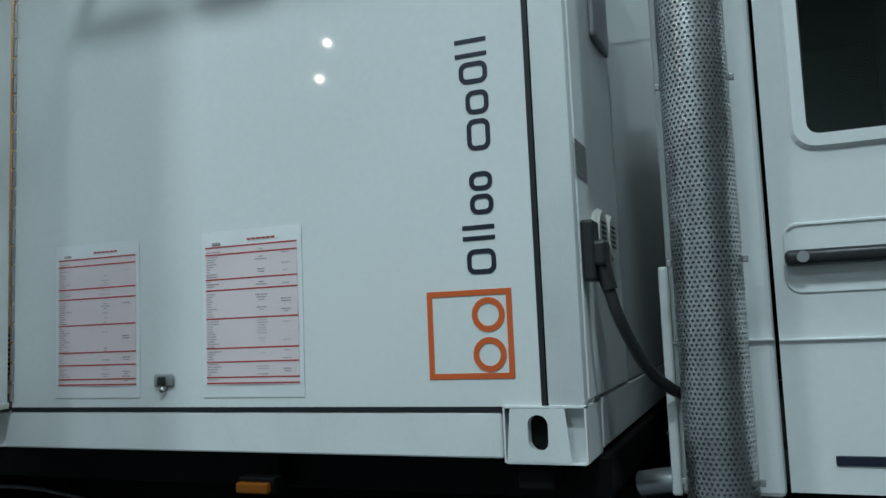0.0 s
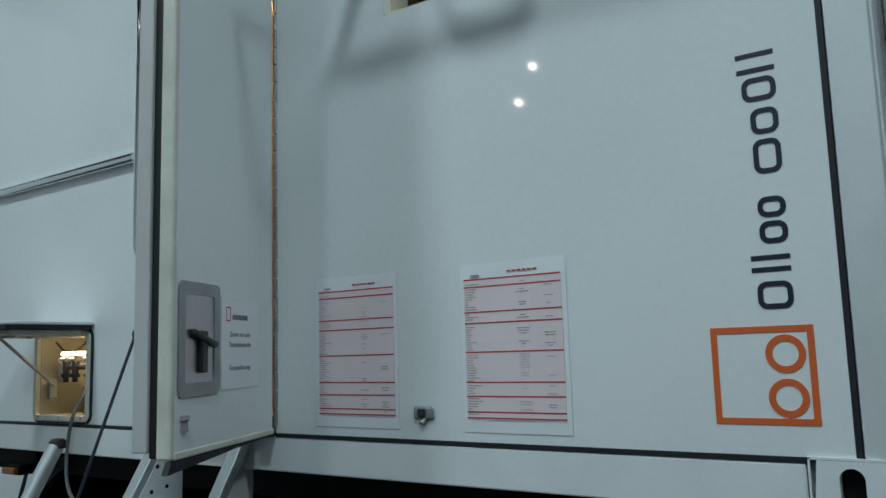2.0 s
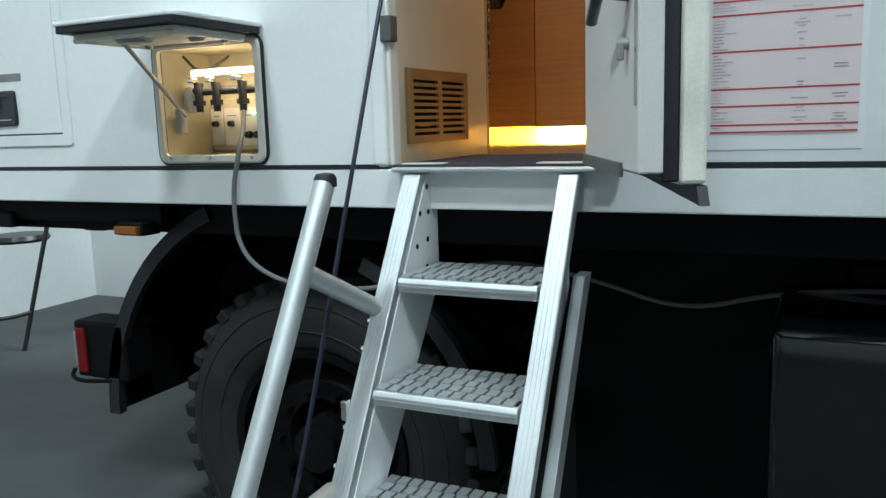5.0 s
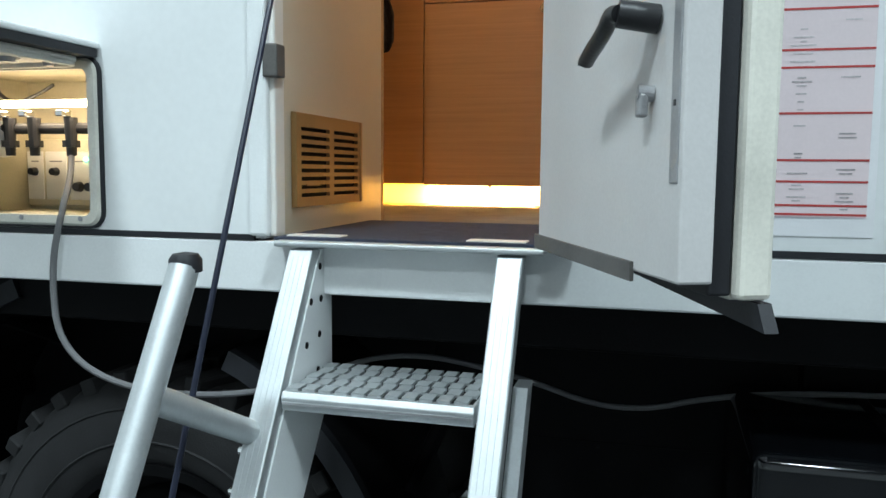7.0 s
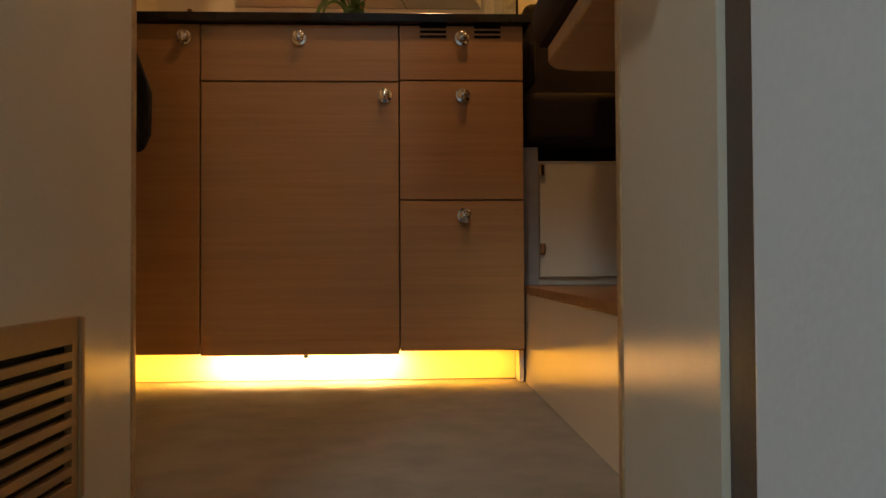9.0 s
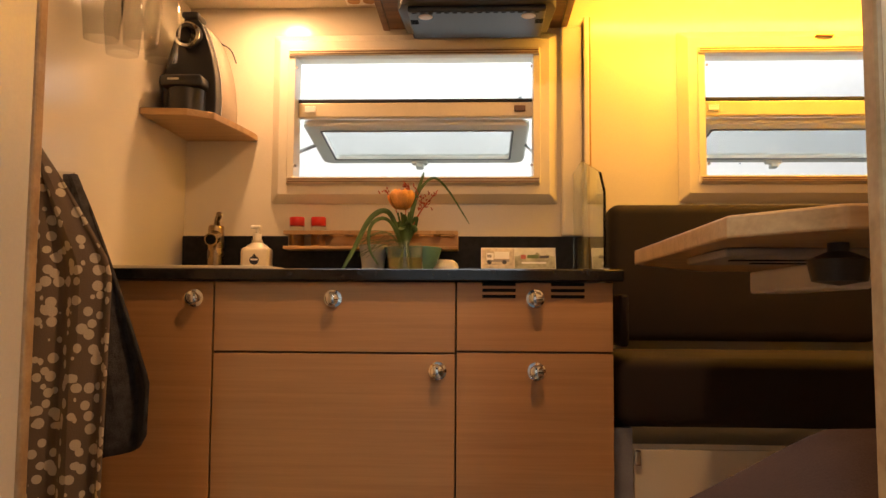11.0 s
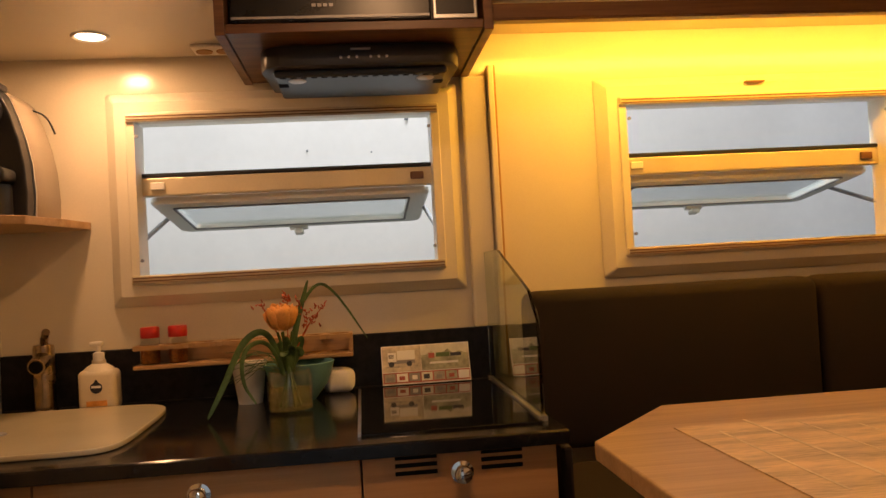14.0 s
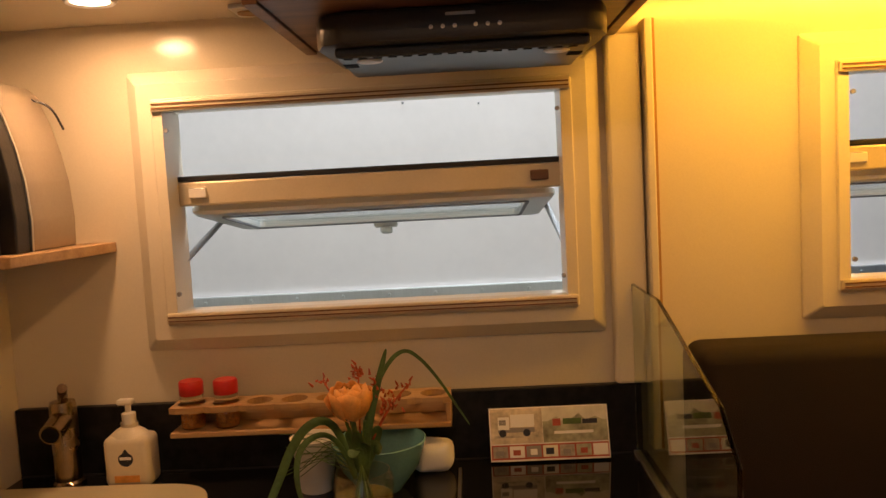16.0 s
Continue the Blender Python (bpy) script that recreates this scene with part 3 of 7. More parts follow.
def info_sheet(x0, z0, sx, tilt):
    o = thing("info_sheet", (x0 + 0.145, OUT, z0 + 0.2), "printed paper specification sheet with red rules taped on the wall", "paper sheet", "sheets on the wall")
    rng = random.Random(int(1000 * abs(x0)))
    w, h = 0.292, 0.412
    bm = bmesh.new()
    nx, nz = 8, 12
    grid = [[bm.verts.new((x0 + w * i / nx, OUT - 0.0015 - 0.0008 * (1 + math.sin(i * 0.9 + sx) * math.cos(k * 0.5)) * (1 if k % nz else 0), z0 + h * k / nz)) for i in range(nx + 1)] for k in range(nz + 1)]
    for k in range(nz):
        for i in range(nx):
            bm.faces.new((grid[k][i], grid[k][i + 1], grid[k + 1][i + 1], grid[k + 1][i]))
    sheet = part("sheet", bm, M_PAPER, o)
    sol = sheet.modifiers.new("thickness", "SOLIDIFY")
    sol.thickness, sol.offset = 0.0006, 0
    f = OUT - 0.0040
    lx0, lx1 = x0 + 0.012, x0 + w - 0.012
    zt, zb = z0 + h - 0.040, z0 + 0.035
    span = zt - zb
    part("tinted_table", box(lx0, lx1, f, f + 0.0004, zb - 0.004, zt), M_PINK, o)
    rules = [0.0, 0.055, 0.24, 0.32, 0.53, 0.747, 0.847, 0.958, 1.0]
    for q in rules:
        part("red_rule", box(lx0, lx1, f - 0.0006, f - 0.0002, zt - span * q - 0.0017, zt - span * q + 0.0017), M_RED, o)
    bm = None
    z = zt - 0.012
    while z > zb + 0.004:
        if min(abs(z - (zt - span * q)) for q in rules) > 0.004:
            bm = box(lx0 + 0.003, lx0 + 0.012 + 0.034 * rng.random(), f - 0.0006, f - 0.0002, z - 0.0013, z + 0.0013, 0, bm)
            if rng.random() < 0.55:
                cw = 0.008 + 0.03 * rng.random()
                cx = lx0 + 0.165
                bm = box(cx - cw / 2, cx + cw / 2, f - 0.0006, f - 0.0002, z - 0.0012, z + 0.0012, 0, bm)
            if rng.random() < 0.25:
                cx = lx0 + 0.235
                cw = 0.01 + 0.02 * rng.random()
                bm = box(cx - cw / 2, cx + cw / 2, f - 0.0006, f - 0.0002, z - 0.0012, z + 0.0012, 0, bm)
        z -= 0.0062
    bm = box(lx0 + 0.02, lx0 + 0.045, OUT - 0.0045, OUT - 0.0041, zt + 0.006, zt + 0.012, 0.001, bm)
    part("fine_print", bm, M_FAINT, o, "illegible grey print")["kind"] = "stuff"
    bm = None
    for k in range(6):
        bm = box(lx0 + 0.125 + k * 0.014, lx0 + 0.136 + k * 0.014, OUT - 0.0045, OUT - 0.0041, zt + 0.013, zt + 0.017, 0, bm)
    part("heading", bm, M_RED, o)["kind"] = "stuff"
    return o


info_sheet(-1.850, 1.437, 0.3, 0)
info_sheet(-1.357, 1.436, 1.4, 0)

# brand marks as plain shapes
sg = thing("brand_sign", (-0.64, OUT, 1.57), "orange square with two rings and dark bars on the white wall", "sign")
Ls = 0.0016
part("square", ringframe(-0.7445, -0.5475, 1.4715, 1.6645, OUT - Ls, OUT, 0.0125, 0.0002), M_ORANGE, sg)
for rz in (1.5235, 1.6095):
    part("ring", lathe([(0.0245, 0), (0.0245, Ls), (0.0375, Ls), (0.0375, 0), (0.0245, 0)], (-0.602, OUT, rz), 40, 1), M_ORANGE, sg)
for a, c, asc in ((0, .055, 1), (.074, .084, 1), (.098, .108, 1), (.131, .176, 0), (.184, .226, 0), (.274, .345, 0), (.356, .410, 0), (.426, .476, 1), (.487, .497, 1), (.52, .53, 1)):
    if c - a < 0.02:
        part("dark_bar", box(-0.653, -0.578, OUT - Ls, OUT, 1.698 + a, 1.698 + c, 0.0007), M_NAVY, sg)
    else:
        part("dark_ring", ringframe((-0.645 if asc else -0.632), -0.578, 1.698 + a, 1.698 + c, OUT - Ls, OUT, 0.0105, 0.0002, radius=0.018), M_NAVY, sg)


# windows of the camper: trim ring, blind rails, hinged sash
def camper_window(name, x0, x1, z0, z1, face, s, sash_from, sash_to, dropped, label):
    """s: +1 when the outside lies towards +y. face: inner wall face."""
    o = tagged(new(name), label, "window", "", "structure")

    def fy(a, c):
        return (min(face + s * a, face + s * c), max(face + s * a, face + s * c))
    for nm, inset, w, d0, d1, m in (("window_frame", -0.055, 0.050, -0.030, 0.0, M_TRIM), ("inner_lip", -0.006, 0.020, -0.036, 0.045, M_TRIM)):
        y0, y1 = fy(d0, d1)
        b = ringframe(x0 + inset, x1 - inset, z0 + inset, z1 - inset, y0, y1, w, 0.024 if nm == "window_frame" else 0.002, radius=0.006)
        part(nm, b, m, o, smooth=False)
    for zc in (z1 - 0.008, z0 + 0.007):
        y0, y1 = fy(-0.044, -0.010)
        rail = part("blind_rail", box(x0 - 0.004, x1 + 0.004, y0, y1, zc - 0.0095, zc + 0.0095, 0.003), M_RAIL, o, "beige blind cassette rail")
        for dz in (-0.004, 0.003):
            yy = fy(-0.0455, -0.0435)
            part("groove", box(x0, x1, yy[0], yy[1], zc + dz - 0.0012, zc + dz + 0.0012), M_OAKDARK, rail)
    for xc in (x0 + 0.02, x1 - 0.02):
        for zc in (z0 + 0.05, z1 - 0.05):
            yy = fy(-0.040, -0.034)
            part("screw", rod((xc, yy[0], zc), (xc, yy[1], zc), 0.004, seg=8), M_GREYMETAL, o)
    # upper bar of the sash and the sash itself, swung outwards
    ys = fy(0.015, 0.045)
    zb = dropped
    bar = part("sash_bar", box(x0 + 0.012, x1 - 0.012, ys[0], ys[1], zb - 0.022, zb + 0.022, 0.004), M_RAIL, o, "beige sash bar")
    part("bar_seal", box(x0 + 0.010, x1 - 0.010, ys[0], ys[1], zb + 0.0225, zb + 0.032, 0.002), M_SEAL, bar)
    for xc in (x0 + 0.05, x1 - 0.05):
        part("bar_clip", box(xc - 0.016, xc + 0.016, fy(0.008, 0.014)[0], fy(0.008, 0.014)[1], zb - 0.008, zb + 0.010, 0.002), M_WHITEPLASTIC if xc < (x0 + x1) / 2 else M_OAKDARK, bar)
    ya, za = sash_from
    yb, zb2 = sash_to
    L = math.hypot(yb - ya, zb2 - za)
    ang = math.atan2(zb2 - za, abs(yb - ya))
    # sash built flat: local x across, local y outwards, then tilted
    b = ringframe(x0 + 0.018, x1 - 0.018, 0, L, -0.008, 0.008, 0.052, 0.006, radius=0.03)
    m = Matrix.Translation((0, ya, za)) @ pose(0, 0, 0, math.degrees(ang) if s > 0 else -math.degrees(ang), 0, 0) @ (Matrix(((1, 0, 0, 0), (0, 0, s, 0), (0, 1, 0, 0), (0, 0, 0, 1))))
    sash = part("sash", moved(b, m), M_WHITEPLASTIC, o, "white hinged sash swung outwards")
    pane = part("pane", moved(box(x0 + 0.066, x1 - 0.066, -0.003, 0.003, 0.048, L - 0.048), m), M_FROST, sash)
    pane.visible_shadow = False
    part("pane_seal", moved(ringframe(x0 + 0.064, x1 - 0.064, 0.046, L - 0.046, -0.012, -0.009, 0.006, 0.001, radius=0.01), m), M_INK, sash)
    xm = (x0 + x1) / 2 - 0.01
    part("sash_catch", moved(box(xm - 0.026, xm + 0.026, -0.020, -0.008, L - 0.036, L - 0.014, 0.004), m), M_WHITEPLASTIC, sash)
    part("catch_lever", moved(box(xm - 0.012, xm + 0.014, -0.034, -0.019, L - 0.044, L - 0.010, 0.005), m), M_WHITEPLASTIC, sash)
    for xc in (x0 + 0.008, x1 - 0.008):
        q = m @ Vector((xc + (0.012 if xc < xm else -0.012), 0, L * 0.55))
        part("stay", rod((xc, face + s * 0.03, z0 + 0.10), q, 0.006, seg=8), M_GREYMETAL, o)
    return o


camper_window("window_1", *WIN1, INNER, 1, (3.972, 2.818), (4.33, 2.768), 2.848, "open ivory camper window over the worktop, sash swung out")
camper_window("window_2", *WIN2, INNER, 1, (3.972, 2.818), (4.33, 2.768), 2.848, "open ivory camper window over the bench, sash swung out")
camper_window("window_3", *WINA, OUT + 0.06, -1, (OUT - 0.01, 2.99), (OUT - 0.33, 2.80), 2.96, "open camper window in the outer wall, sash swung out")

# entrance door, standing open past a right angle
HX, HY = -2.016, 1.640
DU, DN = Vector((0.404, -0.915, 0)), Vector((0.915, 0.404, 0))
DM = Matrix((tuple((DU.x, DN.x, 0, HX)), tuple((DU.y, DN.y, 0, HY)), (0, 0, 1, 0), (0, 0, 0, 1)))
# local x: from the hinge to the latch edge; local y: 0 outer face, negative towards the inner face


def dpart(name, b, m, parent, label="", smooth=False):
    b = moved(b, DM)
    bmesh.ops.recalc_face_normals(b, faces=b.faces)
    return part(name, b, m, parent, label, smooth)


dr = tagged(new("door_1"), "white insulated entrance door standing open with its inner side showing", "door", "", "structure")
dpart("outer_leaf", box(0.006, 0.573, -0.032, 0.0, 1.418, 3.31, 0.008), M_SHELL, dr)
dpart("edge_profile", box(0.568, 0.588, -0.034, 0.002, 1.412, 3.32, 0.006), M_DOOREDGE, dr, "cream edge profile")
dpart("bottom_profile", box(0.006, 0.568, -0.034, 0.003, 1.410, 1.428, 0.004), M_DOOREDGE, dr)
dpart("door_seal", box(0.02, 0.574, -0.0585, -0.034, 1.415, 3.31, 0.003), M_SEAL, dr, "dark blue-black rubber seal")
dpart("inner_leaf", prism([(-0.028, -0.046), (-0.028, -0.053), (0.10, -0.0943), (0.583, -0.095), (0.583, -0.0585), (0.018, -0.0585), (0.018, -0.046)], 2, 1.428, 3.30, 0.003), M_DOORIN, dr)
dpart("latch_strip", box(0.557, 0.576, -0.0965, -0.084, 1.525, 2.02, 0.002), M_GREYMETAL, dr, "grey metal latch strip")
for lz in (1.60, 1.72, 1.86):
    dpart("latch_slot", box(0.564, 0.569, -0.0972, -0.0964, lz, lz + 0.006, 0.0005), M_BLACK, dr)
dpart("drip_sweep", prism([(0.0, 1.409), (0.585, 1.409), (0.60, 1.382), (0.57, 1.384), (0.2, 1.404)], 1, -0.012, 0.003, 0), M_SEAL, dr, "black rubber sweep")
dpart("grey_sweep_rail", box(0.09, 0.475, -0.099, -0.094, 1.417, 1.439, 0.001), M_SWEEP, dr)
pan = dpart("handle_pan", moved(ringframe(0.360, 0.563, 1.548, 1.815, -0.006, 0.0, 0.030, 0.004, radius=0.018), Matrix.Translation((0, 0.006, 0))), M_GREYMETAL, dr, "grey recessed handle pan")
# inner dish stands a little proud so that it reads as a pan
dpart("dish", box(0.388, 0.537, 0.0005, 0.003, 1.574, 1.79, 0.001), M_ALU, pan)
dpart("grip", box(0.44, 0.470, 0.004, 0.016, 1.60, 1.70, 0.004), M_BLACK, pan)
dpart("lever", tube([(0.50, 0.004, 1.695), (0.495, 0.012, 1.692), (0.43, 0.014, 1.672), (0.40, 0.012, 1.668)], 0.010, 10), M_BLACK, pan, "black outer lever", True)
dpart("door_stop", lathe([(0, 0), (0.012, 0), (0.010, 0.022), (0.016, 0.026), (0.014, 0.036), (0, 0.037)], (0.53, 0.0, 1.470), 18, 2), M_GREYMETAL, dr)
b = rod((0.517, -0.094, 1.690), (0.507, -0.134, 1.696), 0.0150, 0.0145, 20)
b = tube([(0.511, -0.134, 1.695), (0.497, -0.137, 1.697), (0.480, -0.136, 1.684), (0.408, -0.132, 1.662), (0.408, -0.132, 1.657)], 0.0092, 12, b, 2)
dpart("inner_handle", b, M_BLACK, dr, "black inner lever handle", True)
b = rod((0.511, -0.094, 1.616), (0.507, -0.110, 1.617), 0.0085, None, 16)
b = box(0.502, 0.517, -0.111, -0.101, 1.592, 1.617, 0.003, b)
dpart("bolt_knob", b, M_GREYMETAL, dr, "small grey metal bolt knob")
b = tube([(0.45, -0.095, 1.862), (0.45, -0.135, 1.872), (0.45, -0.170, 1.895), (0.45, -0.172, 1.96), (0.45, -0.172, 2.75), (0.45, -0.17, 2.83), (0.45, -0.095, 2.86)], 0.0125, 12)
b = rod((0.45, -0.080, 2.43), (0.45, -0.172, 2.43), 0.008, None, 10, b)
dpart("grab_rail", b, M_CHROME, dr, "polished tubular grab rail", True)
b = None
for k in range(34):
    b = rod((-0.006, 0.004, 1.43 + k * 0.055), (-0.006, 0.004, 1.478 + k * 0.055), 0.0075, None, 8, b)
dpart("piano_hinge", b, M_GREYMETAL, dr, "long grey hinge")

nt = thing("door_note", (-1.92, 1.42, 1.67), "white paper note with a small red mark taped on the door", "paper note")
dpart("sheet", box(0.115, 0.345, 0.0010, 0.0018, 1.555, 1.79), M_PAPER, nt)
dpart("mark_square", ringframe(0.292, 0.318, 1.728, 1.765, 0.0019, 0.0022, 0.003, 0.0001), M_RED, nt)
dpart("mark_bar", box(0.19, 0.282, 0.0019, 0.0022, 1.733, 1.746), M_INK, nt)
for tx, tz in (("Zutritt nur nach", 1.688), ("Terminabsprache", 1.662), ("Kundenfahrzeug", 1.602)):
    words(tx, 0.019, nt, DM @ Matrix(((-1, 0, 0, 0.235), (0, 0, 1, 0.0022), (0, 1, 0, tz), (0, 0, 0, 1))), M_INK)

jb = thing("door_frame", (-2.3, OUT, SEAM), "white stepped entrance door frame with grey seal", "door frame")
part("jamb", box(DOOR[0] - 0.028, DOOR[0] + 0.012, OUT - 0.012, OUT + 0.03, SEAM - 0.003, DOOR[3], 0.006), M_PAINT, jb)
part("jamb_lip", box(DOOR[0] + 0.004, DOOR[0] + 0.022, OUT + 0.002, OUT + 0.045, SEAM - 0.003, DOOR[3], 0.005), M_WHITEPLASTIC, jb)
part("jamb", box(DOOR[1] - 0.004, DOOR[1] + 0.05, OUT + 0.062, 1.791, 1.40, 3.40, 0.006), M_PAINT, jb)
part("jamb_seal", box(DOOR[1] - 0.014, DOOR[1] - 0.0045, 1.735, 1.788, 1.41, 3.38, 0.003), M_SWEEP, jb, "grey rebate seal")
part("head", box(DOOR[0] - 0.028, DOOR[1] + 0.03, OUT - 0.010, OUT + 0.062, DOOR[3], DOOR[3] + 0.035, 0.006), M_PAINT, jb)
part("striker", box(DOOR[0] + 0.006, DOOR[0] + 0.036, OUT - 0.016, OUT + 0.020, 1.705, 1.765, 0.003), M_SWEEP, jb, "dark grey metal striker plate")

# hatch on the left of the wall
hx0, hx1, hz0, hz1 = -4.33, -3.672, 1.474, 2.172
ht = thing("storage_hatch", (-4.0, OUT, 1.8), "white flush storage hatch with a black recessed lock", "hatch")
part("outer_frame", ringframe(hx0, hx1, hz0, hz1, OUT - 0.006, OUT, 0.036, 0.003, radius=0.012), M_PAINT, ht)
hd = part("hatch_door", box(hx0 + 0.040, hx1 - 0.040, OUT - 0.005, OUT + 0.001, hz0 + 0.040, hz1 - 0.035, 0.002), M_SHELL, ht)
part("gap", ringframe(hx0 + 0.035, hx1 - 0.035, hz0 + 0.035, hz1 - 0.030, OUT - 0.003, OUT + 0.001, 0.006, 0.0005), M_SEAL, ht)
part("top_lip", box(hx0 + 0.04, hx1 - 0.045, OUT - 0.008, OUT - 0.004, 2.088, 2.096, 0.001), M_GREYMETAL, hd)
b = ringframe(-4.086, -3.90, 1.540, 1.649, OUT - 0.014, OUT - 0.004, 0.018, 0.004, radius=0.012)
lk = part("lock_body", b, M_BLACK, ht, "black recessed lock")
part("lock_dish", box(-4.070, -3.916, OUT - 0.0065, OUT - 0.0052, 1.562, 1.638), M_BLACK, lk)
part("lock_lever", box(-4.03, -3.975, OUT - 0.013, OUT - 0.006, 1.585, 1.625, 0.004), M_GREYMETAL, lk)
part("lock_key", box(-3.904, -3.896, OUT - 0.018, OUT - 0.012, 1.57, 1.60, 0.001), M_NAVY, lk)
part("mark_square", ringframe(-4.158, -4.10, 1.668, 1.735, OUT - 0.0058, OUT - 0.0052, 0.005, 0.0001), M_RED, ht)
part("mark_bar", box(-4.075, -3.87, OUT - 0.0058, OUT - 0.0052, 1.676, 1.700), M_INK, ht)

rv = thing("round_vent", (-3.740, OUT, 2.258), "round chrome-rimmed louvred vent on the wall", "vent")
part("rim", lathe([(0.056, 0), (0.063, 0.004), (0.061, 0.012), (0.051, 0.010), (0.051, 0)], (-3.740, OUT, 2.258), 32, 1), M_CHROME, rv, smooth=True)
part("backing", lathe([(0, 0.001), (0.052, 0.001)], (-3.740, OUT, 2.258), 24, 1), M_BLACK, rv)
for k in range(6):
    zz = 2.222 + k * 0.0145
    hw = math.sqrt(max(1e-4, 0.050 ** 2 - (zz - 2.258) ** 2))
    part("louvre", box(-3.740 - hw, -3.740 + hw, OUT - 0.009, OUT - 0.003, zz - 0.003, zz + 0.002, 0.0008), M_GREYMETAL, rv)

lr = thing("rain_rail", (-3.5, OUT, 2.345), "polished tubular rain rail with small lamp holes", "rail")
b = tube([(-4.34, OUT - 0.014, 2.345), (-3.5, OUT - 0.014, 2.345), (-2.705, OUT - 0.014, 2.348)], 0.019, 14)
part("rail_tube", b, M_CHROME, lr, smooth=True)
b = None
for k in range(64):
    b = box(-4.32 + k * 0.025, -4.310 + k * 0.025, OUT - 0.0335, OUT - 0.030, 2.349, 2.354, 0, b)
part("lamp_holes", b, M_BLACK, lr)["kind"] = "stuff"
part("end_cap", lathe([(0, -0.012), (0.014, -0.008), (0.019, 0.0), (0.019, 0.01)], (-2.702, OUT - 0.014, 2.348), 16, 0), M_CHROME, lr, smooth=True)

# service locker with its lid up
sx0, sx1, sz0, sz1 = -3.330, -2.948, 1.414, 1.755
sv = thing("service_locker", (-3.15, OUT, 1.58), "open cream-framed service locker with its lid raised", "service locker")
part("locker_frame", ringframe(sx0 + 0.004, sx1 - 0.004, sz0 + 0.004, sz1 - 0.004, OUT - 0.014, OUT, 0.022, 0.006, radius=0.03), M_DOOREDGE, sv)
part("gasket", ringframe(sx0, sx1, sz0, sz1, OUT - 0.009, OUT, 0.006, 0.002, radius=0.034), M_SEAL, sv)
li = OUT + 0.20
for nm, a in (("liner_back", (SERVICE[0], SERVICE[1], li, li + 0.01, SERVICE[2], SERVICE[3])), ("liner_side", (SERVICE[0] - 0.007, SERVICE[0] + 0.003, OUT + 0.005, li, SERVICE[2], SERVICE[3])), ("liner_side", (SERVICE[1] - 0.003, SERVICE[1] + 0.007, OUT + 0.005, li, SERVICE[2], SERVICE[3])), ("liner_floor", (SERVICE[0], SERVICE[1], OUT + 0.005, li, SERVICE[2] - 0.007, SERVICE[2] + 0.003)), ("liner_top", (SERVICE[0], SERVICE[1], OUT + 0.005, li, SERVICE[3] - 0.003, SERVICE[3] + 0.007))):
    part(nm, box(*a), M_BEIGEBOX, sv)
for fx in (sx0 + 0.05, (sx0 + sx1) / 2, sx1 - 0.05):
    part("frame_screw", rod((fx, OUT - 0.016, sz0 + 0.020), (fx, OUT - 0.013, sz0 + 0.020), 0.005, seg=10), M_GREYMETAL, sv)
lid = part("lid", prism([(sx0 + 0.0, OUT - 0.32), (sx1 - 0.03, OUT - 0.32), (sx1, OUT - 0.29), (sx1, OUT - 0.002), (sx0, OUT - 0.002), (sx0 - 0.0, OUT - 0.29)], 2, 1.767, 1.779, 0.004), M_SHELL, sv)
part("lid_gasket", box(sx0 + 0.004, sx1 - 0.004, OUT - 0.316, OUT - 0.006, 1.750, 1.7675, 0.002), M_SEAL, lid)
part("lid_inner", box(sx0 + 0.03, sx1 - 0.03, OUT - 0.29, OUT - 0.03, 1.738, 1.7505, 0.005), M_DOOREDGE, lid)
for qx, qy, qr in ((-3.30, 0.275, 0.012), (-3.26, 0.27, 0.018), (-3.10, 0.26, 0.010), (-3.06, 0.12, 0.024), (-3.02, 0.06, 0.012), (-3.28, 0.06, 0.012)):
    part("lid_cap", lathe([(0, -0.010), (qr * 0.7, -0.009), (qr, 0.0)], (qx, OUT - qy, 1.738), 16, 2), M_GREYMETAL, lid)
part("lid_rim", moved(ringframe(sx0 + 0.028, sx1 - 0.028, OUT - 0.292, OUT - 0.028, -0.008, 0.0, 0.012, 0.002, radius=0.02), Matrix(((1, 0, 0, 0), (0, 0, 1, 0), (0, 1, 0, 1.738), (0, 0, 0, 1))) @ Matrix.Rotation(0, 4, "X")), M_DOOREDGE, lid)
part("lid_lock", lathe([(0.0, -0.012), (0.035, -0.010), (0.045, 0.0)], (-3.19, OUT - 0.20, 1.738), 20, 2, None, 1.3, 0.8), M_GREYMETAL, lid)
part("lid_stay", rod((-3.23, OUT - 0.20, 1.735), (-3.255, OUT + 0.03, 1.55), 0.006, seg=10), M_GREYMETAL, sv)
part("stay_bracket", box(-3.285, -3.265, OUT + 0.02, OUT + 0.05, 1.50, 1.57, 0.003), M_GREYMETAL, sv)
part("lamp_tube", rod((-3.235, OUT + 0.05, 1.668), (-3.012, OUT + 0.05, 1.668), 0.008, seg=12), M_LED, sv, "lit strip lamp")
part("lamp_wire", tube([(-3.25, OUT + 0.03, 1.715), (-3.22, OUT + 0.06, 1.665), (-3.17, OUT + 0.08, 1.69), (-3.13, OUT + 0.08, 1.71)], 0.004, 8), M_BLACK, sv)
pl = part("control_plate", box(-3.303, -3.000, li - 0.012, li - 0.001, 1.447, 1.60, 0.003), M_BEIGEBOX, sv)
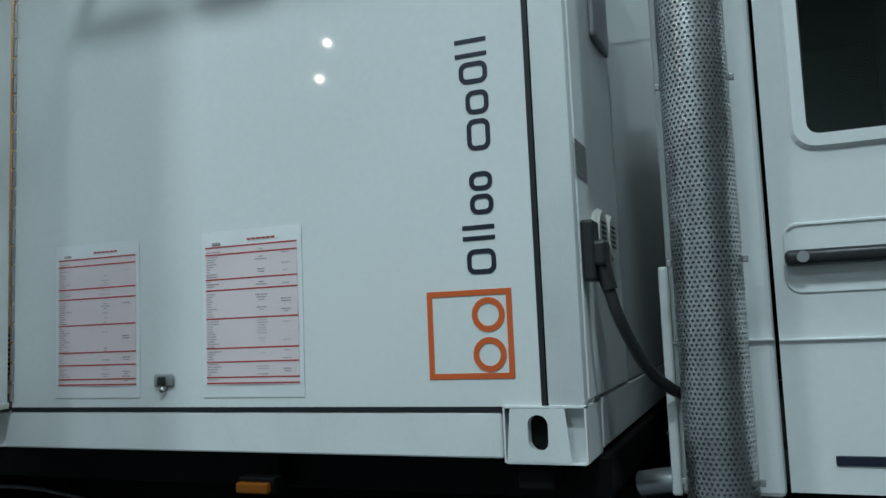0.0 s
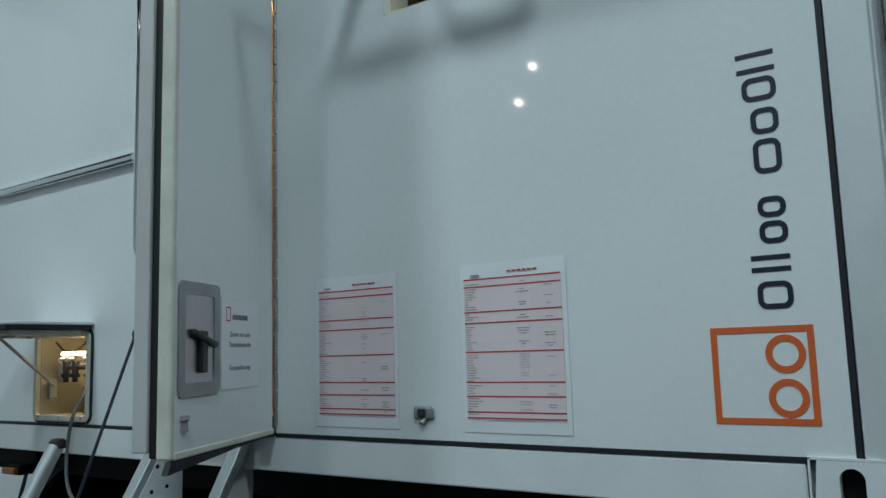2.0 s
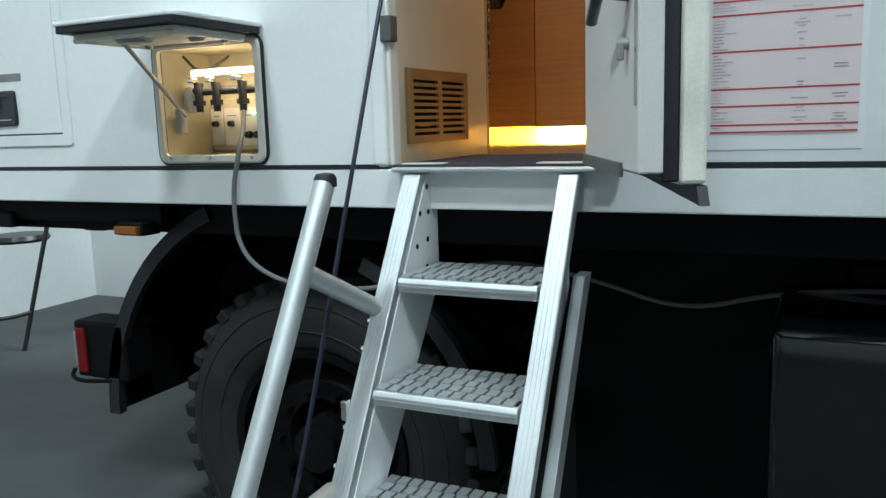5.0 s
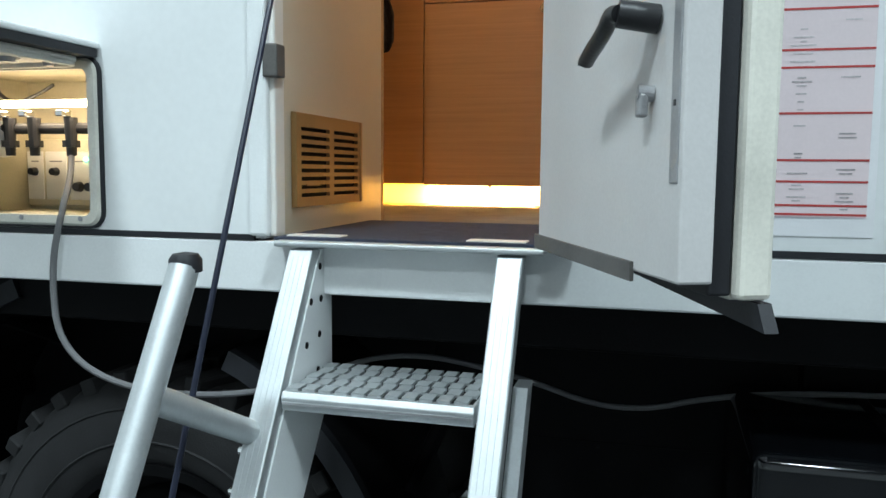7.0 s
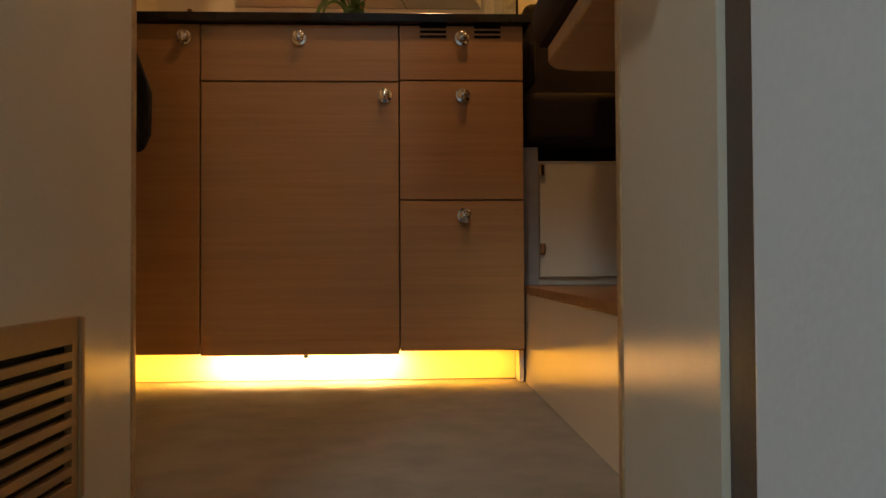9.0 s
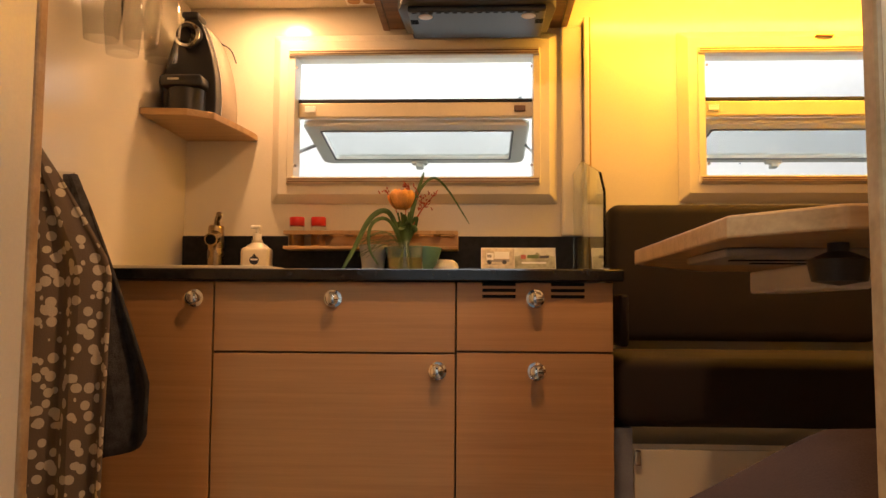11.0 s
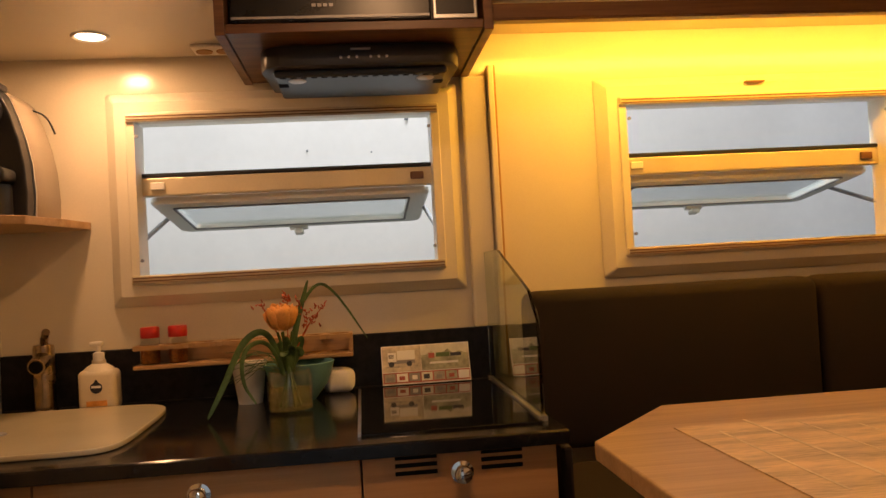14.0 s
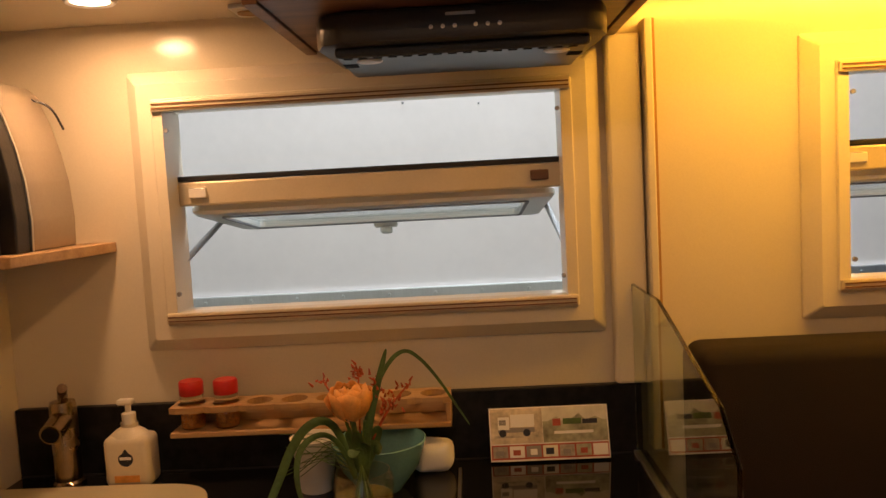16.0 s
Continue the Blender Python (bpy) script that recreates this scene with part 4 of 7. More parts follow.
for px0, px1 in ((-3.300, -3.256), (-3.250, -3.192), (-3.186, -3.105)):
    pp = part("switch_panel", box(px0, px1, li - 0.0150, li - 0.012, 1.462, 1.572, 0.002), M_WHITEPLASTIC, pl, "pale switch panel")
    part("panel_print", box(px0 + 0.012, px1 - 0.012, li - 0.0154, li - 0.0149, 1.548, 1.551), M_INK, pp)
for kx, kz, kr in ((-3.279, 1.526, 0.010), (-3.221, 1.526, 0.010), (-3.158, 1.492, 0.012), (-3.127, 1.492, 0.012)):
    part("control_knob", rod((kx, li - 0.015, kz), (kx, li - 0.030, kz), kr, kr * 0.8, 14), M_BLACK, pl)
part("green_light", rod((-3.137, li - 0.015, 1.554), (-3.137, li - 0.021, 1.554), 0.0045, seg=10), M_GREENLED, pl)
part("pressure_vessel", lathe([(0, -0.04), (0.018, -0.037), (0.027, -0.018), (0.028, 0.018), (0.020, 0.036), (0, 0.04)], (-3.270, OUT + 0.085, 1.596), 20), M_WHITEPLASTIC, sv, smooth=True)
man = part("manifold", rod((-3.255, OUT + 0.075, 1.618), (-3.035, OUT + 0.075, 1.618), 0.012, seg=12), M_BLACK, sv)
for kx in (-3.232, -3.170, -3.078):
    v = part("valve", rod((kx, OUT + 0.065, 1.640), (kx, OUT + 0.065, 1.560), 0.014, 0.010, 12), M_BLACK, sv, "black valve")
    part("valve_collar", rod((kx, OUT + 0.065, 1.592), (kx, OUT + 0.065, 1.578), 0.018, None, 10), M_BLACK, v)
    part("valve_lever", box(kx - 0.010, kx + 0.008, OUT + 0.030, OUT + 0.06, 1.640, 1.654, 0.003), M_CHROME, v, "chrome valve lever")
ho = thing("grey_hose", (-3.07, 1.76, 1.4), "thin grey water hose hanging from the locker", "hose")
part("hose_line", tube([(-3.078, OUT + 0.065, 1.565), (-3.055, OUT + 0.03, 1.51), (-3.035, OUT - 0.022, 1.45), (-3.065, OUT - 0.024, 1.33), (-3.045, OUT - 0.03, 1.16), (-2.87, OUT - 0.02, 1.085), (-2.60, OUT + 0.05, 1.09), (-2.45, OUT + 0.30, 1.14), (-2.2, OUT + 0.46, 1.06), (-1.95, OUT + 0.46, 0.98), (-1.70, OUT + 0.44, 1.06), (-1.3, OUT + 0.44, 1.08)], 0.0065, 8), M_HOSE, ho, smooth=True)

# amber side markers
for ax in (-3.48, -1.21):
    am = thing("side_marker_lamp", (ax, 1.64, 1.22), "small amber side marker lamp under the box", "marker lamp", "side marker lamps")
    part("housing", box(ax - 0.050, ax + 0.050, 1.649, 1.70, 1.205, 1.245, 0.004), M_CHASSIS, am)
    part("bracket", box(ax - 0.02, ax + 0.02, 1.72, 1.75, 1.20, 1.30, 0.002), M_CHASSIS, am)
    part("lens", box(ax - 0.045, ax + 0.045, 1.628, 1.648, 1.210, 1.236, 0.005), M_AMBERLENS, am)

# ---- steps ----
lad = thing("entrance_steps", (-2.33, 1.4, 0.0), "white and silver aluminium entrance steps with ribbed treads", "steps")
SLOPE = 0.60


def rail_y(z):
    return 1.597 - (1.392 - z) * SLOPE


part("platform", box(-2.556, -2.062, 1.590, OUT + 0.09, 1.396, 1.4075, 0.004), M_ALUWHITE, lad)
for x0 in (-2.527, -2.145):
    rl = part("side_rail", prism([(rail_y(0.0), 0.0), (rail_y(1.392), 1.392), (rail_y(1.392) + 0.034, 1.392), (rail_y(0.0) + 0.034, 0.0)], 0, x0, x0 + 0.046, 0.003), M_ALUWHITE, lad)
    b = None
    for k in range(4):
        gx = x0 + 0.008 + k * 0.010
        b = prism([(rail_y(0.02) - 0.0012, 0.02), (rail_y(1.38) - 0.0012, 1.38), (rail_y(1.38) + 0.001, 1.38), (rail_y(0.02) + 0.001, 0.02)], 0, gx, gx + 0.0045, 0, b)
    part("rib", b, M_ALUWHITE, rl)
for x0, s in ((-2.482, 1), (-2.1455, -1)):
    pp = part("side_plate", prism([(rail_y(1.39) + 0.03, 1.39), (OUT + 0.03, 1.39), (OUT + 0.03, 1.13), (rail_y(0.70) + 0.17, 0.70), (rail_y(0.70) + 0.03, 0.70)], 0, x0, x0 + s * 0.004), M_PAINT, lad)
    for hy, hz in ((0.05, 1.36), (0.055, 1.30), (0.035, 1.30), (0.055, 1.235), (0.03, 1.225), (0.055, 1.17), (0.035, 1.155)):
        yy = OUT - 0.015 - (0.055 - hy) * 2.2 - (1.36 - hz) * 0.12
        part("bolt_hole", rod((x0 + s * 0.0045, yy, hz), (x0 + s * 0.0055, yy, hz), 0.0065, seg=12), M_CHASSIS, pp)
for k, tz in enumerate((1.171, 0.952, 0.733, 0.514, 0.295)):
    ty = rail_y(tz) + 0.005
    td = part("tread", prism([(ty - 0.010, tz - 0.034), (ty - 0.014, tz - 0.012), (ty - 0.008, tz - 0.002), (ty + 0.185, tz - 0.002), (ty + 0.185, tz - 0.030)], 0, -2.477, -2.150, 0.002), M_ALUWHITE, lad)
    part("tread_slots", box(-2.472, -2.155, ty + 0.004, ty + 0.18, tz - 0.0019, tz - 0.0012), M_CHASSIS, td)
    b = None
    for i in range(11):
        for j in range(5):
            bx, by = -2.472 + i * 0.0288, ty - 0.004 + j * 0.0375
            b = box(bx + (0.006 if j % 2 else 0), bx + 0.0222 + (0.006 if j % 2 else 0), by, by + 0.034, tz - 0.0015, tz + 0.0035, 0, b)
    part("grip_pattern", b, M_ALUWHITE, td, "raised grip pads")["kind"] = "stuff"
    part("nosing_groove", box(-2.475, -2.152, ty - 0.0150, ty - 0.012, tz - 0.022, tz - 0.018), M_GREYMETAL, td)
for x0 in (-2.112, -2.556):
    part("lower_rail", prism([(rail_y(0.0) + 0.13, 0.0), (rail_y(1.17) + 0.13, 1.17), (rail_y(1.17) + 0.185, 1.17), (rail_y(0.0) + 0.185, 0.0)], 0, x0, x0 + 0.026, 0.002), M_ALUWHITE, lad)
for bz in (1.075, 1.02, 0.87, 0.80):
    part("bolt", rod((-2.527, rail_y(bz) + 0.016, bz), (-2.536, rail_y(bz) + 0.016, bz), 0.008, 0.006, 8), M_CHROME, lad)
part("locking_pin", box(-2.540, -2.526, rail_y(0.90) - 0.006, rail_y(0.90) + 0.016, 0.885, 0.93, 0.004), M_CHROME, lad)

hr = thing("handrail_post", (-2.56, 1.1, 0.84), "silver aluminium handrail post with a black cap beside the steps", "handrail")
part("post_tube", tube([(-2.540, 1.285, 1.400), (-2.556, 1.078, 1.0), (-2.564, 0.985, 0.82), (-2.565, 0.965, 0.78), (-2.559, 0.985, 0.752), (-2.53, 1.10, 0.75), (-2.527, 1.23, 0.755)], 0.022, 18, None, 3), M_ALUWHITE, hr, smooth=True)
part("post_cap", lathe([(0.0235, -0.012), (0.0235, 0.006), (0.018, 0.014), (0, 0.017)], (-2.540, 1.2855, 1.400), 20), M_SEAL, hr, "black end cap", True)
part("cross_tube", rod((-2.547, 1.196, 1.228), (-2.520, 1.440, 1.100), 0.021, seg=18), M_ALUWHITE, hr, smooth=True)
sp = thing("door_strap", (-2.56, 1.5, 1.6), "dark blue-black retaining strap with a brass snap hook", "strap")
part("webbing", tube([(-2.540, 1.672, 2.08), (-2.571, 1.437, 1.40), (-2.602, 1.215, 0.76), (-2.592, 1.13, 0.66)], 0.0052, 8, None, 2, 0.6), M_NAVY, sp)
part("snap_hook", tube([(-2.548, 1.700, 2.115), (-2.540, 1.673, 2.07)], 0.008, 8), M_BRASS, sp, "brass snap hook")
part("eye_plate", box(-2.606, -2.598, 1.685, 1.715, 2.09, 2.15, 0.002), M_BRASS, sp)
part("eye_bolt", rod((-2.603, 1.700, 2.12), (-2.545, 1.700, 2.12), 0.006, seg=8), M_BRASS, sp)
part("lower_hook", tube([(-2.593, 1.135, 0.67), (-2.588, 1.10, 0.64), (-2.572, 1.08, 0.70)], 0.006, 8), M_CHROME, sp)

# ---- truck chassis ----
ch = thing("truck_chassis", (-2.4, 2.8, 0.9), "black painted truck chassis and subframe under the box", "truck chassis")
for y0 in (2.25, 3.10):
    part("chassis_beam", box(-3.55, 2.6, y0, y0 + 0.09, 0.86, 1.14, 0.006), M_CHASSIS, ch)
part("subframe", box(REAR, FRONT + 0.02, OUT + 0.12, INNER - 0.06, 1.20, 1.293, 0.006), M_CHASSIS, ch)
# tall black sheet added to stand in for the shade under the box
part("subframe_shade_skirt", box(-2.30, FRONT - 0.02, OUT + 0.62, OUT + 0.64, 0.12, 1.22, 0.004), M_CHASSIS, ch)
part("subframe_shade_skirt", box(REAR + 0.05, -3.40, OUT + 0.05, OUT + 0.20, 1.235, 1.297, 0.004), M_CHASSIS, ch)
for bx in (-4.15, -3.6, -2.4, -1.7, -1.0):
    part("cross_member", box(bx - 0.05, bx + 0.05, OUT + 0.45, INNER - 0.3, 1.14, 1.21, 0.006), M_CHASSIS, ch)
part("twist_lock", box(-0.56, -0.48, OUT + 0.02, OUT + 0.12, 1.235, 1.28, 0.006), M_CHASSIS, ch)
part("rear_bracket", box(REAR - 0.02, REAR + 0.32, OUT + 0.03, OUT + 0.12, 1.21, 1.262, 0.008), M_CHASSIS, ch)
part("axle", rod((-3.0, 1.9, 0.53), (-3.0, 3.6, 0.53), 0.09, seg=16), M_CHASSIS, ch)
part("axle", rod((0.95, 1.9, 0.53), (0.95, 3.6, 0.53), 0.09, seg=16), M_CHASSIS, ch)

WR = 0.53


def truck_wheel(x, y, s):
    prof = [(0.30, 0.02), (0.33, -0.005), (0.40, -0.02), (0.47, -0.012), (0.505, 0.015), (0.515, 0.05), (0.515, 0.27), (0.505, 0.305), (0.47, 0.332), (0.40, 0.34), (0.33, 0.325), (0.30, 0.30)]
    ty = part("wheel", lathe([(r, -h) for r, h in prof], (x, y, WR), 56, 1) if s > 0 else lathe([(r, h) for r, h in prof], (x, y, WR), 56, 1), M_RUBBER, ch, "large black off-road tyre", smooth=True)
    b = None
    for k in range(34):
        t = 2 * math.pi * k / 34
        for half in (0, 1):
            b2 = box(-0.024, 0.024, 0.0, 0.15, -0.02, 0.020, 0.004, seg=1)
            yy = (0.005 if half == 0 else 0.168)
            moved(b2, Matrix.Translation((x, y, WR)) @ Matrix.Rotation(t + half * 0.09, 4, "Y") @ Matrix.Translation((0, s * yy - (0 if s > 0 else 0.15), 0.515)) @ Matrix.Rotation(0.25 if half else -0.25, 4, "Z"))
            b = join(b, b2)
    part("tread_pattern", b, M_RUBBER, ty)["kind"] = "stuff"
    for rr in (0.365, 0.405, 0.445):
        part("sidewall_ring", lathe([(rr, 0.0), (rr + 0.006, 0.006), (rr + 0.012, 0.0)], (x, y + s * (-0.012), WR), 48, 1), M_RUBBER, ty)
    rp = [(0.0, 0.13), (0.12, 0.13), (0.14, 0.05), (0.20, 0.045), (0.235, 0.09), (0.27, 0.08), (0.285, 0.0), (0.312, -0.004), (0.312, 0.02), (0.29, 0.10), (0.29, 0.30)]
    rm = part("rim", lathe([(r, -h * s) for r, h in rp], (x, y, WR), 40, 1), M_CHASSIS, ty, "black steel rim", smooth=True)
    part("hub", lathe([(0.0, 0.03 * s), (0.075, 0.02 * s), (0.095, -0.12 * s)], (x, y, WR), 24, 1), M_CHASSIS, ty, smooth=True)
    for k in range(10):
        t = 2 * math.pi * k / 10
        bx, bz = x + 0.165 * math.cos(t), WR + 0.165 * math.sin(t)
        part("wheel_nut", rod((bx, y + s * 0.05, bz), (bx, y + s * 0.015, bz), 0.016, 0.013, 6), M_CHASSIS, ty)
    return ty


for wx in (-3.0, 0.95):
    truck_wheel(wx, 1.86, 1)
    truck_wheel(wx, 3.84, -1)

for a0, a1, r, lab in ((112, 180, 0.76, "black curved plastic mudguard behind the wheel"), (2, 66, 0.63, "black curved plastic mudguard ahead of the wheel")):
    mg = thing("mudguard", (-3.0, 2.0, 0.9), lab, "mudguard", "mudguards")
    pts = [(a0 + (a1 - a0) * k / 14) for k in range(15)]
    ou = [(-3.0 + r * math.cos(radians(t)), 0.58 + r * math.sin(radians(t))) for t in pts]
    inn = [(-3.0 + (r - 0.012) * math.cos(radians(t)), 0.58 + (r - 0.012) * math.sin(radians(t))) for t in pts]
    # sheet takes the chassis black, so the wheel well's shade is in its colour
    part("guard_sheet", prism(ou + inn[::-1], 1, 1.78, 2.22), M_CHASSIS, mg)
    inn2 = [(-3.0 + (r - 0.045) * math.cos(radians(t)), 0.58 + (r - 0.045) * math.sin(radians(t))) for t in pts]
    part("rolled_edge", prism(ou + inn2[::-1], 1, 1.755, 1.785), M_SEAL, mg)
    part("guard_bracket", rod((ou[4][0], 1.95, ou[4][1]), (ou[4][0] + (-0.05 if a0 > 90 else 0.05), 2.30, 1.0), 0.02, seg=10), M_CHASSIS, mg)

# added plate: hides the bright wall behind and keeps the wheel well dark
part("wheel_shade_sheet", box(-3.74, -2.42, 2.226, 2.238, 0.62, 1.20, 0.004), M_CHASSIS, ch, "added black sheet standing in for the wheel arch shade")
tk = thing("fuel_tank", (-1.1, 2.0, 0.75), "gloss black rounded fuel tank under the box", "fuel tank")
part("tank_shell", box(-1.715, -0.66, 1.69, 2.20, 0.50, 1.06, 0.028, seg=4), M_GLOSSBLACK, tk, smooth=True)
for bx in (-1.45, -0.92):
    part("tank_strap", box(bx - 0.025, bx + 0.025, 1.684, 2.206, 0.494, 1.066, 0.029, seg=4), M_CHASSIS, tk)
part("tank_hanger", box(-1.55, -0.80, 2.19, 2.26, 0.72, 1.12, 0.01), M_CHASSIS, tk)

tl = thing("rear_lamp_box", (-3.79, 1.8, 0.79), "black rear lamp box with a red lens", "rear lamp")
part("lamp_case", box(-3.895, -3.665, 1.755, 1.88, 0.695, 0.890, 0.010), M_CHASSIS, tl)
part("red_lens", box(-3.875, -3.835, 1.743, 1.756, 0.715, 0.868, 0.004), M_REDLENS, tl)
part("grey_lens", box(-3.906, -3.8955, 1.76, 1.80, 0.73, 0.85, 0.003), M_GREYMETAL, tl)
part("guard_bar", tube([(-3.91, 1.76, 0.72), (-3.915, 1.745, 0.69), (-3.84, 1.745, 0.682), (-3.68, 1.77, 0.70)], 0.007, 8), M_CHASSIS, tl)
part("lamp_arm", box(-3.72, -3.66, 1.80, 2.30, 0.86, 0.92, 0.01), M_CHASSIS, tl)

# ---- gap, exhaust stack and cab ----
ep = thing("equipment_panel", (FRONT, 1.9, 1.8), "grey-white equipment panel with sockets and round vents on the box end", "equipment panel")
part("panel", box(FRONT - 0.009, FRONT + 0.004, OUT + 0.02, 2.16, SEAM + 0.01, 3.70, 0.003), M_PAINT, ep)
part("panel_edge", box(FRONT + 0.0045, FRONT + 0.008, 2.15, 2.165, SEAM + 0.01, 2.25, 0.001), M_GREYMETAL, ep)
part("rating_plate", box(FRONT + 0.0045, FRONT + 0.006, 1.66, 1.77, 1.895, 1.975), M_INK, ep, "grey rating plate")
part("duct", box(FRONT + 0.0045, FRONT + 0.02, 1.90, 2.10, 2.28, 3.2, 0.01), M_GREYMETAL, ep)
for vy in (1.84, 1.962):
    v = part("round_outlet", lathe([(0.054, 0), (0.060, 0.010), (0.052, 0.020), (0.0, 0.018)], (FRONT + 0.004, vy, 1.785), 24, 0), M_WHITEPLASTIC, ep, "white round louvred outlet", True)
    for k in range(5):
        part("outlet_slot", box(FRONT + 0.0235, FRONT + 0.0245, vy - 0.028, vy + 0.028, 1.760 + k * 0.012, 1.765 + k * 0.012), M_BLACK, v)
part("socket_box", box(FRONT + 0.004, FRONT + 0.032, 1.665, 1.73, 1.67, 1.80, 0.006), M_BLACK, ep)
part("socket_cover", box(FRONT + 0.02, FRONT + 0.055, 1.67, 1.725, 1.70, 1.755, 0.008), M_BLACK, ep)
part("end_skin", box(FRONT - 0.0095, FRONT - 0.002, 2.17, INNER - 0.05, SEAM + 0.01, 3.70, 0.002), M_SHELL, ep)
part("front_bottom_rail", box(FRONT - 0.06, FRONT + 0.002, OUT + 0.16, INNER - 0.1, BOT, SEAM + 0.004, 0.004), M_PAINT, ep)
cb = thing("power_cable", (-0.3, 1.8, 1.5), "thick black corrugated cable looping from the socket to the cab", "cable")
part("plug", rod((FRONT + 0.03, 1.70, 1.74), (FRONT + 0.055, 1.695, 1.65), 0.020, 0.016, 14), M_BLACK, cb, smooth=True)
part("cable_line", tube([(FRONT + 0.05, 1.697, 1.66), (FRONT + 0.07, 1.70, 1.58), (FRONT + 0.12, 1.76, 1.46), (FRONT + 0.20, 1.84, 1.40), (FRONT + 0.27, 1.90, 1.42)], 0.013, 12), M_BLACK, cb, smooth=True)
b = tube([(-0.20, 1.98, 1.78), (-0.215, 1.95, 1.68), (-0.20, 1.96, 1.56), (-0.215, 1.95, 1.50)], 0.022, 10)
b = tube([(-0.22, 2.0, 1.62), (-0.235, 1.97, 1.55), (-0.215, 1.98, 1.48)], 0.018, 10, b)
part("hose_bundle", b, M_SEAL, cb, "black coiled hose bundle", True)

gp = thing("panel_wall", (-0.15, 4.08, 0.0), "white panel wall with dark joints behind the gap", "panel wall")
for z0, z1 in ((0.02, 2.426), (2.434, 2.996), (3.004, 4.2)):
    for x0, x1 in ((-0.69, -0.523), (-0.517, 0.45)):
        part("wall_panel", box(x0, x1, 4.08, 4.105, z0, z1, 0.002), M_HALLWALL, gp)
part("joint_backing", box(-0.69, 0.45, 4.106, 4.13, 0.0, 4.2), M_GREYMETAL, gp)
part("wall_clip", box(-0.533, -0.507, 4.068, 4.081, 2.415, 2.446, 0.003), M_GREYMETAL, gp)

ex = thing("exhaust_stack", (-0.152, 1.765, 1.8), "tall perforated stainless exhaust heat shield beside the cab", "exhaust stack")
R, N, P = 0.071, 40, 2 * math.pi * 0.071 / 40
vs, fs = [], []
rows = 180
for j in range(rows):
    zc = 0.95 + j * P * 0.88
    for i in range(N):
        u0 = (i + 0.5 * (j % 2)) * P
        base = len(vs)
        for rad, dep in ((P * 0.5774, 0.0), (P * 0.305, 0.0), (P * 0.305, -0.002)):
            for k in range(6):
                t = radians(30 + 60 * k)
                u, w = u0 + rad * math.cos(t), zc + rad * math.sin(t) * (0.88 / 0.866)
                a = u / R
                vs.append((-0.152 + (R + dep) * math.cos(a), 1.765 + (R + dep) * math.sin(a), w))
        for k in range(6):
            n2 = (k + 1) % 6
            fs.append((base + k, base + n2, base + 6 + n2, base + 6 + k))
            fs.append((base + 6 + k, base + 6 + n2, base + 12 + n2, base + 12 + k))
me = bpy.data.meshes.new("perforated_sleeve")
me.from_pydata(vs, [], fs)
me.materials.append(M_STEEL)
o = new("perforated_sleeve", me)
o.parent, o.matrix_parent_inverse = ex, ex.matrix_basis.inverted()
o["kind"] = "stuff"
part("inner_pipe", rod((-0.152, 1.765, 0.90), (-0.152, 1.765, 2.85), 0.052, seg=24), M_GREYMETAL, ex, smooth=True)
for cz in (1.247, 1.700, 2.085, 2.5):
    part("clamp_screw", box(-0.233, -0.223, 1.752, 1.762, cz - 0.006, cz + 0.008, 0.002), M_GREYMETAL, ex)
    part("clamp_screw", box(-0.081, -0.070, 1.752, 1.762, cz - 0.006, cz + 0.008, 0.002), M_GREYMETAL, ex)
part("pipe_foot", tube([(-0.152, 1.765, 0.92), (-0.152, 1.80, 0.80), (-0.152, 2.2, 0.80), (-0.152, 2.28, 0.86)], 0.05, 16), M_GREYMETAL, ex, smooth=True)

CY = 1.85
cab = thing("truck_cab", (0.8, 2.8, 1.2), "white painted truck cab with dark side window", "truck cab")
part("cab_rear_wall", box(-0.238, -0.20, CY + 0.031, 3.70, 1.22, 2.72, 0.01), M_SHELL, cab)
part("cab_roof", box(-0.238, 1.73, CY + 0.012, 3.70, 2.725, 2.80, 0.03, seg=4), M_SHELL, cab, smooth=True)
part("cab_floor", box(-0.198, 1.73, CY + 0.012, 3.70, 1.225, 1.30, 0.01), M_HEADLINER, cab)
part("cab_front", wall_sheet(1, CY + 0.012, 3.70, 1.225, 2.72, 1.69, 1.73, ((CY + 0.15, 3.58, 1.98, 2.58),)), M_SHELL, cab)
part("cab_far_side", wall_sheet(0, -0.198, 1.688, 1.305, 2.72, 3.66, 3.70, ((0.02, 1.0, 1.955, 2.30),)), M_HEADLINER, cab, "dark lined far cab side")
part("headliner", box(-0.195, 1.685, CY + 0.02, 3.65, 2.68, 2.722), M_HEADLINER, cab, "dark headliner")
part("cab_seat", box(0.30, 0.48, 2.05, 2.55, 1.60, 2.45, 0.05, seg=3), M_HEADLINER, cab, "dark seat back", True)
part("cab_side_fill", box(1.10, 1.73, CY - 0.008, CY + 0.010, 1.215, 2.72, 0.003), M_SHELL, cab)
part("door_lining", wall_sheet(0, -0.02, 1.09, 1.305, 2.70, CY + 0.0095, CY + 0.05, ((0.062, 0.98, 1.955, 2.55),)), M_HEADLINER, cab)
part("rear_corner_panel", box(-0.245, -0.031, CY - 0.004, CY + 0.03, 1.20, 2.75, 0.012), M_SHELL, cab)
part("rear_flange", box(-0.262, -0.240, CY - 0.016, CY + 0.03, 1.20, 1.70, 0.005), M_PAINT, cab)
dz = part("cab_door", wall_sheet(0, -0.023, 1.10, 1.215, 2.70, CY - 0.010, CY + 0.008, ((0.062, 0.98, 1.955, 2.55),)), M_SHELL, cab)
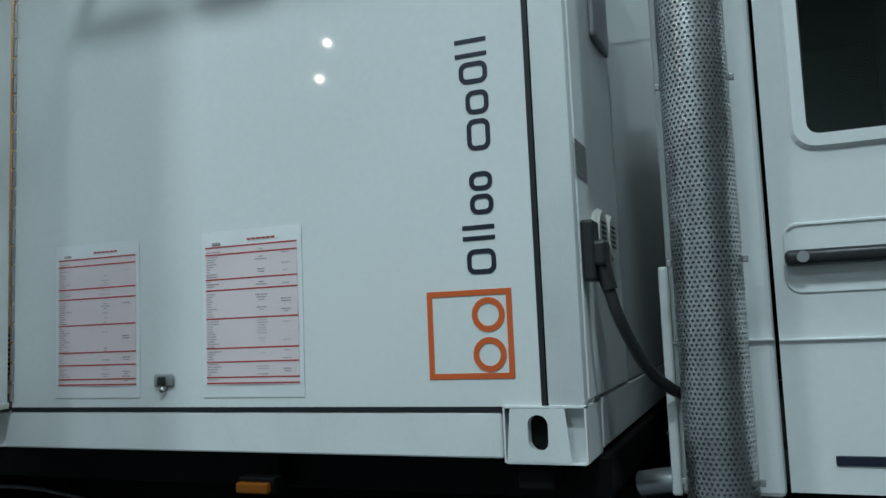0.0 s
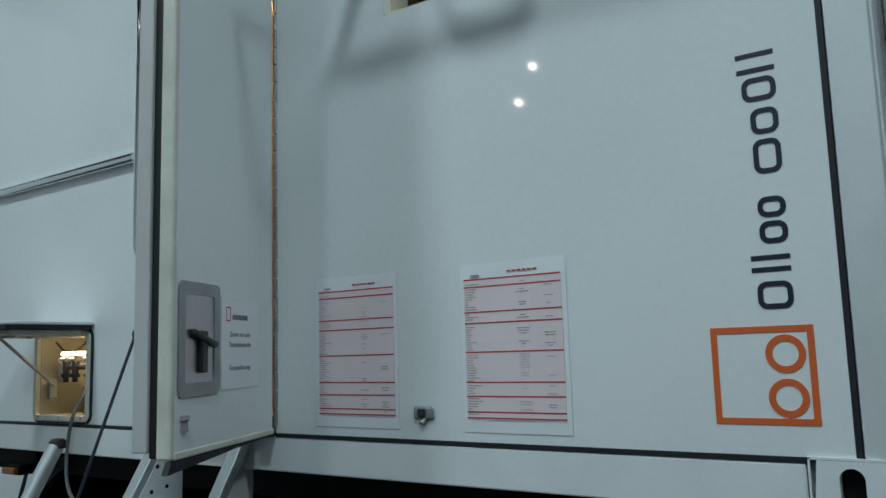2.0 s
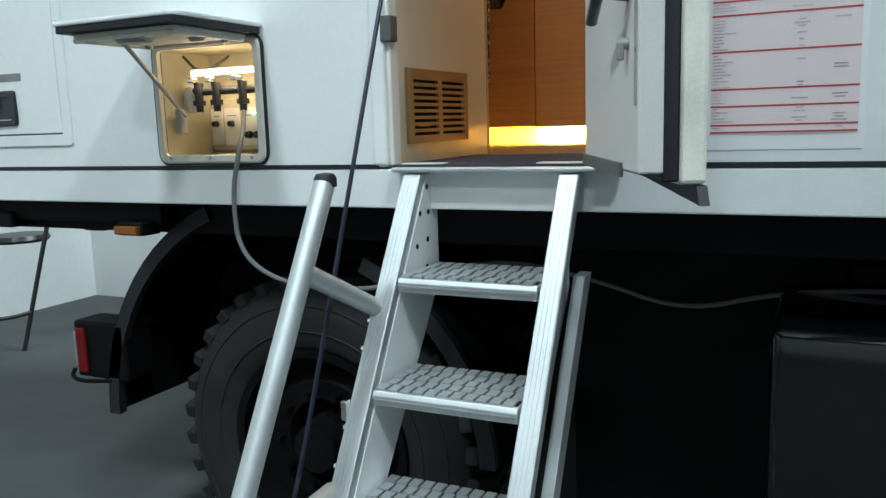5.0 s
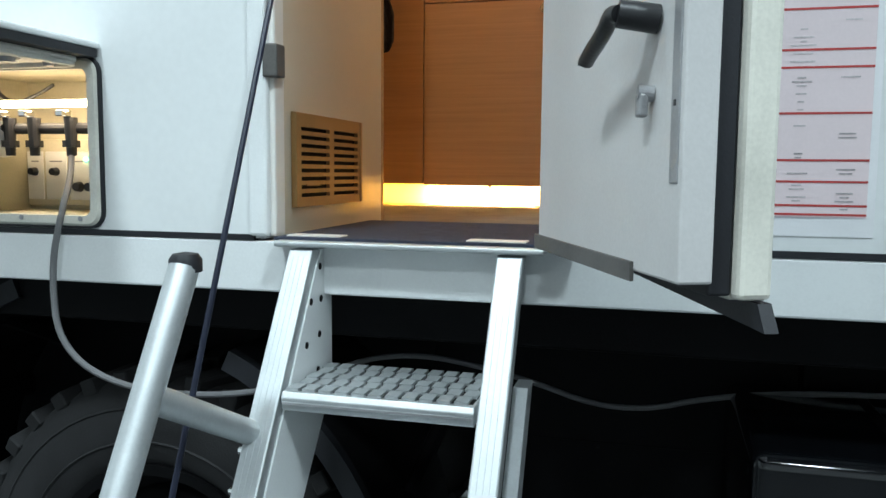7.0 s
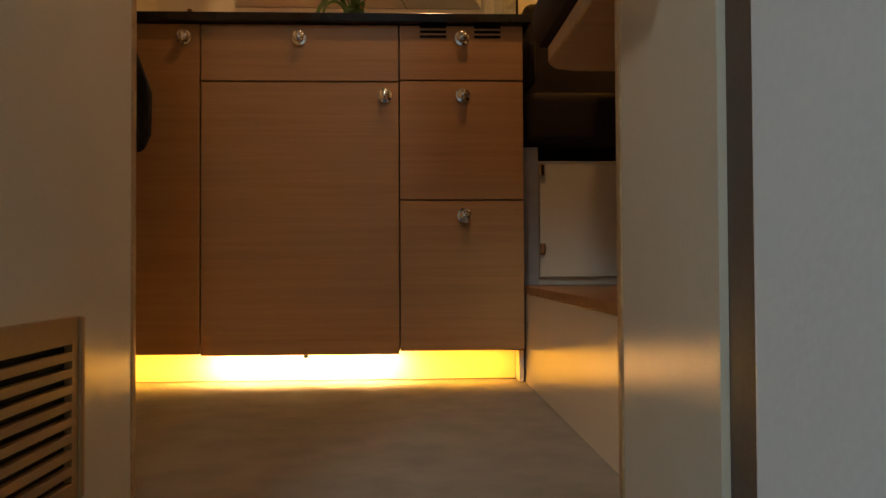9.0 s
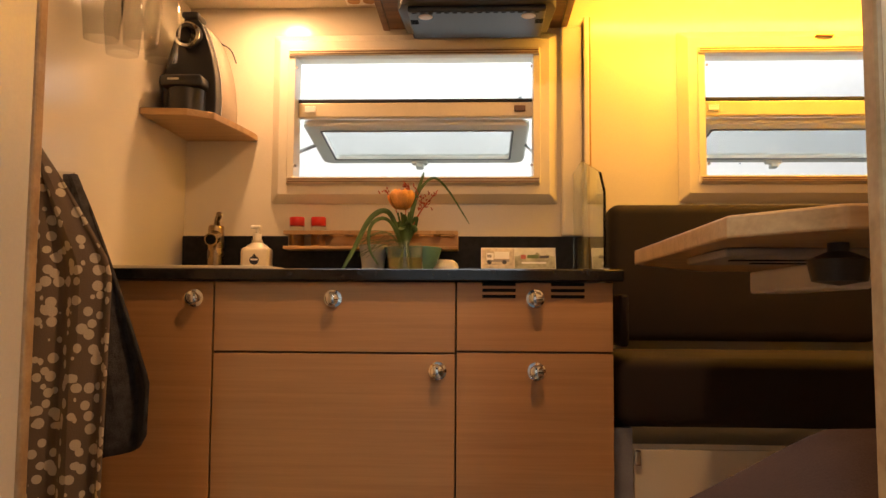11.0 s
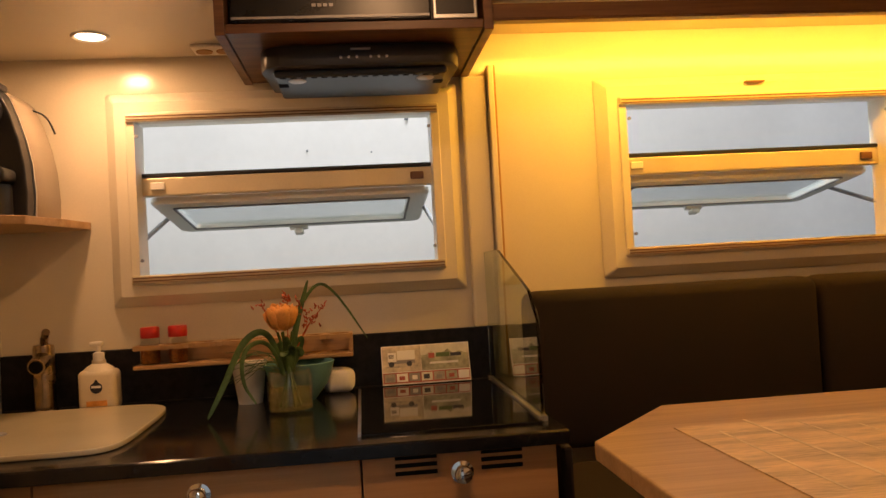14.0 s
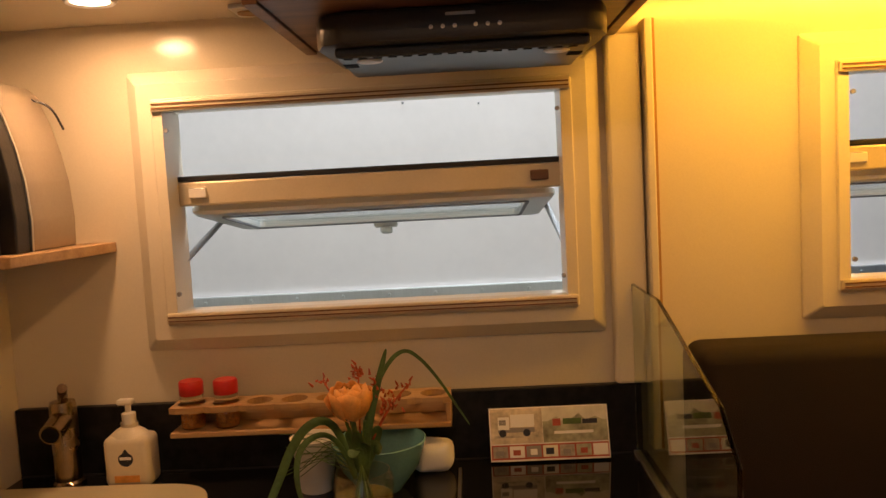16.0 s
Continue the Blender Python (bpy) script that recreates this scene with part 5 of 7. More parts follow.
part("side_window", box(0.063, 0.979, CY + 0.0005, CY + 0.0045, 1.956, 2.549), M_CABPANE, dz, "green tinted window").visible_shadow = False
part("window_surround", ringframe(0.030, 1.0, 1.925, 2.575, CY - 0.020, CY - 0.009, 0.034, 0.008, radius=0.05), M_SHELL, dz)
part("window_seal", ringframe(0.060, 0.975, 1.955, 2.545, CY - 0.014, CY + 0.004, 0.008, 0.002, radius=0.03), M_SEAL, dz)
b = box(-0.245, -0.032, CY - 0.012, CY, 1.528, 1.534, 0.002)
b = box(-0.022, 1.09, CY - 0.016, CY - 0.006, 1.526, 1.532, 0.002, b)
part("crease", b, M_SHELL, cab)
part("handle_recess", ringframe(0.0, 0.36, 1.625, 1.775, CY - 0.0135, CY - 0.009, 0.006, 0.002, radius=0.03), M_SHELL, dz)
hl = part("door_handle", box(0.0, 0.30, CY - 0.045, CY - 0.014, 1.682, 1.716, 0.012, seg=3), M_BLACK, dz, "black door handle", True)
part("handle_lock", rod((0.035, CY - 0.046, 1.70), (0.035, CY - 0.05, 1.70), 0.012, seg=14), M_GREYMETAL, hl)
part("handle_cup", lathe([(0.0, -0.001), (0.05, -0.002), (0.07, -0.004)], (0.10, CY - 0.010, 1.71), 24, 1, None, 1.0, 0.55), M_GREYMETAL, dz)
part("lower_badge", box(0.066, 0.40, CY - 0.014, CY - 0.009, 1.272, 1.292, 0.002), M_NAVY, dz, "dark strip")
part("windscreen", box(1.735, 1.765, CY + 0.15, 3.6, 1.95, 2.6, 0.012), M_CABGLASS, cab)
part("cab_mount", box(-0.1, 1.6, 2.2, 3.3, 1.10, 1.225, 0.01), M_CHASSIS, cab)
part("wheel_arch", prism([(0.95 + 0.62 * math.cos(radians(t)), 0.60 + 0.62 * math.sin(radians(t))) for t in range(0, 181, 12)] + [(0.95 + 0.58 * math.cos(radians(t)), 0.60 + 0.58 * math.sin(radians(t))) for t in range(180, -1, -12)], 1, 1.84, 2.3), M_BLACK, cab)
pi = thing("side_intake_pipe", (-0.25, 1.95, 1.2), "small polished pipe end under the gap", "pipe")
part("pipe_run", tube([(-0.34, 1.93, 1.205), (-0.25, 1.90, 1.225), (-0.10, 1.93, 1.20), (-0.05, 2.2, 1.1)], 0.03, 14), M_ALU, pi, smooth=True)

# things by the west wall
st = thing("bar_stool", (-6.88, 3.7, 0.0), "black tubular bar stool with a padded seat by the white wall", "stool")
part("seat", lathe([(0, 0), (0.19, 0.0), (0.205, 0.02), (0.19, 0.05), (0, 0.056)], (-6.86, 3.79, 0.755), 28), M_BLACK, st, smooth=True)
for f, k in (((-7.142, 3.50, 0.0), (-6.93, 3.62, 0.96)), ((-6.691, 3.601, 0.0), (-6.57, 3.82, 0.94))):
    f, k = Vector(f), Vector(k)
    part("front_leg", tube([f, f.lerp(k, 0.5), k], 0.016, 10), M_BLACK, st, smooth=True)
part("back_rail", tube([(-6.93, 3.62, 0.95), (-6.91, 3.63, 1.05), (-6.57, 3.83, 1.04), (-6.57, 3.82, 0.93)], 0.016, 10), M_BLACK, st, smooth=True)
part("foot_rail", tube([(-7.08, 3.535, 0.29), (-6.98, 3.40, 0.27), (-6.72, 3.48, 0.25), (-6.655, 3.665, 0.27)], 0.014, 10), M_BLACK, st, smooth=True)
bg = thing("refuse_bag", (-7.47, 3.27, 0.0), "black slumped refuse bag on the hall floor", "bag")
bm = bmesh.new()
bmesh.ops.create_icosphere(bm, subdivisions=4, radius=1.0)
for v in bm.verts:
    n = noise.noise(v.co * 2.2) * 0.22 + noise.noise(v.co * 6) * 0.08
    v.co = Vector((-7.47 + v.co.x * (0.22 + 0.06 * n), 3.27 + v.co.y * (0.22 + 0.1 * n), max(0.0, 0.22 + v.co.z * (0.26 + 0.2 * n))))
part("bag_skin", bm, M_GLOSSBLACK, bg, smooth=True)

# ---- camper interior ----
# passage walls beside the entrance
lw = tagged(link("wall_entry_left", box(-2.668, -2.605, OUT + 0.062, 2.330, 1.40, 3.46), M_CREAM), "cream partition beside the entrance", "wall", "", "structure")
part("edge_strip", box(-2.670, -2.603, 2.331, 2.347, 1.40, 3.46, 0.003), M_BIRCH, lw, "light wood edge")
setting("wall_entry_left_return", box(-3.07, -2.671, 2.285, 2.325, 1.40, 3.46), M_CREAM, "cream partition return", "wall")
setting("wall_kitchen_left", box(-3.13, -3.072, 2.285, INNER, 1.40, 3.46), M_CREAM, "cream laminate partition beside the worktop", "wall")
rw = tagged(link("wall_entry_right", box(-2.033, -1.962, 1.793, 2.033, 1.40, 3.46), M_CREAM), "cream partition on the other side of the entrance", "wall", "", "structure")
part("edge_strip", box(-2.035, -1.960, 2.034, 2.050, 1.40, 3.46, 0.003), M_BIRCH, rw, "light wood edge")
setting("wall_entry_right_return", box(-1.959, FRONT - 0.07, 2.000, 2.040, 1.40, 3.46), M_CREAM, "cream partition behind the bench", "wall")

dm = thing("door_mat", (-2.3, 2.0, 1.40), "navy blue door mat inside the entrance", "mat")
part("mat_sheet", box(-2.565, -2.025, 1.612, 2.13, 1.4062, 1.413, 0.002), M_MAT, dm)
sb = thing("sill_plate", (-2.3, OUT + 0.08, 1.405), "pale threshold plates on the entrance sill", "threshold")
for x0 in (-2.545, -2.205):
    part("plate", box(x0, x0 + 0.105, 1.625, 1.665, 1.4125, 1.4155, 0.001), M_WHITEPLASTIC, sb)
part("threshold", box(DOOR[0], DOOR[1], OUT - 0.002, OUT + 0.062, 1.385, 1.4005, 0.002), M_ALUWHITE, sb)

vt = thing("wall_vent", (-2.60, 1.98, 1.555), "brown slotted ventilation grille on the cream partition", "vent")
vy0, vy1, vz0, vz1 = 1.771, 2.150, 1.458, 1.652
b = wall_sheet(1, vy0, vy1, vz0, vz1, -2.6035, -2.595, tuple((a, a + 0.150, vz0 + 0.020 + k * 0.0172, vz0 + 0.0285 + k * 0.0172) for k in range(9) for a in (vy0 + 0.030, vy0 + 0.205)))
part("grille", b, M_VENTWOOD, vt)
part("dark_backing", box(-2.6045, -2.6038, vy0 + 0.02, vy1 - 0.02, vz0 + 0.01, vz1 - 0.01), M_CHASSIS, vt)
for a, c in ((vy0, vy0 + 0.010), (vy1 - 0.010, vy1)):
    part("raised_edge", box(-2.596, -2.591, a, c, vz0, vz1, 0.002), M_VENTWOOD, vt)
part("latch_slider", box(-2.5945, -2.5915, vy0 + 0.05, vy0 + 0.12, vz0 + 0.0435, vz0 + 0.0475, 0.001), M_VENTWOOD, vt)
swb = thing("switch_box", (-2.03, 1.98, 1.99), "white plastic control box on the partition", "switch box")
part("case", box(-2.052, -2.0335, 1.880, 1.992, 1.958, 2.028, 0.006), M_WHITEPLASTIC, swb)
part("case_lid", box(-2.0545, -2.0515, 1.887, 1.985, 1.964, 2.022, 0.002), M_WHITEPLASTIC, swb)

# kitchen block
FY = 3.305
SEAMX = (-3.069, -2.768, -2.264, -1.943)


def knob(x, z, parent):
    k = part("knob", lathe([(0, 0.030), (0.008, 0.0295), (0.0135, 0.026), (0.0145, 0.021), (0.012, 0.017), (0.008, 0.012), (0.009, 0.006), (0.0185, 0.004), (0.0185, 0.0), (0, 0)], (x, FY, z), 24, 1), M_CHROME, parent, "chrome push knob", True)
    return k


def unit(name, x0, x1, fronts, label):
    o = thing(name, ((x0 + x1) / 2, FY, 1.48), label, "cabinet", "kitchen cabinets")
    part("body", box(x0 + 0.001, x1 - 0.001, FY + 0.020, INNER - 0.003, 1.485, 2.318), M_OAKDARK, o)
    for nm, z0, z1, kx, kz in fronts:
        d = part(nm, box(x0 + 0.0018, x1 - 0.0018, FY, FY + 0.019, z0, z1, 0.0012), M_OAK, o)
        if kx is not None:
            knob(kx, kz, d)
    return o


unit("base_cabinet", SEAMX[0], SEAMX[1], (("door", 1.483, 2.322, -2.808, 2.287),), "narrow oak base cabinet with one chrome knob")
unit("base_cabinet", SEAMX[1], SEAMX[2], (("drawer", 2.178, 2.322, -2.518, 2.287), ("door", 1.479, 2.174, -2.301, 2.141)), "wide oak base cabinet with a drawer over a door")
dc = unit("base_cabinet", SEAMX[2], SEAMX[3], (("drawer", 2.182, 2.322, -2.102, 2.289), ("drawer", 1.874, 2.178, -2.100, 2.142), ("drawer", 1.489, 1.870, -2.098, 1.832)), "oak drawer cabinet with vent slots and chrome knobs")
for x0 in (-2.210, -2.070):
    for k in range(3):
        part("vent_slot", box(x0, x0 + 0.068, FY - 0.0014, FY + 0.002, 2.290 + k * 0.0125, 2.2968 + k * 0.0125), M_CHASSIS, dc)
kp = thing("kick_panel", (-2.46, 3.40, 1.44), "cream kick panel lit by an amber strip", "kick panel")
part("board", box(-3.065, -1.957, 3.405, 3.415, 1.402, 1.484), M_CREAM, kp)
part("end_block", box(-1.956, -1.944, FY + 0.02, 3.41, 1.402, 1.484, 0.002), M_CREAM, kp)
part("strip_lamp", box(-2.76, -2.27, 3.352, 3.362, 1.476, 1.481), M_KICKLED, kp, "lit amber strip")
part("catch", box(-2.512, -2.500, 3.33, 3.345, 1.468, 1.479, 0.002), M_BLACK, kp)

wt = thing("worktop", (-2.46, 3.6, 2.34), "polished black stone worktop", "worktop")
part("slab", box(-3.069, -1.925, 3.285, INNER - 0.002, 2.324, 2.348, 0.003), M_STONE, wt)
part("front_edge", box(-3.068, -1.926, 3.2815, 3.2846, 2.3255, 2.3465, 0.001), M_STONE, wt)
bs = thing("splashback", (-2.5, 3.92, 2.41), "polished black stone upstand along the wall", "upstand")
part("board", box(-3.069, -1.935, INNER - 0.018, INNER - 0.001, 2.3485, 2.474, 0.002), M_STONEMATT, bs)
part("joint_bead", box(-3.068, -1.936, INNER - 0.021, INNER - 0.0182, 2.3486, 2.3515), M_SEAL, bs)
hb = thing("glass_hob", (-2.11, 3.62, 2.35), "black glass hob set in the worktop", "hob")
part("plate", box(-2.262, -1.955, 3.345, 3.86, 2.3485, 2.3525, 0.001), M_HOB, hb)
part("edge_strip", box(-2.2675, -2.2625, 3.345, 3.86, 2.3485, 2.3535), M_ALU, hb, "thin metal edge strip")

sk = thing("sink_cover", (-2.85, 3.6, 2.35), "cream rounded sink insert in the worktop", "sink")
pts = [(-3.066, 3.36), (-2.74, 3.36), (-2.685, 3.368), (-2.662, 3.41), (-2.660, 3.50), (-2.664, 3.72), (-2.68, 3.79), (-2.72, 3.825), (-2.80, 3.832), (-3.066, 3.832)]
for _ in range(2):
    pts = pts[:1] + [((a[0] * q + c[0] * (1 - q)), (a[1] * q + c[1] * (1 - q))) for a, c in zip(pts, pts[1:]) for q in (0.75, 0.25)] + pts[-1:]
part("plate", prism(pts, 2, 2.3485, 2.3585, 0.003), M_SINK, sk)
part("drain", lathe([(0.0, 0.001), (0.014, 0.001), (0.018, 0.003), (0.020, 0.0)], (-2.93, 3.56, 2.3585), 20), M_GREYMETAL, sk)

gs = thing("glass_screen", (-1.95, 3.65, 2.45), "clear glass splash screen with a cut corner beside the hob", "glass screen")
part("glass_sheet", prism([(3.365, 2.3485), (3.905, 2.3485), (3.905, 2.652), (3.72, 2.652), (3.425, 2.572), (3.365, 2.52)], 0, -1.953, -1.947, 0.001), M_GREENGLASS, gs)
part("foot_profile", box(-1.958, -1.942, 3.365, 3.905, 2.3482, 2.356), M_ALU, gs)

ft = thing("mixer_tap", (-2.958, 3.85, 2.35), "brushed metal mixer tap with a tilted lever", "tap")
part("tap_body", lathe([(0.028, 0), (0.027, 0.006), (0.0225, 0.010), (0.0225, 0.142), (0.0205, 0.150), (0.008, 0.153), (0, 0.153)], (-2.958, 3.872, 2.348), 28), M_TAP, ft, smooth=True)
spt = part("spout", rod((-2.957, 3.868, 2.468), (-2.953, 3.815, 2.455), 0.0195, 0.0185, 24), M_TAP, ft, smooth=True)
part("spout_ring", rod((-2.9531, 3.8155, 2.4552), (-2.9528, 3.812, 2.4543), 0.0140, None, 20), M_CHASSIS, spt, "dark outlet")
part("lever", tube([(-2.956, 3.870, 2.500), (-2.950, 3.860, 2.515), (-2.940, 3.842, 2.528)], 0.0085, 12), M_TAP, ft, smooth=True)

sp2 = thing("soap_bottle", (-2.838, 3.863, 2.35), "white pump soap bottle with a dark drop label", "soap bottle")
b = box(-2.879, -2.797, 3.838, 3.890, 2.3485, 2.437, 0.012, seg=4)
part("bottle", b, M_SOAP, sp2, smooth=True)
part("shoulder", lathe([(0.034, 0), (0.024, 0.010), (0.014, 0.016), (0.014, 0.024)], (-2.838, 3.864, 2.434), 24, 2, None, 1.1, 0.7), M_SOAP, sp2, smooth=True)
part("pump", lathe([(0.012, 0), (0.012, 0.018), (0.005, 0.020), (0.005, 0.036), (0, 0.036)], (-2.838, 3.864, 2.456), 16), M_WHITEPLASTIC, sp2, smooth=True)
part("nozzle", box(-2.856, -2.828, 3.855, 3.873, 2.489, 2.499, 0.004), M_WHITEPLASTIC, sp2)
part("label_drop", prism([(-2.838 + 0.013 * math.sin(radians(t)) * (1 if abs(t) > 60 else abs(t) / 60), 2.400 - 0.013 * math.cos(radians(t)) * -1 * (1.35 if abs(t) < 40 else 1)) for t in range(-180, 180, 20)], 1, 3.8368, 3.8378), M_NAVY, sp2, "dark drop mark")
part("label_bar", box(-2.860, -2.816, 3.8368, 3.8378, 2.359, 2.371), M_AMBERPRINT, sp2, "orange label strip")
part("drop_bar", box(-2.848, -2.828, 3.8360, 3.8367, 2.399, 2.404), M_PAPER, sp2)

rk = thing("spice_rack", (-2.52, 3.88, 2.46), "wooden spice rack with round jar holes on the wall", "spice rack")
RX0, RX1 = -2.760, -2.275
for z0, z1 in ((2.431, 2.440), (2.473, 2.483)):
    bm = bmesh.new()
    nh = 8
    if z0 < 2.45:
        part("shelf_board", box(RX0, RX1, 3.842, 3.911, z0, z1, 0.002), M_BIRCH, rk)
    else:
        # top board with a row of round holes
        cw = (RX1 - RX0) / nh
        for k in range(nh):
            cx, cy = RX0 + (k + 0.5) * cw, 3.877
            n = 20
            loops = []
            for zz in (z0, z1):
                hole = [(cx + 0.023 * math.cos(2 * math.pi * (i + 0.5) / n), cy + 0.023 * math.sin(2 * math.pi * (i + 0.5) / n)) for i in range(n)]
                outer = []
                for hxp, hyp in hole:
                    dx, dy = hxp - cx, hyp - cy
                    q = min(cw / 2 / max(abs(dx), 1e-6), 0.0345 / max(abs(dy), 1e-6))
                    outer.append((cx + dx * q, cy + dy * q))
                loops.append(([bm.verts.new((*p, zz)) for p in hole], [bm.verts.new((*p, zz)) for p in outer]))
            for i in range(n):
                j = (i + 1) % n
                for h_, o_ in loops:
                    bm.faces.new((h_[i], h_[j], o_[j], o_[i]))
                bm.faces.new((loops[0][0][i], loops[0][0][j], loops[1][0][j], loops[1][0][i]))
                bm.faces.new((loops[0][1][i], loops[0][1][j], loops[1][1][j], loops[1][1][i]))
        bmesh.ops.remove_doubles(bm, verts=bm.verts, dist=0.0004)
        bmesh.ops.recalc_face_normals(bm, faces=bm.faces)
        part("hole_board", bm, M_BIRCH, rk)
part("back_board", box(RX0, RX1, 3.905, 3.9115, 2.4405, 2.4725), M_BIRCH, rk)
part("end_board", box(RX1 - 0.008, RX1, 3.845, 3.904, 2.4405, 2.4725), M_BIRCH, rk)
for jx in (-2.729, -2.668):
    jr = thing("spice_jar", (jx, 3.877, 2.441), "small glass spice jar with a red cap", "spice jar", "spice jars")
    part("glass", lathe([(0, 0), (0.0195, 0), (0.0205, 0.003), (0.0205, 0.058), (0.017, 0.062)], (jx, 3.877, 2.4405), 24), M_GLASS, jr, smooth=True)
    part("spice", lathe([(0, 0.002), (0.0188, 0.002), (0.0188, 0.040), (0, 0.042)], (jx, 3.877, 2.4405), 20), M_SPICE, jr, smooth=True)
    part("cap", lathe([(0.0195, 0.058), (0.021, 0.060), (0.021, 0.080), (0.019, 0.083), (0, 0.083)], (jx, 3.877, 2.4405), 24), M_REDCAP, jr, "red plastic cap", True)

vs_ = thing("flower_vase", (-2.402, 3.652, 2.35), "round glass vase of water with an apricot rose and grass blades", "vase")
VX, VY, VZ = -2.402, 3.652, 2.3488
part("vase_glass", lathe([(0, 0), (0.040, 0), (0.045, 0.004), (0.0455, 0.072), (0.041, 0.083), (0.0385, 0.083), (0.043, 0.071), (0.0425, 0.006), (0, 0.005)], (VX, VY, VZ), 32), M_VASE, vs_, smooth=True)
part("water", lathe([(0, 0.0055), (0.0420, 0.0062), (0.0424, 0.045), (0, 0.045)], (VX, VY, VZ), 28), M_WATER, vs_, smooth=True)
b = None
for k in range(6):
    t = k * 1.05
    b = tube([(VX + 0.02 * math.cos(t), VY + 0.02 * math.sin(t), VZ + 0.01), (VX, VY, VZ + 0.09), (VX - 0.02 * math.cos(t), VY - 0.012 * math.sin(t), VZ + 0.16)], 0.0028, 6, b)
part("stems", b, M_LEAF, vs_)
RC = Vector((VX - 0.008, VY - 0.02, VZ + 0.194))
rng = random.Random(5)
bm = bmesh.new()
for ring, (cnt, rad, top) in enumerate(((3, 0.006, 4), (3, 0.012, 8), (4, 0.0175, 14), (4, 0.0225, 26), (5, 0.027, 42), (6, 0.031, 62))):
    for k in range(cnt):
        t = 2 * math.pi * (k + 0.5 * ring) / cnt + rng.uniform(-0.15, 0.15)
        tip = rng.uniform(-5, 5)
        grid = []
        for i in range(6):
            row = []
            for j in range(7):
                u, w = (j - 3) / 3, i / 5
                ph = radians(158 + (top + tip + 16 * u * u - 158) * w)
                aa = t + u * (0.78 - 0.02 * ring)
                ruffle = 0.10 * w * math.sin(4.3 * u + 2.1 * ring + 5 * tip)
                rr = rad * (1 + 0.08 * u + ruffle + 0.30 * max(0, w - 0.6) * (0.4 + ring / 5))
                row.append(bm.verts.new(RC + Vector((rr * math.sin(ph) * math.cos(aa), rr * math.sin(ph) * math.sin(aa), 0.98 * rr * math.cos(ph)))))
            grid.append(row)
        for i in range(5):
            for j in range(6):
                bm.faces.new((grid[i][j], grid[i][j + 1], grid[i + 1][j + 1], grid[i + 1][j]))
rose = part("rose_bloom", moved(bm, Matrix.Translation(RC) @ Matrix.Rotation(0.10, 4, "X") @ Matrix.Diagonal((0.94, 0.94, 0.98, 1)) @ Matrix.Translation(-RC)), M_ROSE, vs_, "apricot rose bloom", True)
sol = rose.modifiers.new("thickness", "SOLIDIFY")
sol.thickness = 0.0008


def blade(points, w, m, parent, name="grass_blade"):
    pts = [Vector(p) for p in points]
    for _ in range(3):
        out = [pts[0]]
        for a, c in zip(pts, pts[1:]):
            out += [a.lerp(c, 0.25), a.lerp(c, 0.75)]
        pts = out + [pts[-1]]
    bm = bmesh.new()
    rows_ = []
    for i, p in enumerate(pts):
        d = (pts[min(i + 1, len(pts) - 1)] - pts[max(0, i - 1)]).normalized()
        s = d.cross(Vector((0.15, 1, 0.2))).normalized()
        ww = w * math.sin(math.pi * (0.12 + 0.86 * i / (len(pts) - 1))) ** 0.7
        rows_.append((bm.verts.new(p - s * ww), bm.verts.new(p + Vector((0, 0.0015, 0))), bm.verts.new(p + s * ww)))
    for a, c in zip(rows_, rows_[1:]):
        for k in range(2):
            bm.faces.new((a[k], a[k + 1], c[k + 1], c[k]))
    o = part(name, bm, m, parent, smooth=True)
    sl = o.modifiers.new("thickness", "SOLIDIFY")
    sl.thickness = 0.0007
    return o


blade([(VX - 0.01, VY, VZ + 0.07), (VX - 0.035, VY - 0.01, VZ + 0.17), (VX - 0.085, VY - 0.02, VZ + 0.155), (VX - 0.125, VY - 0.04, VZ + 0.06), (VX - 0.155, VY - 0.05, VZ + 0.004)], 0.0068, M_LEAF, vs_)
blade([(VX - 0.01, VY, VZ + 0.08), (VX - 0.04, VY - 0.012, VZ + 0.15), (VX - 0.085, VY - 0.03, VZ + 0.135), (VX - 0.09, VY - 0.04, VZ + 0.07), (VX - 0.062, VY - 0.045, VZ + 0.025)], 0.0048, M_LEAF, vs_)
blade([(VX, VY, VZ + 0.07), (VX + 0.012, VY + 0.01, VZ + 0.18), (VX + 0.060, VY + 0.02, VZ + 0.262), (VX + 0.100, VY + 0.03, VZ + 0.235), (VX + 0.160, VY + 0.03, VZ + 0.135)], 0.0034, M_LEAF, vs_)
blade([(VX + 0.005, VY, VZ + 0.07), (VX + 0.01, VY - 0.01, VZ + 0.14), (VX + 0.046, VY - 0.005, VZ + 0.262)], 0.0062, M_LEAF, vs_)
for k in range(9):
    t = rng.uniform(0, 6.28)
    e = (VX + 0.03 * math.cos(t), VY + 0.025 * math.sin(t) - 0.008, VZ + rng.uniform(0.11, 0.16))
    blade([(VX, VY, VZ + 0.08), (VX + 0.018 * math.cos(t), VY + 0.012 * math.sin(t), VZ + 0.125), e], 0.010, M_LEAF, vs_, "leaf")
b = None
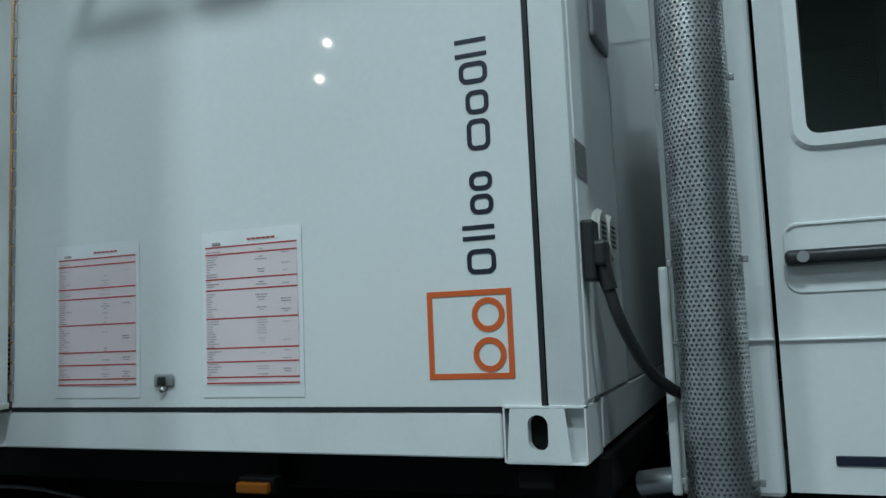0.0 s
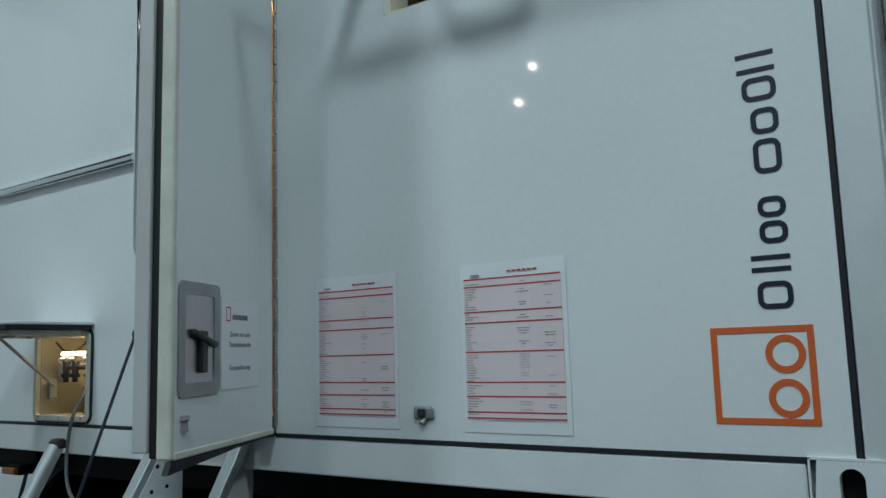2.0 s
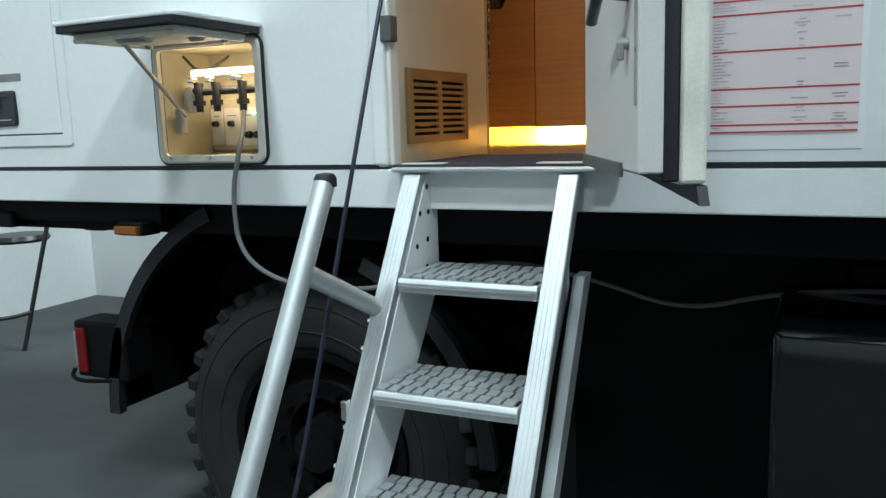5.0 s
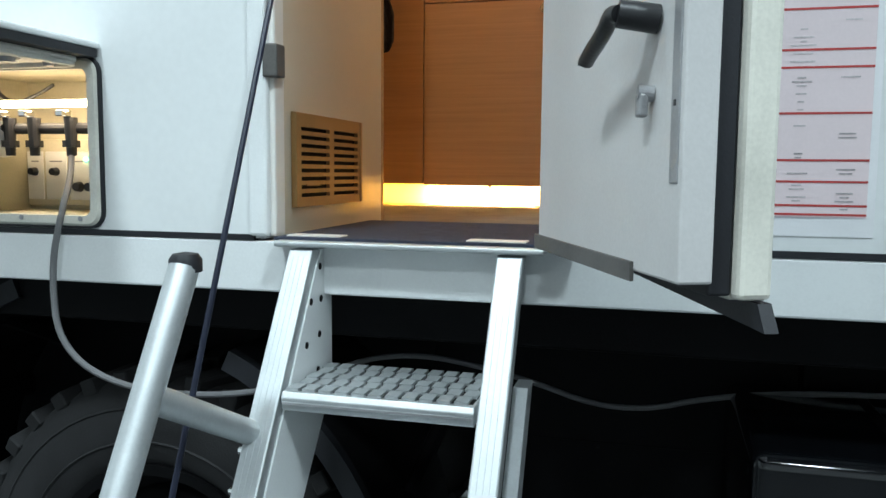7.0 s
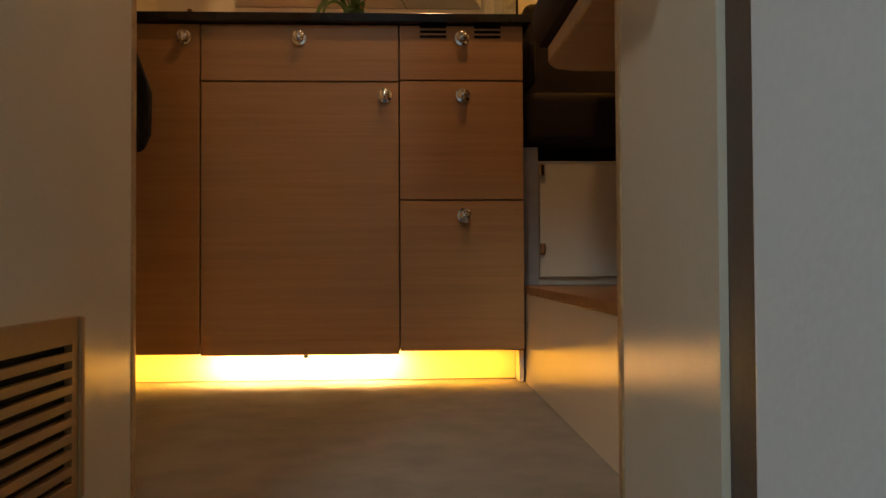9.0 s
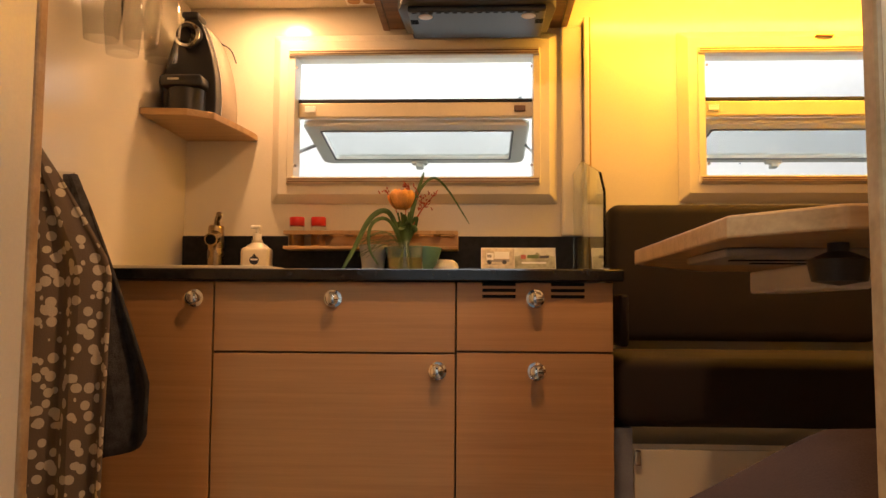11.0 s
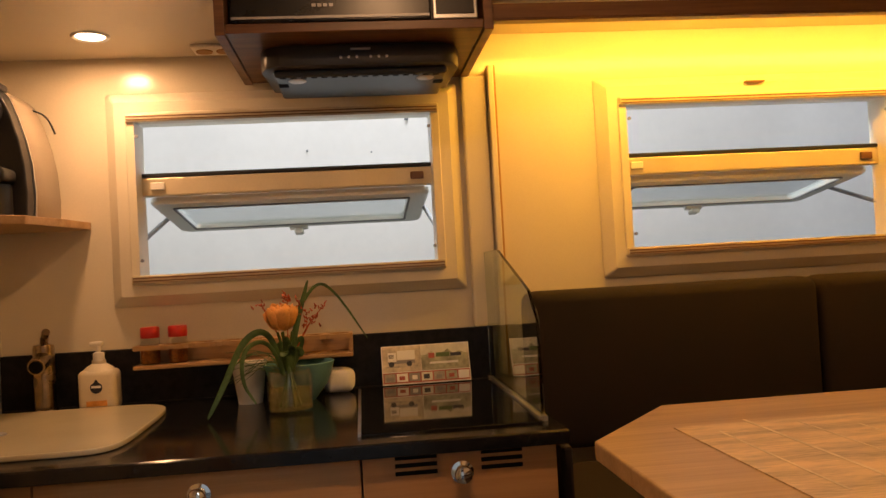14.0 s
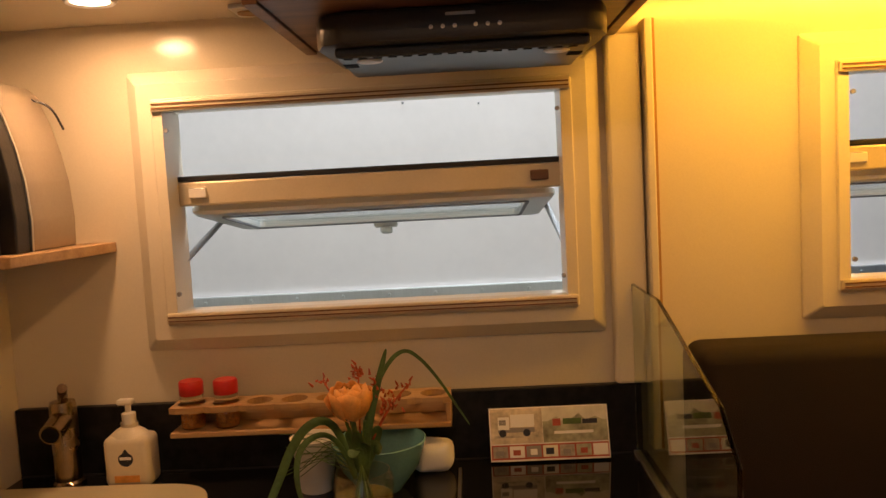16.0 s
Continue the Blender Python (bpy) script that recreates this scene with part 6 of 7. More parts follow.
for cx, cy, cz, n, sprd in ((0.048, 0.0, 0.178, 26, 0.013), (0.032, -0.005, 0.205, 22, 0.012), (0.002, 0.012, 0.225, 20, 0.010), (-0.050, 0.01, 0.215, 8, 0.009), (0.072, 0.0, 0.205, 7, 0.010)):
    for k in range(n):
        p = Vector((VX + cx + rng.gauss(0, sprd * 0.6), VY + cy + rng.gauss(0, sprd * 0.5), VZ + cz + rng.gauss(0, sprd * 0.7)))
        b = rod(p, p + Vector((rng.uniform(-.006, .006), rng.uniform(-.006, .006), rng.uniform(.002, .008))), 0.0022, 0.0008, 5, b)
    b = tube([(VX, VY, VZ + 0.09), (VX + cx * 0.5, VY, VZ + cz - 0.04), (VX + cx, VY + cy, VZ + cz)], 0.0014, 5, b)
part("berry_sprays", b, M_BERRY, vs_, "rust-coloured berry sprays")
b = None
for k in range(16):
    a = rng.uniform(-0.5, 0.6)
    b = tube([(VX - 0.01, VY + 0.02, VZ + 0.07), (VX - 0.05 * (1 + a), VY + 0.05, VZ + 0.085 + 0.05 * rng.random()), (VX - 0.09 - 0.05 * rng.random(), VY + 0.06 + 0.03 * rng.random(), VZ + 0.05 + 0.07 * rng.random())], 0.0007, 4, b, 2)
part("fine_grass", b, M_LEAF, vs_)

cp = thing("paper_cup", (-2.502, 3.80, 2.35), "white tapered cup on the worktop", "cup")
part("cup_wall", lathe([(0, 0), (0.026, 0), (0.038, 0.088), (0.040, 0.090), (0.0375, 0.090), (0.025, 0.004), (0, 0.003)], (-2.502, 3.80, 2.3486), 32), M_WHITEPLASTIC, cp, smooth=True)
bw = thing("ceramic_bowl", (-2.37, 3.80, 2.35), "teal ceramic bowl with a spoon", "bowl")
part("bowl_wall", lathe([(0, 0), (0.035, 0), (0.038, 0.004), (0.065, 0.04), (0.078, 0.082), (0.0755, 0.083), (0.062, 0.042), (0.036, 0.008), (0, 0.007)], (-2.394, 3.795, 2.3486), 40), M_TEAL, bw, smooth=True)
part("contents", lathe([(0, 0.035), (0.058, 0.034)], (-2.394, 3.795, 2.3486), 24), M_BLACK, bw)
part("spoon", tube([(-2.40, 3.775, 2.40), (-2.41, 3.75, 2.435), (-2.415, 3.735, 2.448)], 0.006, 10), M_CHROME, bw, smooth=True)
npk = thing("folded_napkin", (-2.30, 3.86, 2.35), "white rolled napkin beside the bowl", "napkin")
bm = box(-2.345, -2.275, 3.84, 3.89, 2.3488, 2.405, 0.02, seg=4)
for v in bm.verts:
    v.co += Vector((0.004, 0.003, 0.004)) * noise.noise(v.co * 40)
part("cloth", bm, M_PAPER, npk, smooth=True)

cd = thing("photo_card", (-2.108, 3.89, 2.36), "folded card with colourful vehicle pictures and plain stripes", "card")
tlt = Matrix.Translation((0, 3.878, 2.3536)) @ pose(0, 0, 0, -18, 0, 0)


def cpart(name, a, m, lab=""):
    return part(name, moved(box(*a), tlt), m, cd, lab)


M_PHOTO = mat("faded_photo_print", (0.44, 0.40, 0.35), 0.4, var=0.35, scale=26, fine=120)
cpart("card_sheet", (-2.211, -2.003, 0, 0.0012, 0.0, 0.092), M_PAPER)
M_SAND = mat("sandy_photo_print", (0.62, 0.55, 0.46), 0.4, var=0.25, scale=30, fine=160)
M_HILLS = mat("green_grey_photo_print", (0.34, 0.35, 0.26), 0.4, var=0.4, scale=22, fine=110)
M_SKYPRINT = mat("pale_sky_photo_print", (0.66, 0.66, 0.60), 0.4, var=0.12, scale=20, fine=90)
M_FRAMERED = mat("dark_red_photo_frame", (0.42, 0.08, 0.06), 0.4, var=0.15, scale=30)
cpart("photo", (-2.209, -2.118, -0.0006, -0.0001, 0.030, 0.090), M_SAND, "sandy photo of a lorry")
cpart("photo", (-2.1175, -2.005, -0.0006, -0.0001, 0.030, 0.090), M_SKYPRINT, "hazy landscape photo")
cpart("hill_shape", (-2.1175, -2.005, -0.0009, -0.0007, 0.030, 0.066), M_HILLS)
for hx0, hx1, hz in ((-2.112, -2.082, 0.074), (-2.075, -2.04, 0.078), (-2.05, -2.008, 0.072)):
    part("hill_shape", moved(prism([(hx0, 0.064), (hx1, 0.064), ((hx0 + hx1) / 2 + 0.004, hz)], 1, -0.0009, -0.0007), tlt), M_HILLS, cd)
for x0, x1, z0, z1, m in ((-2.196, -2.176, 0.054, 0.076, M_PAPER), (-2.174, -2.132, 0.058, 0.080, M_PAPER), (-2.196, -2.132, 0.049, 0.057, M_INK), (-2.194, -2.182, 0.062, 0.071, M_INK), (-2.202, -2.126, 0.040, 0.044, M_PHOTO)):
    cpart("lorry_shape", (x0, x1, -0.0012, -0.0009, z0, z1), m)
for wx in (-2.188, -2.146):
    part("lorry_wheel", moved(lathe([(0, 0.0), (0.0065, 0.0), (0.0065, 0.0003), (0, 0.0003)], (wx, -0.0012, 0.048), 14, 1), tlt), M_NAVY, cd)
cpart("red_mark", (-2.100, -2.086, -0.0013, -0.0010, 0.058, 0.070), M_FRAMERED)
cpart("green_mark", (-2.082, -2.050, -0.0013, -0.0010, 0.060, 0.070), M_LEAF)
cpart("dark_mark", (-2.048, -2.022, -0.0013, -0.0010, 0.060, 0.068), M_NAVY)
cpart("pale_bar", (-2.098, -2.030, -0.0013, -0.0010, 0.044, 0.049), M_PAPER, "illegible pale line of print")
cpart("red_band", (-2.209, -2.005, -0.0006, -0.0001, 0.003, 0.028), M_FRAMERED)
for k in range(7):
    x0 = -2.2065 + k * 0.0290
    cpart("small_photo", (x0, x0 + 0.0260, -0.0010, -0.0007, 0.006, 0.0255), (M_PHOTO, M_PAPER, M_INK, M_SKYPRINT, M_PHOTO, M_HILLS, M_PAPER)[k])
    cpart("photo_detail", (x0 + 0.005 + 0.001 * (k % 3), x0 + 0.019, -0.0013, -0.0011, 0.010, 0.018 + 0.001 * (k % 4)), (M_INK, M_FRAMERED, M_PAPER, M_NAVY)[k % 4])

# shelf and coffee machine
cs = thing("corner_shelf", (-3.0, 3.75, 2.76), "light wood corner shelf with an angled front", "shelf")
part("board", prism([(-3.071, INNER - 0.001), (-2.862, INNER - 0.001), (-2.862, 3.905), (-2.875, 3.80), (-2.90, 3.66), (-2.955, 3.615), (-3.071, 3.60)], 2, 2.752, 2.770, 0.002), M_BIRCH, cs)
cm = thing("coffee_machine", (-2.985, 3.77, 2.77), "black capsule coffee machine with a silver-beige body", "coffee machine")
CXc = -2.985


def arch(w, top, base=2.7705):
    """Teardrop front outline of the machine."""
    left = [(-w, base), (-w * 1.03, base + 0.05), (-w * 0.97, base + 0.11), (-w * 0.84, base + 0.16), (-w * 0.64, base + 0.21), (-w * 0.40, top - 0.02), (-w * 0.18, top - 0.003)]
    return [(CXc + x, z) for x, z in left] + [(CXc - x, z) for x, z in left[::-1]]


part("body_shell", prism(arch(0.073, 3.045), 1, 3.748, 3.885, 0.004), M_TAUPE, cm, "silver-beige rounded body shell", True)
part("front_face", prism(arch(0.071, 3.043), 1, 3.705, 3.7475, 0.003), M_BLACK, cm, "black front face")
part("chrome_edge", prism(arch(0.0735, 3.0455), 1, 3.743, 3.7485), M_ALU, cm)
hdm = part("brew_head", rod((CXc, 3.715, 2.990), (CXc, 3.675, 2.982), 0.033, 0.031, 28), M_BLACK, cm, "black round brew head", True)
part("head_ring", lathe([(0.027, -0.002), (0.034, 0.0), (0.034, 0.008), (0.027, 0.010), (0.027, -0.002)], (CXc, 3.680, 2.983), 28, 1), M_CHROME, hdm, "chrome ring", True)
part("head_lens", lathe([(0, 0.010), (0.016, 0.008), (0.024, 0.0)], (CXc, 3.674, 2.983), 24, 1), M_HOB, hdm, smooth=True)
part("lever", box(CXc - 0.024, CXc + 0.024, 3.69, 3.76, 3.034, 3.052, 0.008, seg=3), M_BLACK, cm, smooth=True)
part("spout_block", box(CXc - 0.056, CXc + 0.056, 3.635, 3.704, 2.836, 2.866, 0.010, seg=3), M_BLACK, cm, "black spout block", True)
part("cup_drawer", rod((CXc, 3.69, 2.7705), (CXc, 3.69, 2.835), 0.048, 0.048, 28), M_BLACK, cm, smooth=True)
part("mark_bar", box(CXc - 0.032, CXc - 0.002, 3.6335, 3.6355, 2.850, 2.855), M_ALU, cm)
part("cord", tube([(CXc + 0.03, 3.86, 3.02), (CXc + 0.055, 3.875, 3.01), (CXc + 0.068, 3.885, 2.97)], 0.002, 8), M_BLACK, cm)

# hanging glasses
gr = thing("glass_rack", (-2.99, 3.42, 3.13), "grey slotted rack under the cupboard holding wine glasses", "glass rack")
for gx in (-3.05, -2.985, -2.92):
    part("rack_rail", box(gx - 0.006, gx + 0.006, 3.24, 3.50, 3.118, 3.132, 0.002), M_GREYMETAL, gr)
part("rack_plate", box(-3.07, -2.90, 3.24, 3.50, 3.132, 3.148, 0.002), M_OAKDARK, gr)
GL = None
for gx, gy in ((-3.018, 3.28), (-2.95, 3.32), (-3.018, 3.38), (-2.95, 3.43)):
    if GL is None:
        GL = thing("wine_glass", (gx, gy, 3.12), "clear wine glass hanging upside down", "wine glass", "hanging wine glasses")
        part("bowl", lathe([(0.004, -0.105), (0.024, -0.120), (0.040, -0.155), (0.043, -0.20), (0.036, -0.285), (0.034, -0.285), (0.0415, -0.20), (0.0385, -0.156), (0.022, -0.123), (0.0, -0.114)], (gx, gy, 3.118), 24), M_THINGLASS, GL, smooth=True)
        part("stem", lathe([(0.0, 0.0135), (0.032, 0.0135), (0.032, 0.0115), (0.006, 0.004), (0.0035, -0.02), (0.0035, -0.10), (0.006, -0.112)], (gx, gy, 3.118), 20), M_THINGLASS, GL, smooth=True)
        first = (gx, gy)
    else:
        copy_thing(GL, Matrix.Translation((gx, gy, 3.12)))

# overhead cupboards
so = thing("wall_cupboard", (-2.78, 3.7, 3.3), "brown oak overhead cupboard with a pale underside", "cupboard")
part("soffit", box(-3.071, -2.50, 3.51, INNER - 0.001, 3.150, 3.165), M_CREAM, so, "pale underside")
part("body", box(-3.071, -2.50, 3.515, INNER - 0.001, 3.166, 3.458), M_OAKDARK, so)
for x0, x1, kx in ((-3.069, -2.788, -2.84), (-2.784, -2.502, -2.735)):
    d = part("door", box(x0, x1, 3.492, 3.512, 3.148, 3.455, 0.002), M_OAKDARK, so)
    part("knob", lathe([(0, 0.026), (0.010, 0.024), (0.013, 0.018), (0.008, 0.010), (0.016, 0.004), (0.016, 0)], (kx, 3.492, 3.19), 20, 1), M_CHROME, d, "chrome knob", True)
dl = thing("recessed_downlight", (-2.79, 3.752, 3.15), "round recessed downlight, lit warm white", "downlight", "downlights")
part("bezel", lathe([(0.028, 0.0), (0.036, -0.004), (0.040, 0.0)], (-2.79, 3.752, 3.150), 28), M_WHITEPLASTIC, dl, smooth=True)
part("lamp_face", lathe([(0.0, -0.0015), (0.029, -0.0015)], (-2.79, 3.752, 3.150), 24), M_LAMPFACE, dl, "lit lamp face")
for lx, ly in ((-2.14, 2.70), (-1.25, 2.34)):
    d2 = copy_thing(dl, Matrix.Translation((lx, ly, 3.46)))
sc2 = thing("double_socket", (-2.56, 3.85, 3.148), "pale double power socket under the cupboard", "socket")
part("socket_plate", box(-2.60, -2.505, 3.825, 3.895, 3.142, 3.1495, 0.002), M_WHITEPLASTIC, sc2)
for sxx in (-2.575, -2.53):
    part("socket_well", lathe([(0.0, -0.0005), (0.016, -0.0005), (0.018, -0.002), (0.019, 0.0)], (sxx, 3.86, 3.1415), 18), M_VENTWOOD, sc2)

mw = thing("microwave_cupboard", (-2.23, 3.72, 3.2), "brown oak open cupboard box around the microwave", "cupboard")
for nm, a in (("side_board", (-2.497, -2.478, 3.53, INNER - 0.001, 3.078, 3.458)), ("side_board", (-1.985, -1.966, 3.53, INNER - 0.001, 3.078, 3.458)), ("bottom_board", (-2.4775, -1.9855, 3.532, INNER - 0.001, 3.082, 3.100)), ("top_board", (-2.4775, -1.9855, 3.532, INNER - 0.001, 3.40, 3.458))):
    part(nm, box(*a, 0.0015), M_OAKDARK, mw)
mo = thing("microwave", (-2.23, 3.7, 3.1), "black glass microwave with a silver control strip", "microwave")
part("case", box(-2.474, -1.989, 3.565, 3.92, 3.101, 3.39, 0.004), M_BLACK, mo)
part("door_glass", box(-2.470, -2.085, 3.548, 3.564, 3.106, 3.385, 0.004), M_OVENGLASS, mo)
part("lower_strip", box(-2.468, -2.088, 3.545, 3.549, 3.112, 3.117), M_GREYMETAL, mo)
part("control_strip", box(-2.082, -1.992, 3.550, 3.564, 3.106, 3.385, 0.003), M_ALU, mo, "silver control strip")
for k in range(4):
    part("key", box(-2.075, -2.0, 3.5475, 3.5505, 3.116 + k * 0.045, 3.152 + k * 0.045, 0.001), M_BLACK, mo)
for k in range(4):
    part("mark_bar", box(-2.315 + k * 0.011, -2.307 + k * 0.011, 3.5472, 3.5479, 3.135, 3.141), M_GREYMETAL, mo)

hoo = thing("cooker_hood", (-2.225, 3.74, 3.05), "dark grey slim cooker hood under the cupboard", "cooker hood")
M_HOOD = mat("dark_grey_hood", (0.035, 0.040, 0.046), 0.35, 0.3, var=0.15, scale=8)
b = prism([(-2.422, 3.845), (-2.028, 3.845), (-2.020, 3.665), (-2.032, 3.628), (-2.06, 3.608), (-2.39, 3.608), (-2.418, 3.628), (-2.430, 3.665)], 2, 3.036, 3.080, 0.008)
part("hood_body", b, M_BLACK, hoo, smooth=True)
part("hood_underside", box(-2.402, -2.048, 3.635, 3.842, 3.022, 3.038, 0.006), M_HOOD, hoo)
for lx in (-2.357, -2.092):
    part("hood_lamp", lathe([(0, -0.002), (0.016, -0.002), (0.019, 0.0)], (lx, 3.672, 3.0215), 20), M_WHITEPLASTIC, hoo, "pale unlit lamp lens")
b = None
for k in range(16):
    b = box(-2.39 + k * 0.0208, -2.378 + k * 0.0208, 3.643, 3.648, 3.0208, 3.0225, 0, b)
for x0 in (-2.398, -2.072):
    for k in range(4):
        b = box(x0, x0 + 0.020, 3.695 + k * 0.008, 3.699 + k * 0.008, 3.0208, 3.0225, 0, b)
part("hood_slots", b, M_CHASSIS, hoo)["kind"] = "stuff"
b = None
for k in range(6):
    b = rod((-2.265 + k * 0.016 + (0.012 if k > 2 else 0), 3.6085, 3.052), (-2.265 + k * 0.016 + (0.012 if k > 2 else 0), 3.606, 3.052), 0.003, None, 8, b)
b = box(-2.245, -2.205, 3.6065, 3.6085, 3.066, 3.070, 0, b)
part("hood_buttons", b, M_GREYMETAL, hoo)

pil = thing("pillar_profile", (-1.95, 3.9, 2.7), "ivory vertical wall profile between the windows", "wall profile")
part("cover", box(-1.984, -1.925, 3.905, INNER - 0.001, 2.475, 3.08, 0.006), M_TRIM, pil)
part("cover_edge", box(-1.922, -1.908, 3.885, INNER - 0.001, 2.36, 3.10, 0.003), M_TRIM, pil)
part("dark_line", box(-1.907, -1.902, 3.895, INNER - 0.001, 2.36, 3.10), M_VENTWOOD, pil)

# dinette
pd = thing("dinette_podium", (-1.2, 3.1, 1.5), "raised dinette floor with a cream side and wooden top", "podium")
part("side_panel", box(-1.938, FRONT - 0.072, 2.055, INNER - 0.002, 1.401, 1.630), M_CREAM, pd)
part("top_board", box(-1.940, FRONT - 0.072, 2.053, INNER - 0.002, 1.6305, 1.650, 0.003), M_OAKDARK, pd, "brown wooden top")
bn = thing("dinette_bench", (-1.2, 3.65, 1.65), "cream bench base with a hinged door under the window", "bench")
part("base_panel", box(-1.893, FRONT - 0.075, 3.40, INNER - 0.003, 1.651, 1.985), M_CREAM, bn)
part("end_stile", box(-1.938, -1.8935, 3.385, INNER - 0.003, 1.651, 2.02), M_GREYMETAL, bn)
part("bench_door", box(-1.890, -1.50, 3.388, 3.399, 1.672, 1.975, 0.002), M_CREAM, bn)
for hz in (1.747, 1.958):
    part("hinge", box(-1.890, -1.876, 3.378, 3.389, hz - 0.016, hz + 0.016, 0.003), M_CHROME, bn)
sc3 = thing("bench_cushion", (-1.2, 3.6, 2.0), "dark brown upholstered seat cushion on the bench", "cushion", "bench cushions")
part("cushion", box(-1.925, FRONT - 0.08, 3.36, 3.80, 2.022, 2.168, 0.03, seg=4), M_BROWNCLOTH, sc3, smooth=True)
for x0, x1 in ((-1.868, -1.168), (-1.160, FRONT - 0.09)):
    bb = thing("back_cushion", ((x0 + x1) / 2, 3.87, 2.2), "dark brown upholstered back cushion against the wall", "cushion", "bench cushions")
    part("cushion", box(x0, x1, 3.80, 3.915, 2.187, 2.552, 0.028, seg=4), M_BROWNCLOTH, bb, smooth=True)
bb = thing("side_cushion_panel", (-1.9, 3.6, 2.3), "dark brown upholstered end panel beside the cabinets", "cushion")
part("panel", box(-1.921, -1.900, 3.37, 3.80, 2.19, 2.30, 0.006), M_BROWNCLOTH, bb)

nsb = thing("near_bench_board", (-1.4, 2.75, 1.97), "light wood seat board with a rounded corner", "bench")
part("seat_board", prism([(-2.049, 2.056), (-2.049, 2.345), (-2.035, 2.375), (-2.005, 2.388), (FRONT - 0.08, 2.388), (FRONT - 0.08, 2.056)], 2, 1.980, 2.004, 0.003), M_OAK, nsb)
part("locker_slot", box(-1.893, -1.875, 2.3725, 2.374, 1.70, 1.90), M_BIRCH, nsb, "light wood edged slot")
part("support_panel", box(-1.918, FRONT - 0.09, 2.06, 2.372, 1.651, 1.979), M_CREAM, nsb)
ncu = thing("near_seat_cushion", (-1.4, 2.75, 2.0), "grey velour seat cushion with a rounded front edge", "cushion")
prof = [(-2.050, 2.005), (-2.062, 2.03), (-2.064, 2.065), (-2.050, 2.092), (-2.0, 2.118), (-1.93, 2.156), (-1.90, 2.166), (FRONT - 0.09, 2.170), (FRONT - 0.09, 2.005)]
for _ in range(2):
    prof = [((a[0] * q + c[0] * (1 - q)), (a[1] * q + c[1] * (1 - q))) for a, c in zip(prof, prof[1:] + prof[:1]) for q in (0.75, 0.25)]
b = prism(prof, 1, 2.056, 2.390)
part("cushion", b, M_GREYCLOTH, ncu, smooth=True)

tb = thing("dinette_table", (-1.4, 2.9, 2.36), "light oak dinette table with cut corners", "table")
part("tabletop", prism([(-1.943, 3.085), (-1.765, 3.302), (-0.75, 3.315), (-0.75, 2.46), (-1.855, 2.465), (-1.940, 2.570)], 2, 2.346, 2.372, 0.003), M_TABLE, tb)
sl = part("slide_plate", box(-1.905, -1.50, 2.690, 2.880, 2.334, 2.3455, 0.003), M_GREYMETAL, tb, "grey slotted slide plate")
for yy in (2.745, 2.812):
    part("slot", box(-1.880 + (0.05 if yy > 2.78 else 0.0), -1.52, yy, yy + 0.016, 2.3325, 2.3345), M_CHASSIS, sl)
part("slide_rail", box(-1.752, -1.690, 2.760, 3.060, 2.296, 2.333, 0.004), M_WHITEPLASTIC, tb, "pale slide rail")
part("clamp_knob", lathe([(0, -0.05), (0.03, -0.045), (0.035, -0.02), (0.012, -0.01), (0.012, 0)], (-1.80, 2.61, 2.345), 16), M_BLACK, tb, smooth=True)
part("pedestal", rod((-1.25, 2.88, 1.651), (-1.25, 2.88, 2.30), 0.045, seg=20), M_BLACK, tb, "dark pedestal", True)
part("foot", lathe([(0.0, 0.014), (0.14, 0.010), (0.16, 0.0)], (-1.25, 2.88, 1.6505), 28), M_BLACK, tb, smooth=True)
M_MATPRINT = mat("orange_cream_print", (0.60, 0.44, 0.26), 0.4, var=0.30, scale=5, fine=40, stretch=(1, 6, 1))
tm = thing("table_mat", (-1.4, 2.9, 2.375), "cream and orange printed mat inlaid on the table", "table mat")
part("mat_sheet", box(-1.815, -0.95, 2.62, 3.122, 2.3722, 2.3738), M_MATPRINT, tm)
b = None
rng = random.Random(3)
for k in range(13):
    xx = -1.77 + k * 0.064
    b = box(xx, xx + 0.003 + 0.004 * rng.random(), 2.67 + 0.2 * rng.random(), 3.15 - 0.2 * rng.random(), 2.3740, 2.3743, 0, b)
part("stroke_pattern", b, M_STROKE, tm)["kind"] = "stuff"

vl = thing("locker_valance", (-1.2, 3.6, 3.13), "brown wooden valance below the overhead lockers", "valance")
part("board", box(-1.964, FRONT - 0.072, 3.59, 3.612, 3.116, 3.148, 0.002), M_OAKDARK, vl)
part("edge_strip", box(-1.964, FRONT - 0.072, 3.588, 3.614, 3.112, 3.1155, 0.001), M_OAKDARK, vl)
lk2 = thing("overhead_locker", (-1.2, 3.7, 3.3), "cream overhead locker above the bench", "locker")
part("locker_body", box(-1.964, FRONT - 0.072, 3.60, INNER - 0.002, 3.185, 3.458), M_CREAM, lk2)
part("locker_front", box(-1.962, FRONT - 0.074, 3.575, 3.599, 3.150, 3.456, 0.003), M_CREAM, lk2)
part("strip_lamp", box(-1.92, -0.6, 3.655, 3.667, 3.176, 3.184), M_KICKLED, lk2, "lit amber strip")
vl2 = thing("window_blind_catch", (-1.25, 3.90, 3.03), "small dark blind catch over the window", "catch")
part("catch", box(-1.275, -1.225, 3.888, 3.9, 3.038, 3.042, 0.001), M_OAKDARK, vl2)


